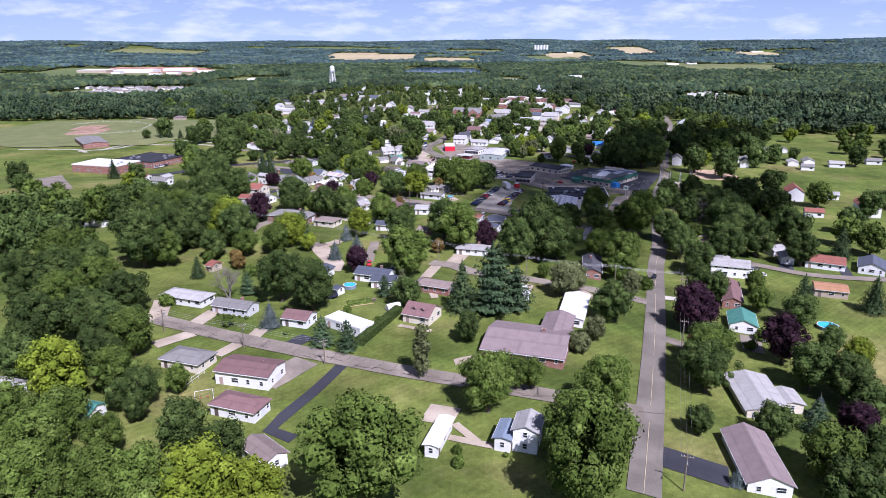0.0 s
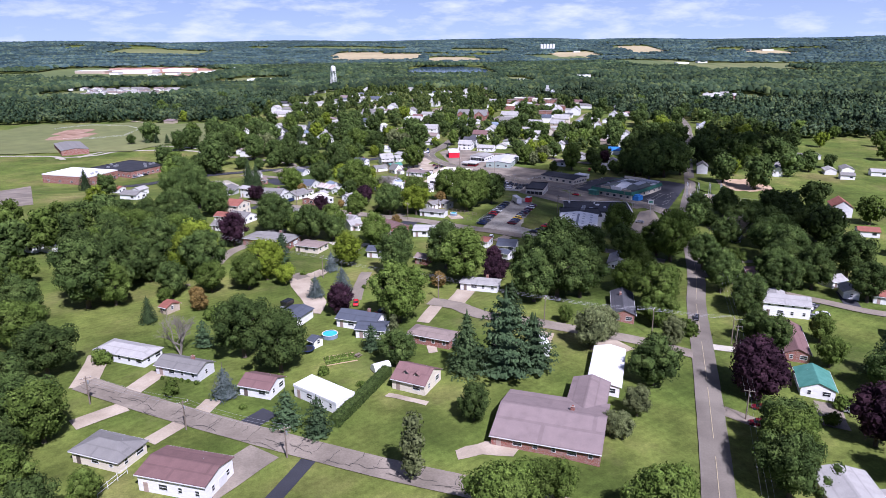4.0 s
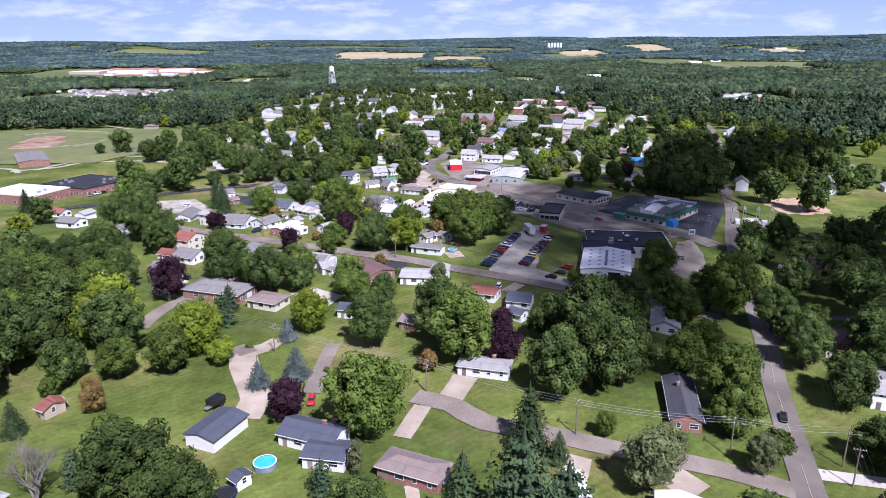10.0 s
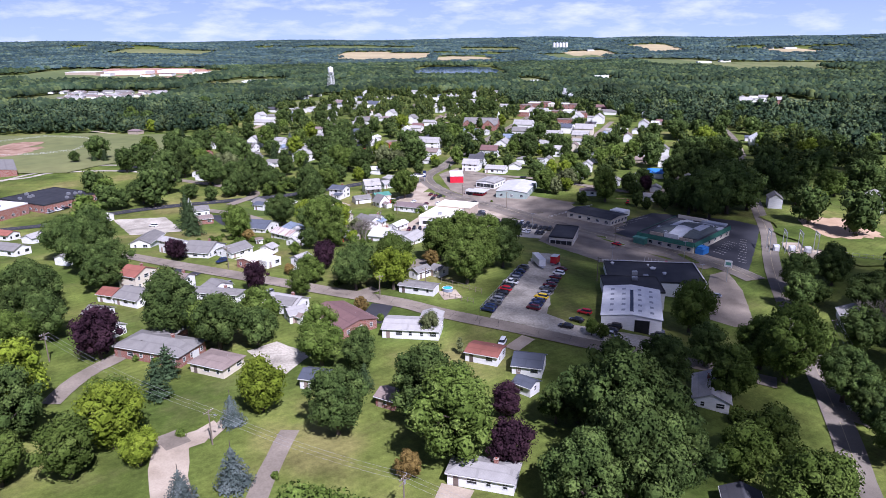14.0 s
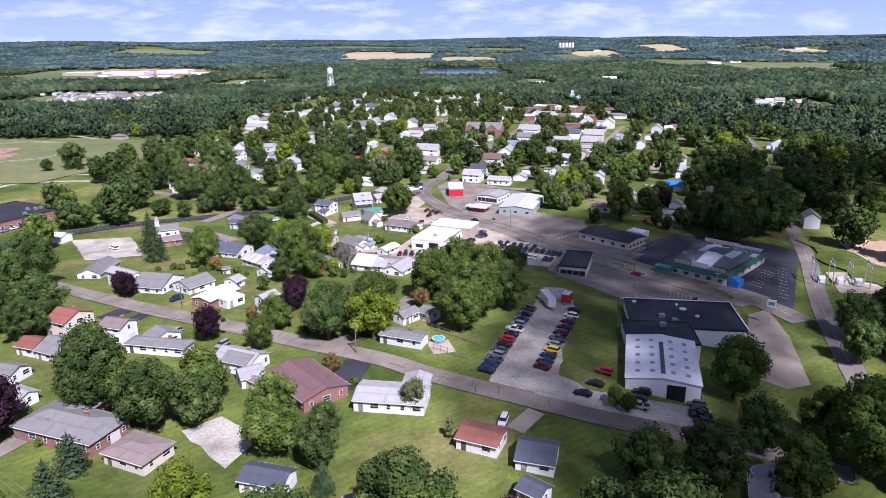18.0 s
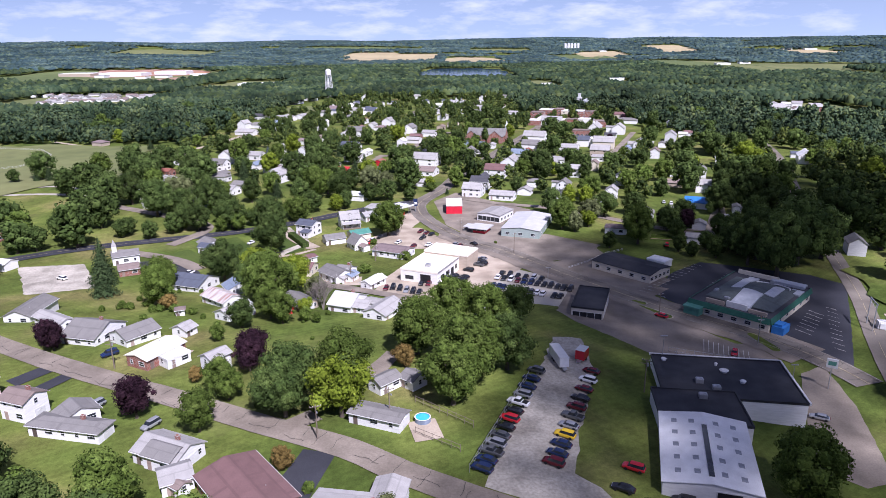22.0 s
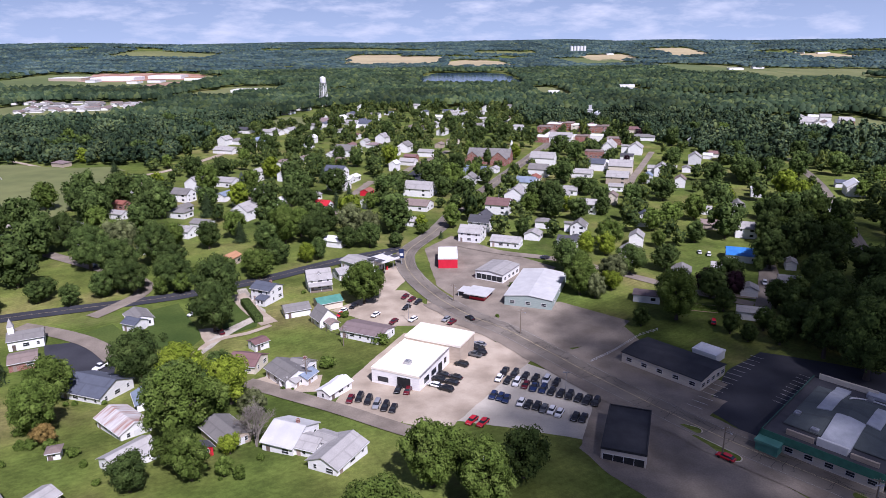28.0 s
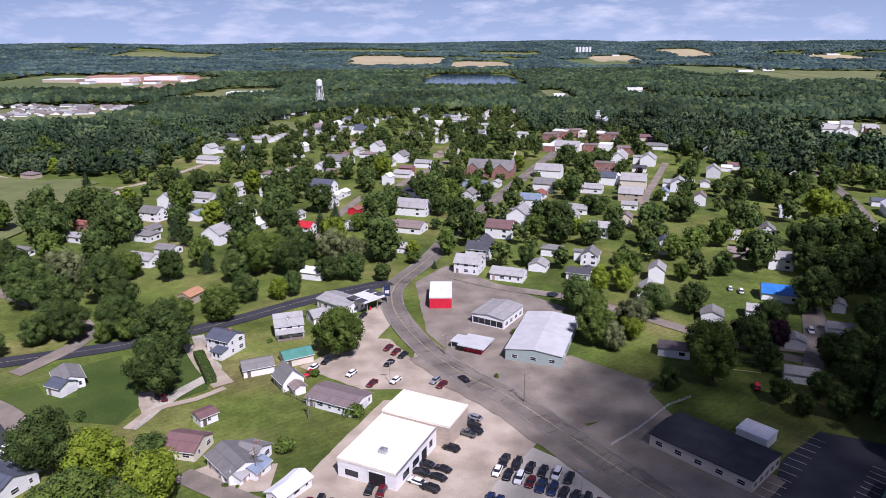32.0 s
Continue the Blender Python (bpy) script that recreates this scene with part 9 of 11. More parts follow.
tree('spruce', -116.8, 456.4, 6.0)
tree('spruce', -11.9, 284.5, 2.6)
tree('spruce', 20.3, 219.0, 5.0)
tree('spruce', 25.5, 214.3, 2.6)
tree('spruce', 6.7, 203.5, 3.6)
tree('column', -5.9, 149.5, 2.8)
tree('column', -12.8, 210.5, 1.6)
tree('column', 10.6, 301.5, 1.0)
tree('plum', 96.8, 171.0, 6.7)
tree('plum', 80.3, 193.3, 6.7)
tree('plum', 94.6, 133.1, 4.5)
tree('plum', -29.9, 229.5, 5.0)
tree('plum', -81.6, 301.0, 6.9)
tree('plum', 18.9, 254.1, 5.2)
tree('plum', 77.2, 188.3, 7.2)
tree('plum', -35.8, 369.7, 4.5)
tree('plum', -54.0, 348.1, 4.6)
tree('plum', -36.3, 374.3, 4.7)
tree('plum', -91.7, 381.9, 3.5)
tree('plum', -95.6, 386.0, 3.8)
tree('plum', 20.0, 272.3, 3.9)
tree('blue_spruce', 56.1, 110.7, 1.9)
tree('blue_spruce', 90.3, 141.3, 3.0)
tree('blue_spruce', -50.2, 181.3, 3.7)
tree('blue_spruce', -38.2, 269.3, 3.1)
tree('blue_spruce', -39.5, 244.1, 3.3)
tree('blue_spruce', -31.6, 248.6, 4.0)
tree('pine', -63.6, 208.0, 3.0)
tree('pine', -33.1, 168.3, 3.5)
tree('pine', -25.9, 164.7, 3.4)
tree('pine', -60.1, 290.5, 3.2)
tree('pine', 15.4, 190.2, 8.4)
tree('pine', 23.0, 193.0, 6.0)
tree('pine', -18.3, 204.9, 2.9)
tree('pine', -58.7, 280.7, 3.5)
tree('pine', 85.7, 134.8, 3.4)
tree('bare', -68.2, 203.3, 6.0)
tree('bare', 133.6, 327.2, 7.6)
tree('bare', -29.8, 423.7, 4.8)
tree('bare', -27.2, 419.4, 5.3)
tree('birch', 40.9, 207.0, 6.4)
tree('birch', 66.4, 217.0, 4.0)
tree('birch', 43.5, 174.1, 3.3)
tree('birch', 35.1, 164.7, 2.8)
tree('birch', 46.1, 213.8, 4.4)
tree('birch', 37.5, 164.4, 3.0)
tree('birch', 2.7, 312.6, 3.4)
tree('birch', -32.8, 435.9, 3.7)
tree('autumn', -0.1, 250.7, 2.7)
tree('autumn', -75.5, 238.6, 2.9)
tree('autumn', -18.0, 330.2, 2.3)
tree('autumn', -47.0, 364.2, 2.2)
tree('autumn', 2.2, 371.7, 2.8)
tree('autumn', -73.3, 234.0, 3.0)

# trees of the town
tree('oak', 15.2, 1001.2, 8.3, low=True)
tree('oak', 38.9, 927.7, 8.3, low=True)
tree('oak', 52.3, 1000.1, 8.3, low=True)
tree('oak', 62.8, 940.8, 8.3, low=True)
tree('oak', 106.2, 864.3, 8.3, low=True)
tree('oak', 113.2, 825.3, 8.3, low=True)
tree('oak', 90.7, 735, 8.3, low=True)
tree('oak', 71.6, 658.8, 9.0, low=True)
tree('oak', 95.6, 704.5, 5.9, low=True)
tree('oak', 100, 698.8, 5.9, low=True)
tree('oak', 101.3, 666.6, 6.2, low=True)
tree('oak', 182.6, 968.1, 3.1, low=True)
tree('oak', 140.8, 823.3, 4.9, low=True)
tree('oak', 18.6, 755.4, 8.3, low=True)
tree('oak', 37.4, 734.4, 6.1, low=True)
tree('oak', 22.9, 671.7, 8.4, low=True)
tree('oak', 213, 899.9, 8.3, low=True)
tree('oak', 242.9, 930.6, 8.3, low=True)
tree('oak', 183.8, 799.5, 7.0, low=True)
tree('oak', 187.5, 726.1, 8.3, low=True)
tree('oak', 236.9, 817.6, 8.3, low=True)
tree('oak', 231.4, 742.3, 7.6, low=True)
tree('oak', 267.8, 838.8, 5.9, low=True)
tree('oak', 286.2, 817.2, 8.3, low=True)
tree('oak', 319.3, 865.5, 8.3, low=True)
tree('oak', 285.8, 757.8, 8.3, low=True)
tree('oak', 327.6, 839.7, 8.3, low=True)
tree('oak', 213, 740.9, 8.3, low=True)
tree('oak', 142.3, 683.6, 7.2, low=True)
tree('oak', -166.7, 876.2, 8.3, low=True)
tree('oak', -145.1, 859.6, 8.3, low=True)
tree('oak', -121.5, 849, 8.3, low=True)
tree('oak', -85.1, 759.9, 8.3, low=True)
tree('oak', -82.6, 697.3, 9.0, low=True)
tree('oak', -59.5, 801.1, 6.3, low=True)
tree('oak', -77.1, 827.2, 5.8, low=True)
tree('oak', -23.3, 671.8, 9.0, low=True)
tree('oak', -42.7, 769.4, 6.7, low=True)
tree('oak', -19.7, 696.3, 6.7, low=True)
tree('oak', 4.2, 758.4, 7.3, low=True)
tree('oak', 9.8, 696.1, 5.9, low=True)
tree('oak', -52.4, 963.8, 8.3, low=True)
tree('oak', -331.7, 846.2, 8.6, low=True)
tree('oak', -323.2, 859, 8.6, low=True)
tree('oak', -309.5, 871.8, 8.3, low=True)
tree('oak', -249.2, 843.6, 8.3, low=True)
tree('oak', -222.4, 871.3, 8.3, low=True)
tree('oak', -171.7, 759.2, 7.3, low=True)
tree('oak', -125.6, 662, 7.6, low=True)
tree('oak', -156.2, 662.1, 8.3, low=True)
tree('oak', -202.5, 662.7, 9.0, low=True)
tree('oak', -209, 683.7, 8.8, low=True)
tree('oak', -234.9, 967.3, 8.3, low=True)
tree('oak', -261.8, 1007.2, 8.3, low=True)
tree('oak', -311.1, 1052.7, 8.6, low=True)
tree('maple', 27.8, 843.8, 6.0, low=True)
tree('maple', 143.7, 733.3, 3.7, low=True)
tree('maple', 141.2, 650.8, 4.0, low=True)
tree('maple', 270.5, 937.4, 8.3, low=True)
tree('maple', -341.5, 901.3, 8.6, low=True)
tree('maple', -236.8, 859.8, 7.1, low=True)
tree('maple', -206.7, 797.7, 5.6, low=True)
tree('maple', -221.1, 661.9, 8.3, low=True)
tree('maple', -153.2, 819.3, 5.8, low=True)
tree('maple', -31.6, 663.7, 4.8, low=True)
tree('maple', 59, 650.2, 6.6, low=True)
tree('lime', 175.8, 673.5, 5.6, low=True)
tree('lime', 217.4, 691.4, 8.0, low=True)
tree('lime', 195.3, 651.3, 5.2, low=True)
tree('lime', 219.5, 673.9, 7.0, low=True)
tree('lime', 80.4, 657.2, 4.3, low=True)
tree('lime', 64.7, 831.3, 5.9, low=True)
tree('lime', -112.9, 753, 7.8, low=True)
tree('lime', -90.6, 734.4, 5.2, low=True)
tree('lime', -34.1, 797.5, 8.3, low=True)
tree('lime', -286.4, 822.9, 6.2, low=True)
tree('lime', -183.1, 725.1, 4.8, low=True)
tree('lime', 151.4, 898.6, 3.3, low=True)
tree('spruce', -48.5, 690.2, 3.6, low=True)
tree('spruce', -51, 661.2, 4.1, low=True)
tree('spruce', -23.4, 976.3, 4.2, low=True)
tree('spruce', -240.2, 781.1, 3.8, low=True)
tree('spruce', -183.2, 801.2, 3.6, low=True)
tree('spruce', -157.6, 761.6, 3.6, low=True)
tree('spruce', 259, 791.3, 3.7, low=True)
tree('blue_spruce', -126.7, 728.1, 4.8, low=True)
tree('plum', 196.8, 953.4, 3.6, low=True)
tree('plum', 151.8, 815.7, 2.9, low=True)
tree('oak', 64.1, 555.2, 6.5, low=False)
tree('oak', 97.2, 518.6, 6.1, low=False)
tree('oak', 165.7, 659.2, 8.2, low=True)
tree('oak', 216.3, 757.3, 8.3, low=True)
tree('oak', 166.7, 569.2, 8.9, low=True)
tree('oak', 157, 533.8, 6.6, low=False)
tree('oak', 133.8, 514.1, 4.9, low=False)
tree('oak', 145.1, 554.9, 3.5, low=False)
tree('oak', -139.9, 605.9, 8.4, low=True)
tree('oak', -22.8, 589.2, 6.3, low=False)
tree('oak', -74.4, 531.6, 5.7, low=False)
tree('oak', -100, 542.2, 5.6, low=False)
tree('oak', -180.4, 589, 8.1, low=True)
tree('oak', -177.3, 634.6, 9.0, low=True)
tree('oak', -32.9, 588.9, 5.1, low=False)
tree('oak', -55.7, 623.8, 6.4, low=True)
tree('oak', -88.4, 709.1, 9.0, low=True)
tree('oak', -10.3, 588.6, 4.0, low=False)
tree('oak', -125.4, 515.9, 4.3, low=False)
tree('lime', 78.7, 532.3, 4.1, low=False)
tree('lime', 0.1, 623.2, 3.5, low=True)
tree('lime', -47.8, 566.7, 4.0, low=False)
tree('maple', 112.7, 589.1, 4.0, low=False)
tree('maple', 15.4, 623.8, 5.7, low=True)
tree('maple', 15.8, 709, 9.0, low=True)
tree('maple', 68.6, 543.4, 5.5, low=False)
tree('maple', -116.4, 588.8, 6.3, low=False)
tree('maple', -91.6, 605.5, 6.6, low=True)
tree('maple', -144.5, 588.7, 6.4, low=True)
tree('maple', 193.5, 606.9, 8.9, low=True)
tree('maple', 192.8, 583.1, 8.2, low=True)
tree('maple', 174.1, 597.9, 6.4, low=True)
tree('spruce', 10.5, 604.5, 1.5, low=True)
tree('spruce', -74.1, 739.7, 4.3, low=True)
tree('oak', -170.3, 550.1, 9.0, low=True)
tree('oak', -171.5, 523.8, 4.8, low=True)
tree('oak', -139, 518.1, 4.7, low=False)
tree('oak', -113.3, 563.8, 9.0, low=False)
tree('oak', -92.3, 531.9, 7.9, low=False)
tree('oak', -207.7, 617.4, 9.0, low=True)
tree('oak', -11.9, 613.5, 9.0, low=True)
tree('oak', -212.7, 604.2, 8.4, low=True)
tree('oak', -257.6, 655.1, 9.0, low=True)
tree('oak', -165.1, 669.7, 9.0, low=True)
tree('oak', -147.1, 749.9, 8.2, low=True)
tree('oak', -88.5, 651.3, 9.0, low=True)
tree('oak', -80, 688.4, 9.0, low=True)
tree('oak', -59, 703.6, 9.0, low=True)
tree('oak', 1.9, 723.8, 8.3, low=True)
tree('oak', 90, 550.9, 7.1, low=False)
tree('oak', 147, 504.1, 8.6, low=False)
tree('oak', 177.6, 533.6, 8.6, low=True)
tree('oak', 150.3, 557.4, 8.8, low=False)
tree('oak', 212.8, 569.5, 9.0, low=True)
tree('oak', 175.7, 616.3, 8.4, low=True)
tree('maple', -141, 705.7, 8.9, low=True)
tree('maple', -162.5, 609.3, 7.1, low=True)
tree('maple', -113.5, 704.7, 8.0, low=True)
tree('maple', 30.3, 743.5, 6.3, low=True)
tree('maple', 89.5, 586.6, 6.6, low=False)
tree('maple', 117.4, 616.9, 6.4, low=True)
tree('maple', 145.5, 637.5, 6.7, low=True)
tree('lime', -38.2, 634.4, 7.5, low=True)
tree('lime', -108.8, 667.5, 7.3, low=True)
tree('lime', 76.2, 575.4, 5.1, low=False)
tree('oak', -194.2, 522, 7.8, low=True)
tree('oak', -161.7, 511, 7.6, low=True)
tree('oak', -139.1, 524.8, 4.0, low=False)
tree('oak', -120.1, 542.7, 8.6, low=False)
tree('oak', -171.2, 569.2, 9.0, low=True)
tree('oak', -184.6, 675.2, 9.0, low=True)
tree('oak', -144.4, 654.8, 4.9, low=True)
tree('oak', -71.1, 611.4, 9.0, low=True)
tree('oak', -48.8, 594.5, 8.4, low=False)
tree('oak', 124.7, 535.5, 6.3, low=False)
tree('oak', 149.3, 603.8, 9.0, low=True)
tree('oak', 210.9, 728.6, 8.3, low=True)
tree('oak', 257.1, 755, 8.3, low=True)
tree('oak', 194.3, 493.7, 7.6, low=True)
tree('oak', 247.7, 570.2, 8.5, low=True)
tree('oak', -173.7, 578.6, 8.6, low=False)
tree('oak', -165.3, 584.1, 8.6, low=False)
tree('oak', -185.8, 639.0, 8.6, low=True)
tree('oak', -185.6, 654.9, 8.5, low=True)
tree('oak', -149.2, 631.5, 8.0, low=True)
tree('oak', -145.5, 642.8, 8.3, low=True)
tree('birch', -132.9, 571.0, 8.6, low=False)
tree('oak', -101.1, 552.4, 6.9, low=False)
tree('oak', -114.8, 530.1, 6.1, low=False)
tree('oak', -118.0, 524.7, 5.0, low=False)
tree('maple', -95.7, 526.6, 3.5, low=False)
tree('maple', -88.3, 528.5, 4.0, low=False)
tree('maple', -83.9, 538.0, 4.7, low=False)
tree('spruce', -120.9, 646.6, 5.0, low=True)
tree('oak', -98.7, 587.0, 6.2, low=False)
tree('spruce', -87.3, 598.5, 4.1, low=False)
tree('maple', -68.7, 552.6, 4.4, low=False)
tree('maple', -62.7, 552.6, 4.4, low=False)
tree('maple', -64.6, 595.6, 8.6, low=False)
tree('oak', -59.9, 564.0, 5.4, low=False)
tree('maple', -59.8, 607.8, 6.6, low=False)
tree('oak', -43.6, 571.4, 4.7, low=False)
tree('oak', -71.6, 587.1, 5.9, low=False)
tree('oak', -79.8, 671.8, 7.5, low=True)
tree('oak', -47.3, 617.5, 6.4, low=False)
tree('birch', -35.1, 611.0, 7.0, low=False)
tree('birch', -26.5, 607.8, 6.2, low=False)
tree('oak', -15.2, 627.8, 8.6, low=True)
tree('oak', -66.1, 654.6, 7.2, low=True)
tree('spruce', -44.5, 654.5, 3.6, low=True)
tree('maple', 1.0, 611.0, 3.3, low=False)
tree('oak', 50.9, 607.9, 4.3, low=False)
tree('oak', 63.6, 666.9, 8.1, low=True)
tree('oak', 70.7, 642.4, 7.2, low=True)
tree('oak', 83.7, 638.6, 6.4, low=True)
tree('oak', 99.6, 650.1, 5.1, low=True)
tree('oak', 117.6, 662.4, 7.2, low=True)
tree('lime', 85.6, 576.9, 4.7, low=False)
tree('birch', 80.2, 539.1, 5.9, low=False)
tree('birch', 70.9, 524.3, 4.4, low=False)
tree('oak', 106.1, 555.7, 6.0, low=False)
tree('oak', 132.0, 596.0, 5.0, low=False)
tree('maple', 128.2, 624.3, 6.5, low=True)
tree('lime', 156.5, 631.3, 5.6, low=True)
tree('oak', 167.2, 675.3, 6.3, low=True)
tree('oak', 165.6, 596.1, 7.2, low=False)
tree('oak', 189.2, 627.7, 8.6, low=True)
tree('oak', 209.6, 642.2, 8.2, low=True)
tree('oak', 212.9, 620.9, 7.4, low=True)
tree('oak', 176.6, 585.1, 8.3, low=False)
tree('oak', 183.8, 574.8, 8.0, low=False)
tree('plum', 114.1, 530.0, 4.4, low=False)
tree('plum', 123.3, 526.5, 4.9, low=False)
tree('oak', 136.2, 505.8, 6.1, low=False)
tree('oak', 154.0, 512.0, 6.3, low=False)
tree('oak', 17.7, 658.5, 5.3, low=True)

for kind, x, y, r in (('shrub', -91.7, 430.9, 1.4), ('autumn', -76.5, 419.7, 2.6), ('shrub', -85.2, 424.3, 2.0), ('shrub', -62.0, 409.5, 1.3), ('shrub', -80.0, 409.0, 1.2), ('shrub', -93.0, 421.0, 1.6),
                      ('maple', -36.2, 404.1, 4.4), ('oak', -46.9, 399.6, 4.6), ('lime', -32.2, 415.8, 2.4), ('shrub', -24.5, 413.2, 1.3), ('shrub', -55.0, 402.0, 1.1)):
    tree(kind, x, y, r)
for x, y, r in ((-259.1, 650.8, 3.0), (-250.8, 651.5, 3.4), (-240.7, 650.0, 3.5), (-232.8, 651.0, 3.1)):
    tree('spruce', x, y, r)
tree('oak', -271.4, 646.6, 4.6)


# ---- distance ----
CLEAR = []


def patch(name, mat, x, y, rx, ry, rot, lift, label, category):
    """A field or water of rounded outline, draped on the land."""
    r = random.Random(int(x * 7 + y))
    n, rings = 36, 14
    vs, c, s_ = [], math.cos(radians(rot)), math.sin(radians(rot))
    edge = [r.uniform(0.88, 1.06) for _ in range(n)]
    for k in range(1, rings + 1):
        for i in range(n):
            a = 2 * math.pi * i / n
            q = (abs(math.cos(a)) ** 4 + abs(math.sin(a)) ** 4) ** -0.25
            u, v = rx * q * math.cos(a) * edge[i] * k / rings, ry * q * math.sin(a) * edge[i] * k / rings
            px, py = x + u * c - v * s_, y + u * s_ + v * c
            vs.append((px, py, ground_z(px, py) + lift + 0.013 * len(CLEAR)))
    fs = [tuple(range(n))] + [((k - 1) * n + i, k * n + i, k * n + (i + 1) % n, (k - 1) * n + (i + 1) % n) for k in range(1, rings) for i in range(n)]
    ob = new(name, Shape().add(vs, fs).mesh(name, mat))
    tagged(ob, label, category, kind="structure")
    CLEAR.append((x, y, rx, ry, c, s_))
    return ob


def open_land(x, y, grow=1.0):
    for cx, cy, rx, ry, c, s_ in CLEAR:
        u, v = (x - cx) * c + (y - cy) * s_, -(x - cx) * s_ + (y - cy) * c
        if abs(u) < rx * grow and abs(v) < ry * grow:
            return True
    return False
patch('lake', WATER, 43, 1994, 119, 288, 0, 0.35, 'still blue-grey lake among the woods', 'lake')
patch('pond', WATER, 344, 1572, 30, 113, 0, 0.35, 'small dark pond among the trees', 'pond')
patch('field', FIELD["wheat"], -241.939, 3170, 199, 408, 0, 0.35, 'pale ripe crop field beyond the lake', 'field')
patch('field', FIELD["wheat"], 86.1953, 2892, 119, 460, 0, 0.35, 'pale ripe crop field beyond the lake', 'field')
patch('field', FIELD["meadow"], -400, 1639, 76, 123, 0, 0.35, 'open light green meadow with yards', 'field')
patch('field', FIELD["meadow"], -183, 1108, 28, 53, 0, 0.35, 'light green meadow behind the houses', 'field')
patch('field', FIELD["crop"], 551.715, 2990, 157, 485, 0, 0.35, 'green crop field on the hills', 'field')
patch('field', FIELD["wheat"], 697.473, 3407, 113, 201, 0, 0.35, 'pale crop field on the hills', 'field')
patch('field', FIELD["meadow"], 1016, 3710, 87, 94, 0, 0.35, 'light meadow on the hills', 'field')
patch('field', FIELD["meadow"], 779.433, 2151, 81, 370, 0, 0.35, 'light meadow round a farm', 'field')
patch('field', FIELD["crop"], 901.984, 1947, 60, 292, 0, 0.35, 'green crop field', 'field')
patch('field', FIELD["wheat"], 1480.04, 3083, 111, 161, 0, 0.35, 'pale crop strip on the hills', 'field')
patch('field', FIELD["meadow"], 186, 1536, 31, 153, 0, 0.35, 'light green park by the road', 'field')
patch('field', FIELD["crop"], -924.052, 1923, 178, 228, 0, 0.35, 'dark green crop field by the works', 'field')
patch('field', FIELD["meadow"], -740.034, 1906, 176, 269, 0, 0.35, 'pale yard ground round the works', 'field')
patch('field', FIELD["crop"], -467, 3901, 348, 120, 0, 0.35, 'green crop on the far hills', 'field')
patch('field', FIELD["meadow"], -1330.6, 3496, 240, 224, 0, 0.35, 'light strip on the far hills', 'field')
patch('field', FIELD["meadow"], 249, 3779, 168, 115, 0, 0.35, 'light strip on the far hills', 'field')
patch('field', FIELD["crop"], 685.404, 2396, 100, 408, 0, 0.35, 'green crop field', 'field')
patch('field', FIELD['meadow'], -345, 702, 118, 108, 0, 0.30, 'light mown ball fields beside the school', 'field')
patch('infield', CLAY, -352, 700, 17, 26, 0, 0.33, 'red clay infield of the ball diamond', 'infield')
patch('field', FIELD['meadow'], 440, 1035, 70, 95, 0, 0.35, 'small light clearing round farm houses in the woods', 'field')
patch('field', FIELD['meadow'], -545, 1240, 125, 150, 0, 0.40, 'light lawns round the new houses', 'field')
patch('yard', CLAY, -390, 1650, 60, 22, 0, 0.38, 'bare tan earth yard beyond the meadow', 'yard')
patch('yard', CLAY, -621.419, 1806, 60, 104, 0, 0.38, 'bare tan earth yard beyond the meadow', 'yard')
patch('field', GRASS, 203, 433, 44, 44, 0, 0.30, 'mown green ball field inside a fence', 'field')
patch('infield', PAVE["dirt"], 190, 446, 14, 18, 0, 0.34, 'bare tan dirt infield of the ball field', 'infield')
patch('field', FIELD["meadow"], -227, 706, 23, 67, 0, 0.30, 'open light green school field', 'field')
patch('yard', EARTH, -800, 2080, 150, 150, 20, 0.36, 'bare red earth yard round the works', 'yard')
patch('field', FIELD["crop"], -1010, 1850, 190, 70, 0, 0.35, 'dark green crop field before the works', 'field')
patch('field', FIELD["wheat"], -370, 3420, 130, 260, 0, 0.35, 'pale ripe crop field on a rise', 'field')
patch('field', FIELD["wheat"], 1060, 3560, 95, 240, 0, 0.35, 'tan crop field on the hills', 'field')
patch('field', FIELD["meadow"], 1010, 2110, 160, 190, 0, 0.35, 'light green meadow with farm houses', 'field')
patch('field', FIELD["meadow"], -430, 1540, 60, 120, 0, 0.35, 'tan and green meadow near the town', 'field')
patch('infield', CLAY, -366, 732, 15, 22, 0, 0.35, 'red clay infield of the ball diamond', 'infield')
FAR_HOMES = []
FAR_HOMES.append((-598, 1293, -80, 19.5, 9.0, 2.8, 'grey'))
FAR_HOMES.append((-556, 1361, 10, 19.5, 9.0, 2.8, 'grey'))
FAR_HOMES.append((-624, 1343, -80, 17.2, 9.0, 2.8, 'tan'))
FAR_HOMES.append((-546, 1288, 10, 15.4, 9.0, 2.8, 'lgrey'))
FAR_HOMES.append((-480, 1313, 10, 18.0, 9.0, 2.8, 'lgrey'))
FAR_HOMES.append((-573, 1229, 10, 15.8, 9.0, 2.8, 'lgrey'))
FAR_HOMES.append((-500, 1335, -80, 18.3, 9.0, 2.8, 'grey'))
FAR_HOMES.append((-549, 1264, -80, 19.8, 9.0, 2.8, 'lgrey'))
FAR_HOMES.append((-496, 1350, 10, 17.0, 9.0, 2.8, 'grey'))
FAR_HOMES.append((-464, 1322, -80, 16.5, 9.0, 2.8, 'grey'))
FAR_HOMES.append((-536, 1304, -80, 17.5, 9.0, 2.8, 'grey'))
FAR_HOMES.append((-493, 1266, -80, 19.9, 9.0, 2.8, 'tan'))
FAR_HOMES.append((-503, 1290, -80, 19.8, 9.0, 2.8, 'tan'))
FAR_HOMES.append((-525, 1283, 10, 17.8, 9.0, 2.8, 'tan'))
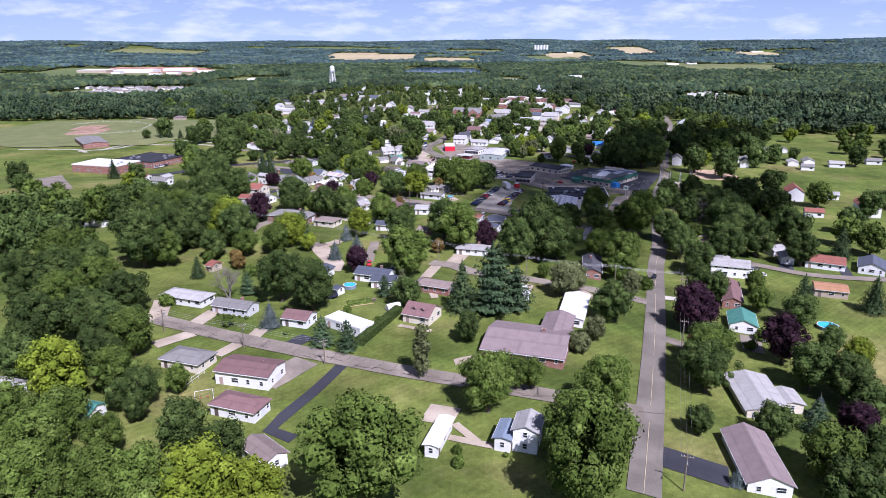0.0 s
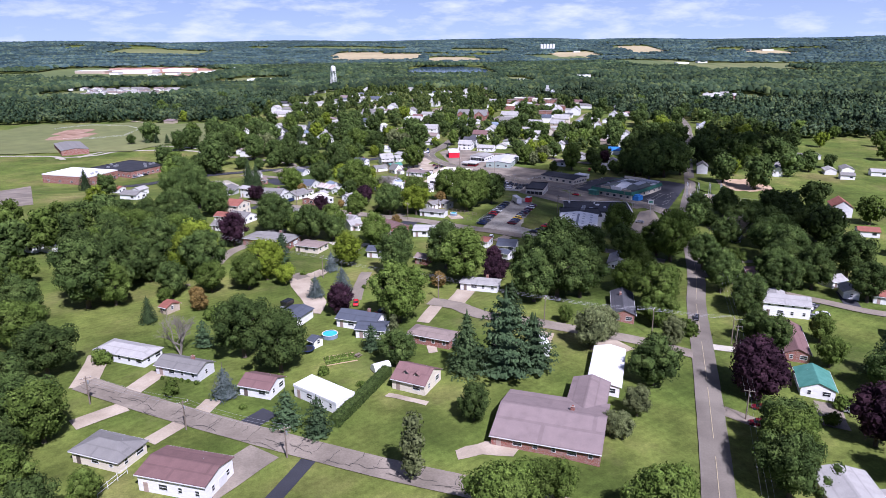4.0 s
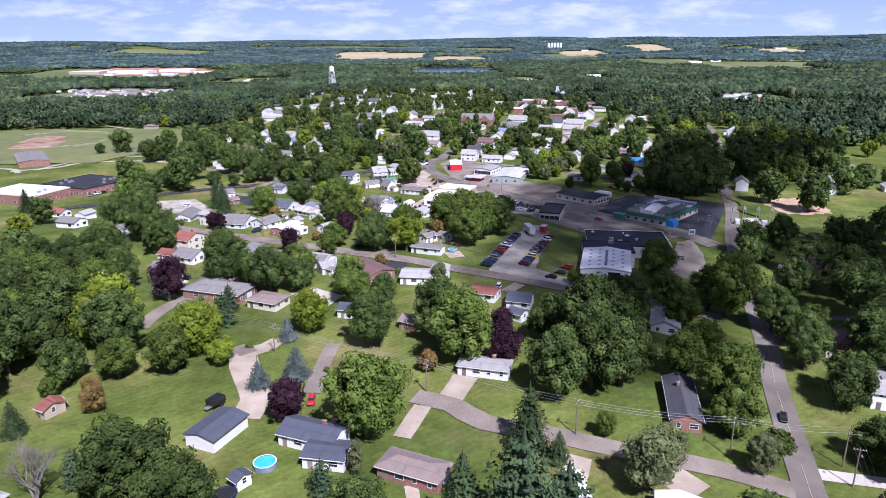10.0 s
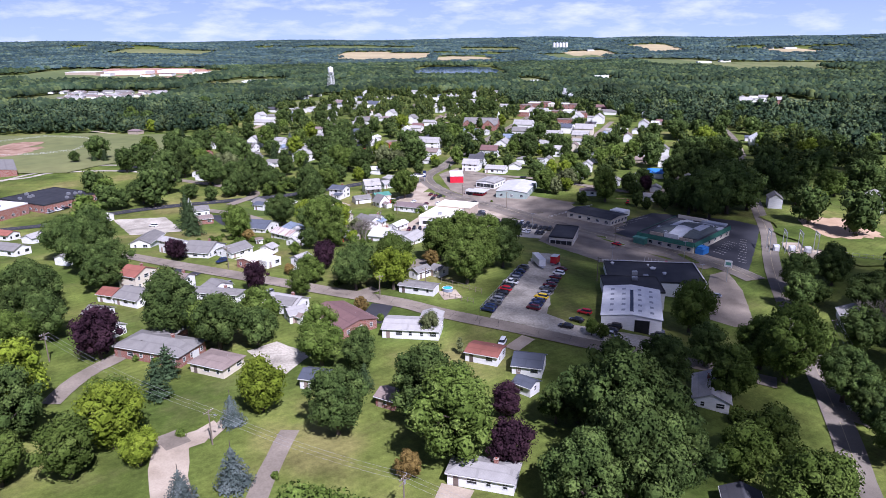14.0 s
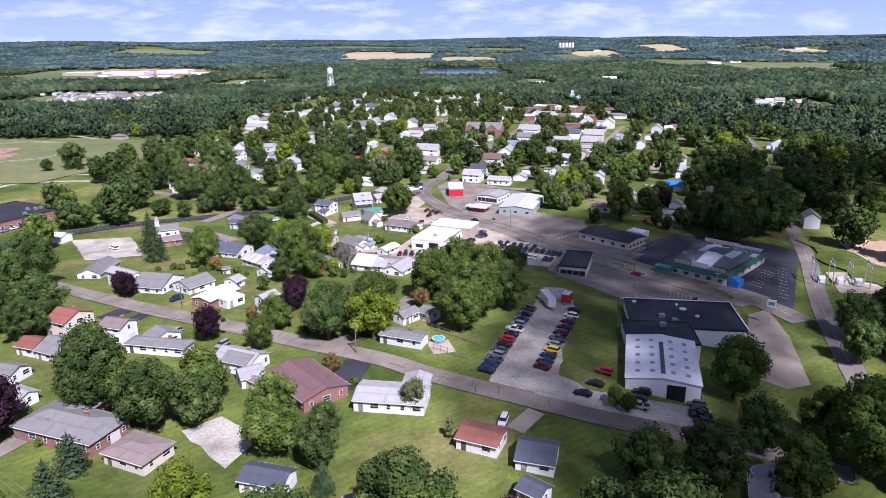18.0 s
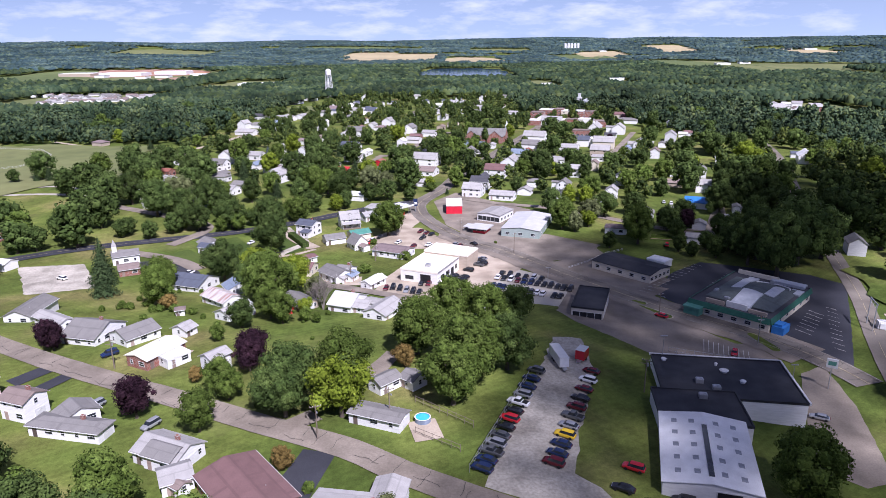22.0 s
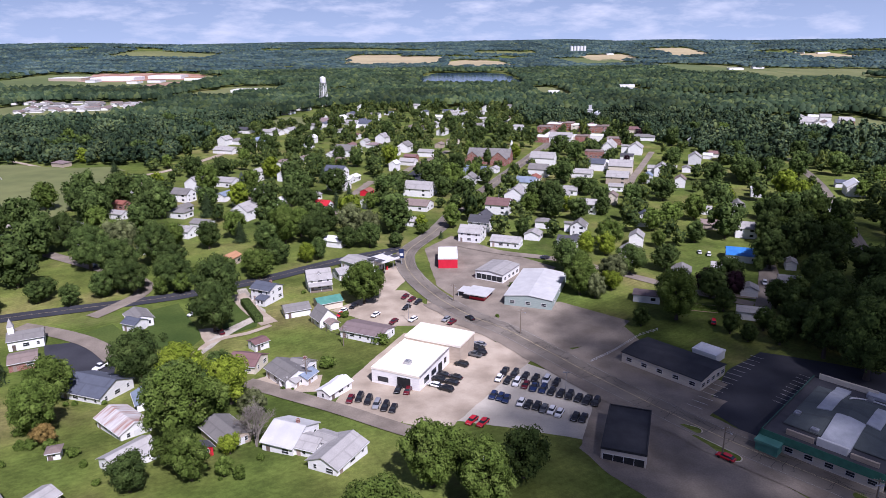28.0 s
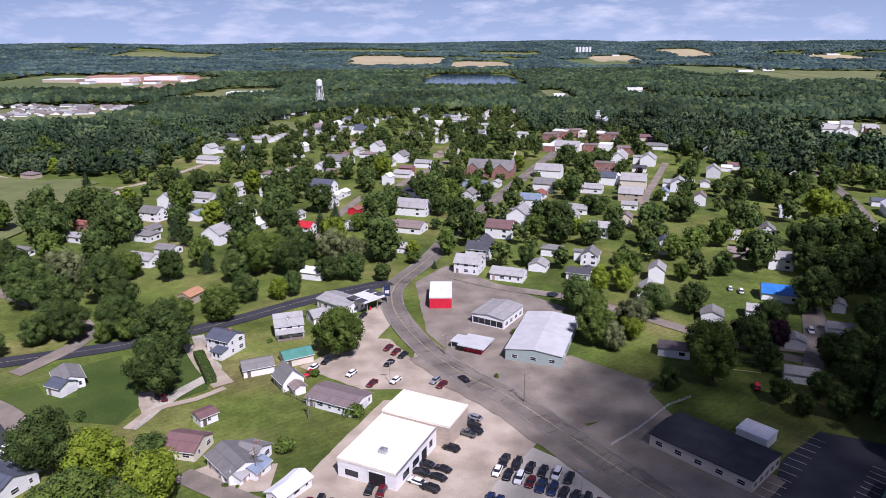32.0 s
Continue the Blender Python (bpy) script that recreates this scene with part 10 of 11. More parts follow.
FAR_HOMES.append((-634, 1361, -80, 19.1, 9.0, 2.8, 'grey'))
FAR_HOMES.append((-599, 1248, -80, 19.4, 9.0, 2.8, 'lgrey'))
FAR_HOMES.append((-568, 1263, 10, 14.3, 9.0, 2.8, 'tan'))
FAR_HOMES.append((-508, 1324, -80, 17.3, 9.0, 2.8, 'grey'))
FAR_HOMES.append((-517, 1247, -80, 14.0, 9.0, 2.8, 'lgrey'))
FAR_HOMES.append((-564, 1366, 10, 19.8, 9.0, 2.8, 'grey'))
FAR_HOMES.append((-553, 1350, 10, 19.9, 9.0, 2.8, 'grey'))
FAR_HOMES.append((-549, 1238, -80, 16.3, 9.0, 2.8, 'tan'))
FAR_HOMES.append((-545, 1255, 10, 17.7, 9.0, 2.8, 'tan'))
FAR_HOMES.append((-584, 1281, 10, 19.6, 9.0, 2.8, 'grey'))
FAR_HOMES.append((-459, 1316, -80, 14.1, 9.0, 2.8, 'grey'))
FAR_HOMES.append((-464, 1331, -80, 17.7, 9.0, 2.8, 'tan'))
FAR_HOMES.append((-608, 1276, -80, 16.8, 9.0, 2.8, 'tan'))
FAR_HOMES.append((-467, 1307, -80, 18.4, 9.0, 2.8, 'lgrey'))
FAR_HOMES.append((-507, 1257, 10, 19.8, 9.0, 2.8, 'grey'))
FAR_HOMES.append((-540, 1332, -80, 15.1, 9.0, 2.8, 'lgrey'))
FAR_HOMES.append((-600, 1321, -80, 15.8, 9.0, 2.8, 'grey'))
FAR_HOMES.append((-595, 1247, 10, 15.9, 9.0, 2.8, 'lgrey'))
FAR_HOMES.append((-536, 1336, -80, 15.1, 9.0, 2.8, 'grey'))
FAR_HOMES.append((-548, 1356, -80, 19.7, 9.0, 2.8, 'tan'))
FAR_HOMES.append((-490, 1319, 10, 14.5, 9.0, 2.8, 'tan'))
FAR_HOMES.append((-501, 1269, -80, 15.6, 9.0, 2.8, 'lgrey'))
FAR_HOMES.append((-591, 1220, -80, 18.8, 9.0, 2.8, 'tan'))
FAR_HOMES.append((-636, 1336, 10, 18.8, 9.0, 2.8, 'grey'))
FAR_HOMES.append((-540, 1317, -80, 16.8, 9.0, 2.8, 'tan'))
FAR_HOMES.append((-575, 1315, -80, 14.2, 9.0, 2.8, 'grey'))
FAR_HOMES.append((-674, 1386, -80, 17.4, 9.0, 2.8, 'tan'))
FAR_HOMES.append((-582, 1262, -80, 17.3, 9.0, 2.8, 'lgrey'))
FAR_HOMES.append((-467, 1284, -80, 14.7, 9.0, 2.8, 'lgrey'))
FAR_HOMES.append((-595, 1229, 10, 19.4, 9.0, 2.8, 'grey'))
FAR_HOMES.append((-571, 1369, 10, 15.0, 9.0, 2.8, 'grey'))
FAR_HOMES.append((-652, 1380, -80, 14.3, 9.0, 2.8, 'tan'))
FAR_HOMES.append((-670, 1364, -80, 18.9, 9.0, 2.8, 'lgrey'))
FAR_HOMES.append((-608, 1348, 10, 15.0, 9.0, 2.8, 'grey'))
FAR_HOMES.append((-459, 1292, 10, 16.9, 9.0, 2.8, 'tan'))
FAR_HOMES.append((-502, 1355, -80, 15.5, 9.0, 2.8, 'tan'))
FAR_HOMES.append((-552, 1316, -80, 15.9, 9.0, 2.8, 'lgrey'))
FAR_HOMES.append((-471, 1291, 10, 14.7, 9.0, 2.8, 'lgrey'))
FAR_HOMES.append((-592, 1370, 10, 17.1, 9.0, 2.8, 'grey'))
FAR_HOMES.append((-604, 1330, -80, 16.3, 9.0, 2.8, 'grey'))
FAR_HOMES.append((-545, 1325, 10, 19.9, 9.0, 2.8, 'grey'))
FAR_HOMES.append((-618, 1288, -80, 18.8, 9.0, 2.8, 'tan'))
FAR_HOMES.append((-627, 1319, -80, 17.8, 9.0, 2.8, 'lgrey'))
FAR_HOMES.append((-533, 1317, -80, 17.8, 9.0, 2.8, 'tan'))
FAR_HOMES.append((-550, 1240, -80, 16.8, 9.0, 2.8, 'lgrey'))
FAR_HOMES.append((-629, 1337, 10, 18.8, 9.0, 2.8, 'lgrey'))
FAR_HOMES.append((-538, 1255, -80, 16.2, 9.0, 2.8, 'tan'))
FAR_HOMES.append((-508, 1336, -80, 18.1, 9.0, 2.8, 'tan'))
FAR_HOMES.append((-499, 1269, -80, 18.0, 9.0, 2.8, 'tan'))
FAR_HOMES.append((-584, 1297, 10, 16.8, 9.0, 2.8, 'lgrey'))
FAR_HOMES.append((-523, 1359, 10, 17.4, 9.0, 2.8, 'tan'))
FAR_HOMES.append((-492, 1343, 10, 16.0, 9.0, 2.8, 'lgrey'))
FAR_HOMES.append((-692, 1368, -80, 19.0, 9.0, 2.8, 'grey'))
FAR_HOMES.append((-518, 1274, 10, 20.0, 9.0, 2.8, 'tan'))
FAR_HOMES.append((-535, 1280, 10, 17.3, 9.0, 2.8, 'lgrey'))
FAR_HOMES.append((-485, 1352, -80, 19.2, 9.0, 2.8, 'lgrey'))
FAR_HOMES.append((-501, 1338, 10, 17.9, 9.0, 2.8, 'grey'))
FAR_HOMES.append((-514, 1280, -80, 15.5, 9.0, 2.8, 'tan'))
FAR_HOMES.append((-584, 1325, -80, 19.8, 9.0, 2.8, 'grey'))
FAR_HOMES.append((-520, 1249, -80, 19.1, 9.0, 2.8, 'lgrey'))
FAR_HOMES.append((-563, 1295, -80, 14.9, 9.0, 2.8, 'grey'))
FAR_HOMES.append((-490, 1345, 10, 17.0, 9.0, 2.8, 'grey'))
FAR_HOMES.append((-471, 1314, -80, 17.5, 9.0, 2.8, 'lgrey'))
FAR_HOMES.append((-596, 1257, 10, 17.5, 9.0, 2.8, 'grey'))
FAR_HOMES.append((-455, 1289, -80, 18.0, 9.0, 2.8, 'grey'))
FAR_HOMES.append((-528, 1298, -80, 19.3, 9.0, 2.8, 'grey'))

# ---- woods out to the horizon ----
RING = [(math.cos(k * 1.2566), math.sin(k * 1.2566)) for k in range(5)]
SEED = (np.array([(0, 0, 0.95)] + [(0.72 * c, 0.72 * d, 0.5) for c, d in RING] + [(c, d, -0.45) for c, d in RING], float),
        np.array([(0, 1 + k, 1 + (k + 1) % 5) for k in range(5)] + [(1 + k, 6 + k, 6 + (k + 1) % 5) for k in range(5)] + [(1 + k, 6 + (k + 1) % 5, 1 + (k + 1) % 5) for k in range(5)]))


def woods(name, label, mat, spots, unit, lobes):
    """Crowns of several ragged clumps each: x, y, foot, radius, height."""
    iv, it = unit
    r = np.random.default_rng(len(spots))
    p = np.array(spots)
    n = len(p) * lobes
    q = np.repeat(p, lobes, axis=0)
    k = np.tile(np.arange(lobes), len(p))
    a = k * 2.4 + np.repeat(r.uniform(0, 6.3, len(p)), lobes)
    up = np.where(k == 0, 0.7, r.uniform(0.45, 0.7, n))
    out = np.where(k == 0, 0.1, r.uniform(0.35, 0.72, n))
    size = q[:, 3] * np.where(k == 0, 0.85, r.uniform(0.55, 0.8, n))
    c = np.stack([q[:, 0] + np.cos(a) * out * q[:, 3], q[:, 1] + np.sin(a) * out * q[:, 3], q[:, 2] + up * q[:, 4]], 1)
    tall = np.clip(q[:, 4] / q[:, 3] * 0.5, 0.3, 1.3)
    v = iv[None] * r.uniform(0.68, 1.22, (n, len(iv), 1)) * size[:, None, None]
    v[:, :, 2] *= tall[:, None]
    v = v + c[:, None]
    f = it[None] + (np.arange(n) * len(iv))[:, None, None]
    me = bpy.data.meshes.new(name)
    v, f = v.reshape(-1, 3), f.reshape(-1, 3)
    me.vertices.add(len(v))
    me.vertices.foreach_set("co", v.ravel())
    me.loops.add(f.size)
    me.loops.foreach_set("vertex_index", f.ravel())
    me.polygons.add(len(f))
    me.polygons.foreach_set("loop_start", np.arange(0, f.size, 3))
    me.materials.append(mat)
    me.update(calc_edges=True)
    return tagged(new(name, me), label, "woods", kind="stuff")


def copse(name, label, mat, spots, leaves=105, size=0.25):
    """Trees of many leaf clumps, joined: x, y, foot, radius, height."""
    r = np.random.default_rng(len(spots) + 5)
    kinds = []
    for k in range(4):
        me = broad_crown(1200 + k, mat, leaves=leaves, count=7 + k, rx=0.74, rz=0.8, lr=0.38, size=size)
        me.calc_loop_triangles()
        kinds.append((np.array([v.co[:] for v in me.vertices]), np.array([t.vertices[:] for t in me.loop_triangles])))
        bpy.data.meshes.remove(me)
    vs, fs, n = [], [], 0
    for x, y, z, s, h in spots:
        iv, it = kinds[r.integers(4)]
        a = r.uniform(0, 6.283)
        c, d = math.cos(a) * s, math.sin(a) * s
        vs.append(np.stack([x + iv[:, 0] * c - iv[:, 1] * d, y + iv[:, 0] * d + iv[:, 1] * c, z + iv[:, 2] * h / 2.1], 1))
        fs.append(it + n)
        n += len(iv)
    v, f = np.vstack(vs), np.vstack(fs)
    me = bpy.data.meshes.new(name)
    me.vertices.add(len(v))
    me.vertices.foreach_set("co", v.ravel())
    me.loops.add(f.size)
    me.loops.foreach_set("vertex_index", f.ravel())
    me.polygons.add(len(f))
    me.polygons.foreach_set("loop_start", np.arange(0, f.size, 3))
    me.materials.append(mat)
    me.update(calc_edges=True)
    return tagged(new(name, me), label, "woods", kind="stuff")


def in_town(x, y):
    east = 310 if y < 790 else 225 if y < 900 else 205 if y < 1040 else 95
    return -215 + max(0, y - 1050) * 0.12 < x < east and y < 1270


def far_spots():
    """Standing trees near the town, then groups of trees that grow with the distance."""
    r = random.Random(21)
    near, mid, far = [], [], []
    d = 560.0
    while d < 4750:
        size = 5.8 if d < 1000 else 6.4 if d < 1500 else 8.2 if d < 2200 else 13.0
        gap = size * (1.45 if d < 1000 else 1.42 if d < 2200 else 1.4)
        half = math.radians(45 if d < 1500 else 40)
        n = int(2 * half * d / gap)
        for i in range(n):
            a = -half + 2 * half * (i + r.random()) / n
            dd = d + r.uniform(-0.8, 0.8) * gap
            x, y = 10 + math.sin(a) * dd, 160 + math.cos(a) * dd
            if open_land(x, y, 1.0 if d < 2000 else 0.93) or in_town(x, y):
                continue
            v = noise.noise(Vector((x / 400, y / 260, 3.1))) + 0.5 * noise.noise(Vector((x / 150, y / 110, 1.7)))
            if y < 1000 and (near_street(x, y, 6) or close_house(x, y, 9)):
                continue
            if (v < -0.5 + 0.14 * step(1500, 2600, d) and d > 1050) or (x < -150 and y < 800) or (x > 0 and y < 640):
                continue
            if d < 900 and r.random() < 0.2:
                continue
            s = size * r.choice((0.6, 0.75, 0.9, 1.0, 1.15, 1.3))
            h = s * (r.uniform(1.8, 2.4) if r.random() < 0.9 else 3.0) if d < 1000 else r.uniform(10, 15)
            (near if d < 1000 else mid if d < 2200 else far).append((x, y, ground_z(x, y), s, h))
        d += gap * (0.82 if d < 2000 else 0.95)
    return near, mid, far


HOMES = {}


def note_homes(spots):
    for x, y in spots:
        HOMES.setdefault((int(x // 40), int(y // 40)), []).append((x, y))


def close_house(x, y, w, behind=0):
    cx, cy = int(x // 40), int(y // 40)
    for i in (-1, 0, 1):
        for j in (-1, 0, 1):
            for a, b in HOMES.get((cx + i, cy + j), ()):
                if abs(x - a) < w and abs(y - b) < w:
                    return True
                if behind and abs(x - a) < 6 and 0 < b - y < behind:
                    return True
    return False


def hides_house(x, y):
    """A tree here would stand before a house as seen from the south."""
    ux, uy = x - 15, y - 250
    k = math.hypot(ux, uy)
    ux, uy = ux / k, uy / k
    for i in range(-1, 3):
        for j in range(-1, 3):
            for a, b in HOMES.get((int(x // 40) + i, int(y // 40) + j), ()):
                f, g = (a - x) * ux + (b - y) * uy, (a - x) * uy - (b - y) * ux
                if 0 < f < 36 and abs(g) < 8:
                    return True
    return False


def near_street(x, y, w):
    for line, width in STREETS:
        for k in range(0, len(line), 3):
            if abs(line[k].x - x) < w + width and abs(line[k].y - y) < w + width and (line[k] - Vector((x, y))).length < w + width / 2:
                return True
    return False



TOWN_TREES = [(o.location.x, o.location.y, o.scale.x) for o in scene.objects if o.parent is None and o.get("category") == "tree" and o.location.y > 480]


def close_tree(x, y):
    return any(abs(x - a) < r + 2.5 and abs(y - b) < r + 2.5 for a, b, r in TOWN_TREES)


def town_fill():
    """Further houses and yard trees in the blocks of the far town."""
    r = random.Random(31)
    note_homes([(o.location.x, o.location.y) for o in scene.objects if o.parent is None and o.type == "EMPTY" and o.get("category") in ("house", "shop", "church", "grain elevator", "water tower", "shed", "steeple")])
    spots = []
    c, s_ = math.cos(radians(71)), math.sin(radians(71))
    for i in range(-28, 32):
        for j in range(0, 60):
            u, v = 13 * j + r.uniform(-5, 5), 12 * i + r.uniform(-5, 5)
            x, y = 10 + u * c + v * s_, 600 + u * s_ - v * c
            if not (y > 590 and in_town(x, y)) or open_land(x, y) or near_street(x, y, 5) or close_house(x, y, 7.0) or close_tree(x, y):
                continue
            core = noise.noise(Vector((x / 90, y / 110, 8.3)))
            if y > 980 and not close_house(x, y, 15) and r.random() < 0.1:
                e = 5.0 if r.random() < 0.5 else 2.9
                FAR_HOMES.append((x, y, r.choice((71, -19)), r.uniform(9, 14), r.uniform(7, 9), e, r.choice(("lgrey", "grey", "lgrey", "slate", "tan", "red", "white", "white"))))
                note_homes([(x, y)])
            elif r.random() < (0.45 if core < 0 else 0.72) and not (hides_house(x, y) and r.random() < 0.74):
                s = r.uniform(3.2, 6.6)
                spots.append((x, y, ground_z(x, y), s, s * (r.uniform(1.8, 2.4) if r.random() < 0.88 else 3.2)))
    return spots


def side_fill():
    """Yard trees and groves beside the town."""
    r = random.Random(77)
    spots = [(o.location.x, o.location.y) for o in scene.objects if o.parent is None and o.type == "EMPTY"]
    for x0, x1, y0, y1, n in ((175, 420, 470, 690, 80), (120, 330, 215, 400, 30), (-330, -150, 210, 420, 40), (225, 330, 640, 800, 40)):
        for _ in range(n):
            x, y = r.uniform(x0, x1), r.uniform(y0, y1)
            if open_land(x, y) or near_street(x, y, 6) or any(abs(x - a) < 8 and abs(y - b) < 8 for a, b in spots):
                continue
            spots.append((x, y))
            tree(r.choice(("maple", "oak", "oak", "oak", "maple", "lime")), x, y, r.uniform(3.8, 5.6) if -190 < x < 260 and y > 555 else r.uniform(4.5, 7.5), low=True)


def far_homes(specs):
    """White houses far off among the trees, joined."""
    keys = ["lgrey", "grey", "slate", "tan", "red", "white"]
    me = bpy.data.meshes.new("far_houses")
    vs, fs, ms = [], [], []
    for x, y, rot, L, W, e, rc in specs:
        m = pose(x, y, ground_z(x, y), 0, 0, rot)
        for k, build in ((0, gable_body), (1 + keys.index(rc), roof_shape)):
            s = Shape()
            build(s, L, W, e, W / 2 * 0.42, "gable")
            n = len(vs)
            vs += [tuple(m @ Vector(p)) for p in s.v]
            fs += [tuple(i + n for i in f) for f in s.f]
            ms += [k] * len(s.f)
    me.from_pydata(vs, [], fs)
    me.materials.append(WALL["white"])
    for k in keys:
        me.materials.append(ROOF[k])
    me.polygons.foreach_set("material_index", ms)
    tagged(new("far_houses", me), "small white houses with grey roofs far off among trees", "houses", kind="stuff")


town_spots = town_fill()
side_fill()
far_homes(FAR_HOMES)
def broad_tone(m):
    """Lighter and darker stands over hundreds of metres."""
    n, l = m.node_tree.nodes, m.node_tree.links
    b = n["Principled BSDF"]
    src = b.inputs["Base Color"].links[0].from_socket
    tc, t, mr = n.new("ShaderNodeTexCoord"), n.new("ShaderNodeTexNoise"), n.new("ShaderNodeMapRange")
    t.inputs["Scale"].default_value, t.inputs["Detail"].default_value = 0.006, 4
    l.new(tc.outputs["Object"], t.inputs["Vector"])
    mr.inputs["From Min"].default_value, mr.inputs["From Max"].default_value = 0.3, 0.7
    mr.inputs["To Min"].default_value, mr.inputs["To Max"].default_value = 0.55, 1.4
    l.new(t.outputs["Fac"], mr.inputs["Value"])
    l.new(scaled(n, l, src, mr.outputs["Result"]), b.inputs["Base Color"])


def hue_by_tree(m):
    """Some trees yellower, some bluer than the rest."""
    n, l = m.node_tree.nodes, m.node_tree.links
    b = n["Principled BSDF"]
    src = b.inputs["Base Color"].links[0].from_socket
    ge, ramp, mx = n.new("ShaderNodeNewGeometry"), n.new("ShaderNodeValToRGB"), n.new("ShaderNodeVectorMath")
    el = ramp.color_ramp.elements
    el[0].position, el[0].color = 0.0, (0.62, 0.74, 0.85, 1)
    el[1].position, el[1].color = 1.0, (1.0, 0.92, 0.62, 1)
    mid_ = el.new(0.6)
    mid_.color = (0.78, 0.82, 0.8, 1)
    l.new(ge.outputs["Random Per Island"], ramp.inputs["Fac"])
    mx.operation = "MULTIPLY"
    l.new(src, mx.inputs[0])
    l.new(ramp.outputs["Color"], mx.inputs[1])
    l.new(scaled(n, l, mx.outputs["Vector"], gain(n, 1.1)), b.inputs["Base Color"])


def gain(n, v):
    node = n.new("ShaderNodeValue")
    node.outputs[0].default_value = v
    return node.outputs[0]


near_w, mid_w, far_w = far_spots()
# Bluer and greyer than the yard leaves; distance haze is partly in the colour.
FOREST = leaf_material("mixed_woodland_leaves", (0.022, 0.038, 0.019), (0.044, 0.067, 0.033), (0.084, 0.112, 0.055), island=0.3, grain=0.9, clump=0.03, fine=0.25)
broad_tone(FOREST)
hue_by_tree(FOREST)
YARD = leaf_material("yard_tree_leaves", (0.028, 0.043, 0.011), (0.056, 0.078, 0.02), (0.098, 0.122, 0.034), island=0.35, grain=0.9, clump=0.05, fine=0.25)
hue_by_tree(YARD)
copse("yard_trees", "broadleaf yard trees between the far houses", YARD, town_spots, 260, 0.145)
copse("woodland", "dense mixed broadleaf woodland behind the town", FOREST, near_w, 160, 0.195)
# Lighter, bluer leaf colour stands in for haze over the far hills.
DISTANT = leaf_material("haze_tinted_woodland_leaves", (0.035, 0.058, 0.056), (0.056, 0.088, 0.086), (0.088, 0.124, 0.116), island=0.22, grain=0.5, clump=0.02, fine=0.2)
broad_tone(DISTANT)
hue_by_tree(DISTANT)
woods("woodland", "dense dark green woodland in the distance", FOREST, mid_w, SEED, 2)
woods("woodland", "grey-green wooded hills to the horizon, haze put into the leaf colour", DISTANT, far_w, SEED, 2)

# ---- road marks, cracks and stripes ----
def lane_marks(road_index, mat, on, off, side=0.0, width=0.14):
    line, w = STREETS[road_index][:2]
    road = ROADS[road_index]
    pos, n = 0.0, len(line)
    seg, k = [], 0
    for i in range(n - 1):
        if pos % (on + off) < on:
            seg.append(i)
        elif seg:
            mark(road, line, seg, side, width, mat)
            seg = []
        pos += (line[i + 1] - line[i]).length
    if seg:
        mark(road, line, seg, side, width, mat)


def mark(road, line, seg, side, width, mat):
    s = strip(Shape(), line[seg[0]:seg[-1] + 2], side - width / 2, side + width / 2, 0.30)
    part("lane_mark", s, mat, road)


lane_marks(0, YELLOW, 26, 6, 0.0, 0.13)
lane_marks(4, YELLOW, 200000, 1, 0.12, 0.12)
lane_marks(4, YELLOW, 200000, 1, -0.12, 0.12)
lane_marks(4, WORN, 200000, 1, 4.1, 0.1)
lane_marks(4, WORN, 200000, 1, -4.1, 0.1)
lane_marks(5, YELLOW, 200000, 1, 0.0, 0.14)


def cracks(road_index, gap, label):
    """Wandering tar lines across and along an old road."""
    line, w = STREETS[road_index][:2]
    r = random.Random(road_index)
    s = Shape()
    for i in range(0, len(line) - 1):
        d = (line[i + 1] - line[i]).normalized()
        n = Vector((-d.y, d.x))
        for _ in range(gap):
            a = line[i] + d * r.uniform(0, 4) + n * r.uniform(-w / 2, 0)
            across = r.random() < 0.6
            pts = [a]
            for k in range(5):
                pts.append(pts[-1] + (n if across else d) * r.uniform(0.6, 1.5) + (d if across else n) * r.uniform(-0.5, 0.5))
            pts = [p for p in pts if abs((p - line[i]).dot(n)) < w / 2]
            if len(pts) > 2:
                strip(s, pts, -0.045, 0.045, 0.31)
    ob = part("crack_filler", s, TAR, ROADS[road_index], label)
    ob["kind"] = "stuff"


cracks(1, 2, "black tar lines sealing cracks")
cracks(3, 1, "black tar lines sealing cracks")
cracks(4, 3, "black tar lines sealing cracks")


def stall_lines(x0, y0, x1, y1, dx, dy, n, yard):
    """Painted parking stall lines from one end of a row to the other."""
    for i in range(n):
        u = i / (n - 1)
        x, y = x0 + (x1 - x0) * u, y0 + (y1 - y0) * u
        s = strip(Shape(), resample([(x, y), (x + dx, y + dy)], 2.0), -0.07, 0.07, 0.19)
        part("stall_line", s, PAINT, yard)

# parking stalls
STALLS = [o for o in scene.objects if o.name.startswith("yard") and "fresh" in o["label"]][0]
stall_lines(80.1, 446.5, 108.8, 476.1, 3.1, -2.8, 14, STALLS)
stall_lines(103.9, 449.0, 118.0, 463.9, 2.5, -2.9, 9, STALLS)
stall_lines(119.4, 413.3, 131.0, 428.0, 2.7, -4.7, 7, STALLS)
stall_lines(126.4, 397.5, 140.2, 428.0, -2.2, 2.7, 10, STALLS)
stall_lines(88.5, 404.9, 98.5, 397.3, -3.0, -8.5, 10, STALLS)

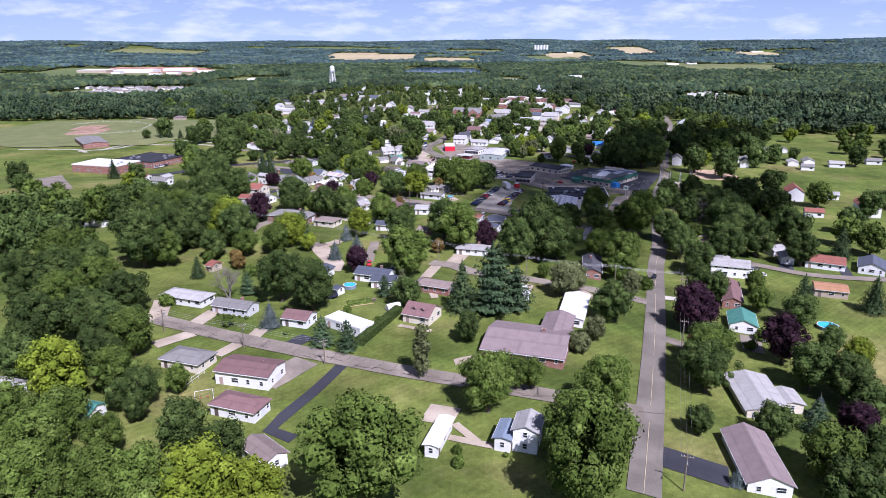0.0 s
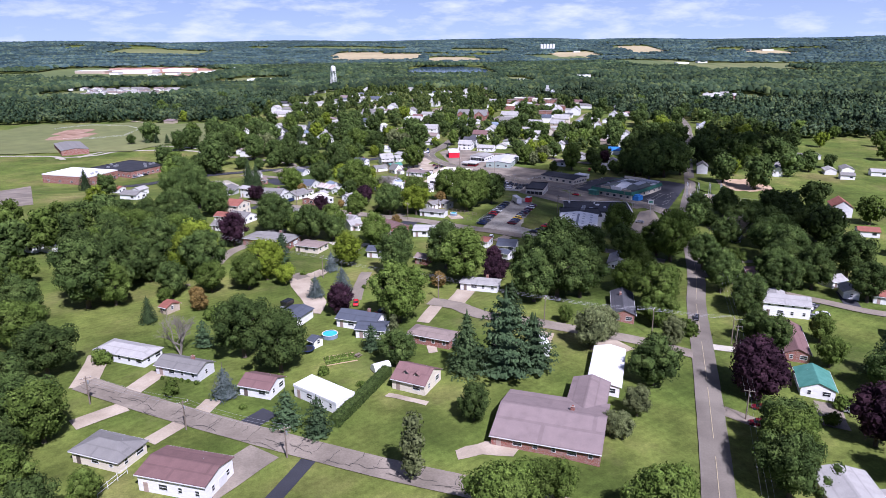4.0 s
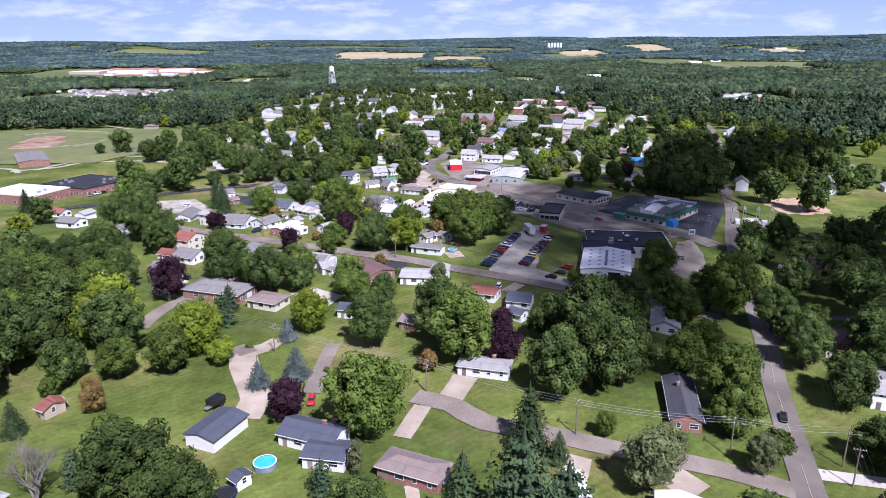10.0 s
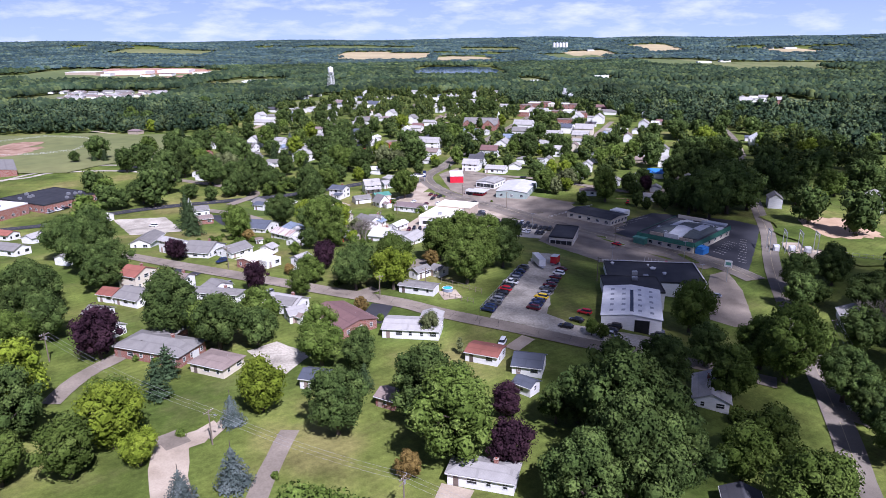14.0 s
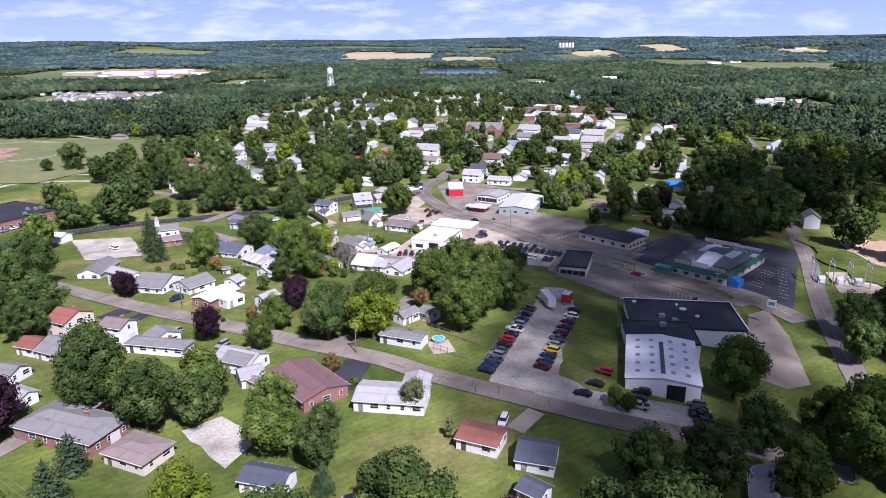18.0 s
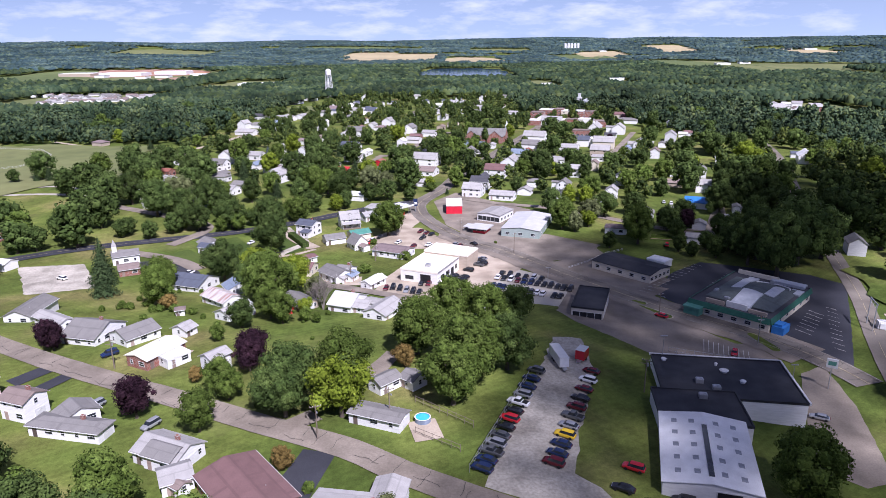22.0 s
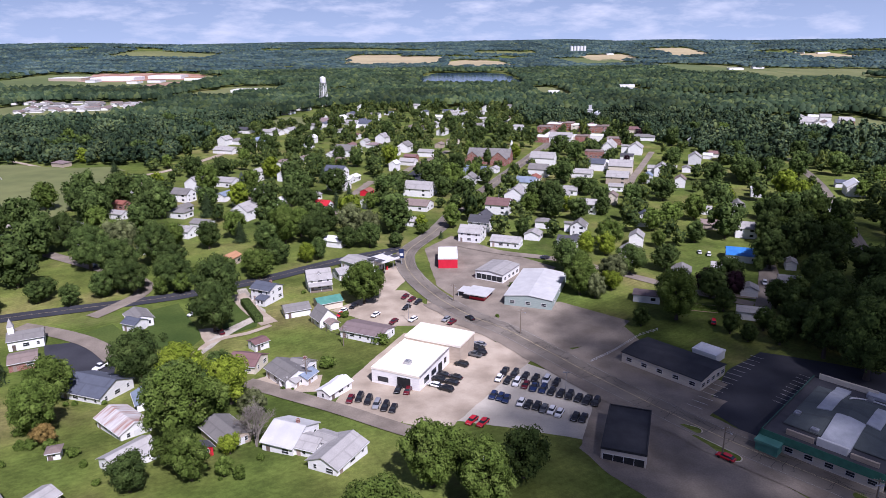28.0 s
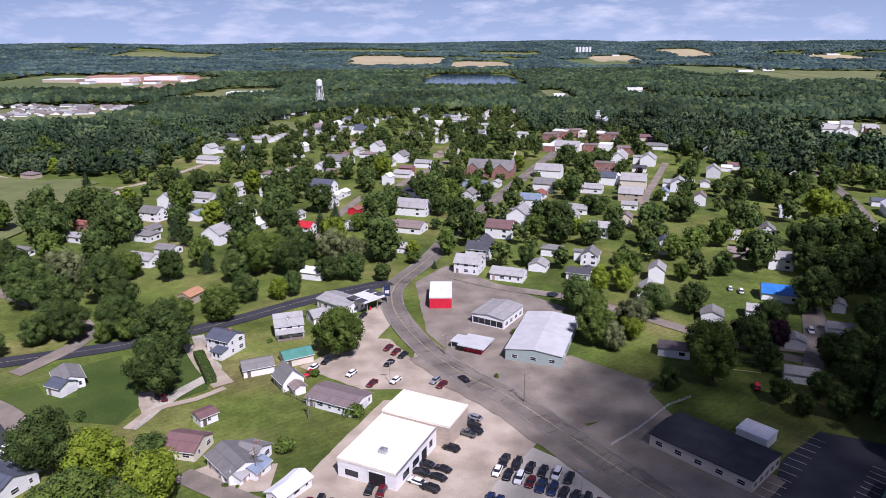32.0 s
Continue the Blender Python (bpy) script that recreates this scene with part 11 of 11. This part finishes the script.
# ---- an unseen fair-weather cloud between the sun and the shops ----
def cloud(x, y, z, lobes_, label):
    m = bpy.data.materials.new("thin_cloud")
    m.use_nodes = True
    n, l = m.node_tree.nodes, m.node_tree.links
    n.clear()
    mix, tr, di, out = n.new("ShaderNodeMixShader"), n.new("ShaderNodeBsdfTransparent"), n.new("ShaderNodeBsdfDiffuse"), n.new("ShaderNodeOutputMaterial")
    di.inputs["Color"].default_value = (0.9, 0.9, 0.9, 1)
    mix.inputs["Fac"].default_value = 0.385
    l.new(tr.outputs[0], mix.inputs[1])
    l.new(di.outputs[0], mix.inputs[2])
    l.new(mix.outputs[0], out.inputs["Surface"])
    r = random.Random(2)
    iv, it = ICO[2]
    vs, fs = [], []
    for k, (dx, dy, rad) in enumerate(lobes_):
        j = np.array([[r.uniform(0.85, 1.12)] for _ in iv])
        vs.append(iv * j * (rad * 1.12, rad * 1.12, rad * 0.4) + (dx, dy, r.uniform(-6, 6)))
        fs.append(it + k * len(iv))
    ob = new("cloud", raw_mesh("cloud", np.vstack(vs), np.vstack(fs), [], m))
    ob.location = (x, y, z)
    tagged(ob, label, "cloud", kind="stuff")


# Outlines of the shade on the ground; the unseen cloud's lobes fill them.
SHADOW = [(20, 266), (66, 262), (76, 276), (92, 300), (102, 322), (106, 346), (108, 380), (118, 398), (134, 402), (158, 432), (178, 486), (205, 498), (250, 560), (300, 600), (300, 690), (235, 650),
          (165, 620), (138, 560), (118, 536), (78, 532), (58, 506), (42, 482), (24, 466), (19, 436), (16, 405), (17, 355), (13, 325), (18, 300)]
EAST = [(122, 318), (150, 312), (190, 340), (200, 415), (150, 415), (130, 385)]
crng = random.Random(8)
SHADE = []
for poly in (SHADOW, EAST):
    for i in range(-20, 30):
        for j in range(-6, 34):
            x, y = 23 * i + 11.5 * (j % 2) + crng.uniform(-3, 3), 250 + 20 * j + crng.uniform(-3, 3)
            if sum(inside(x + 10 * math.cos(k), y + 10 * math.sin(k), poly) for k in range(6)) >= 5:
                SHADE.append((x, y, 17.5 * crng.uniform(0.9, 1.1)))
reach = 710 / math.tan(radians(SUN_ELEVATION))
cloud(reach * math.cos(radians(SUN_AZIMUTH)), reach * math.sin(radians(SUN_AZIMUTH)), 700, SHADE, "unseen white fair-weather cloud, lobes laid out to shade the shops")
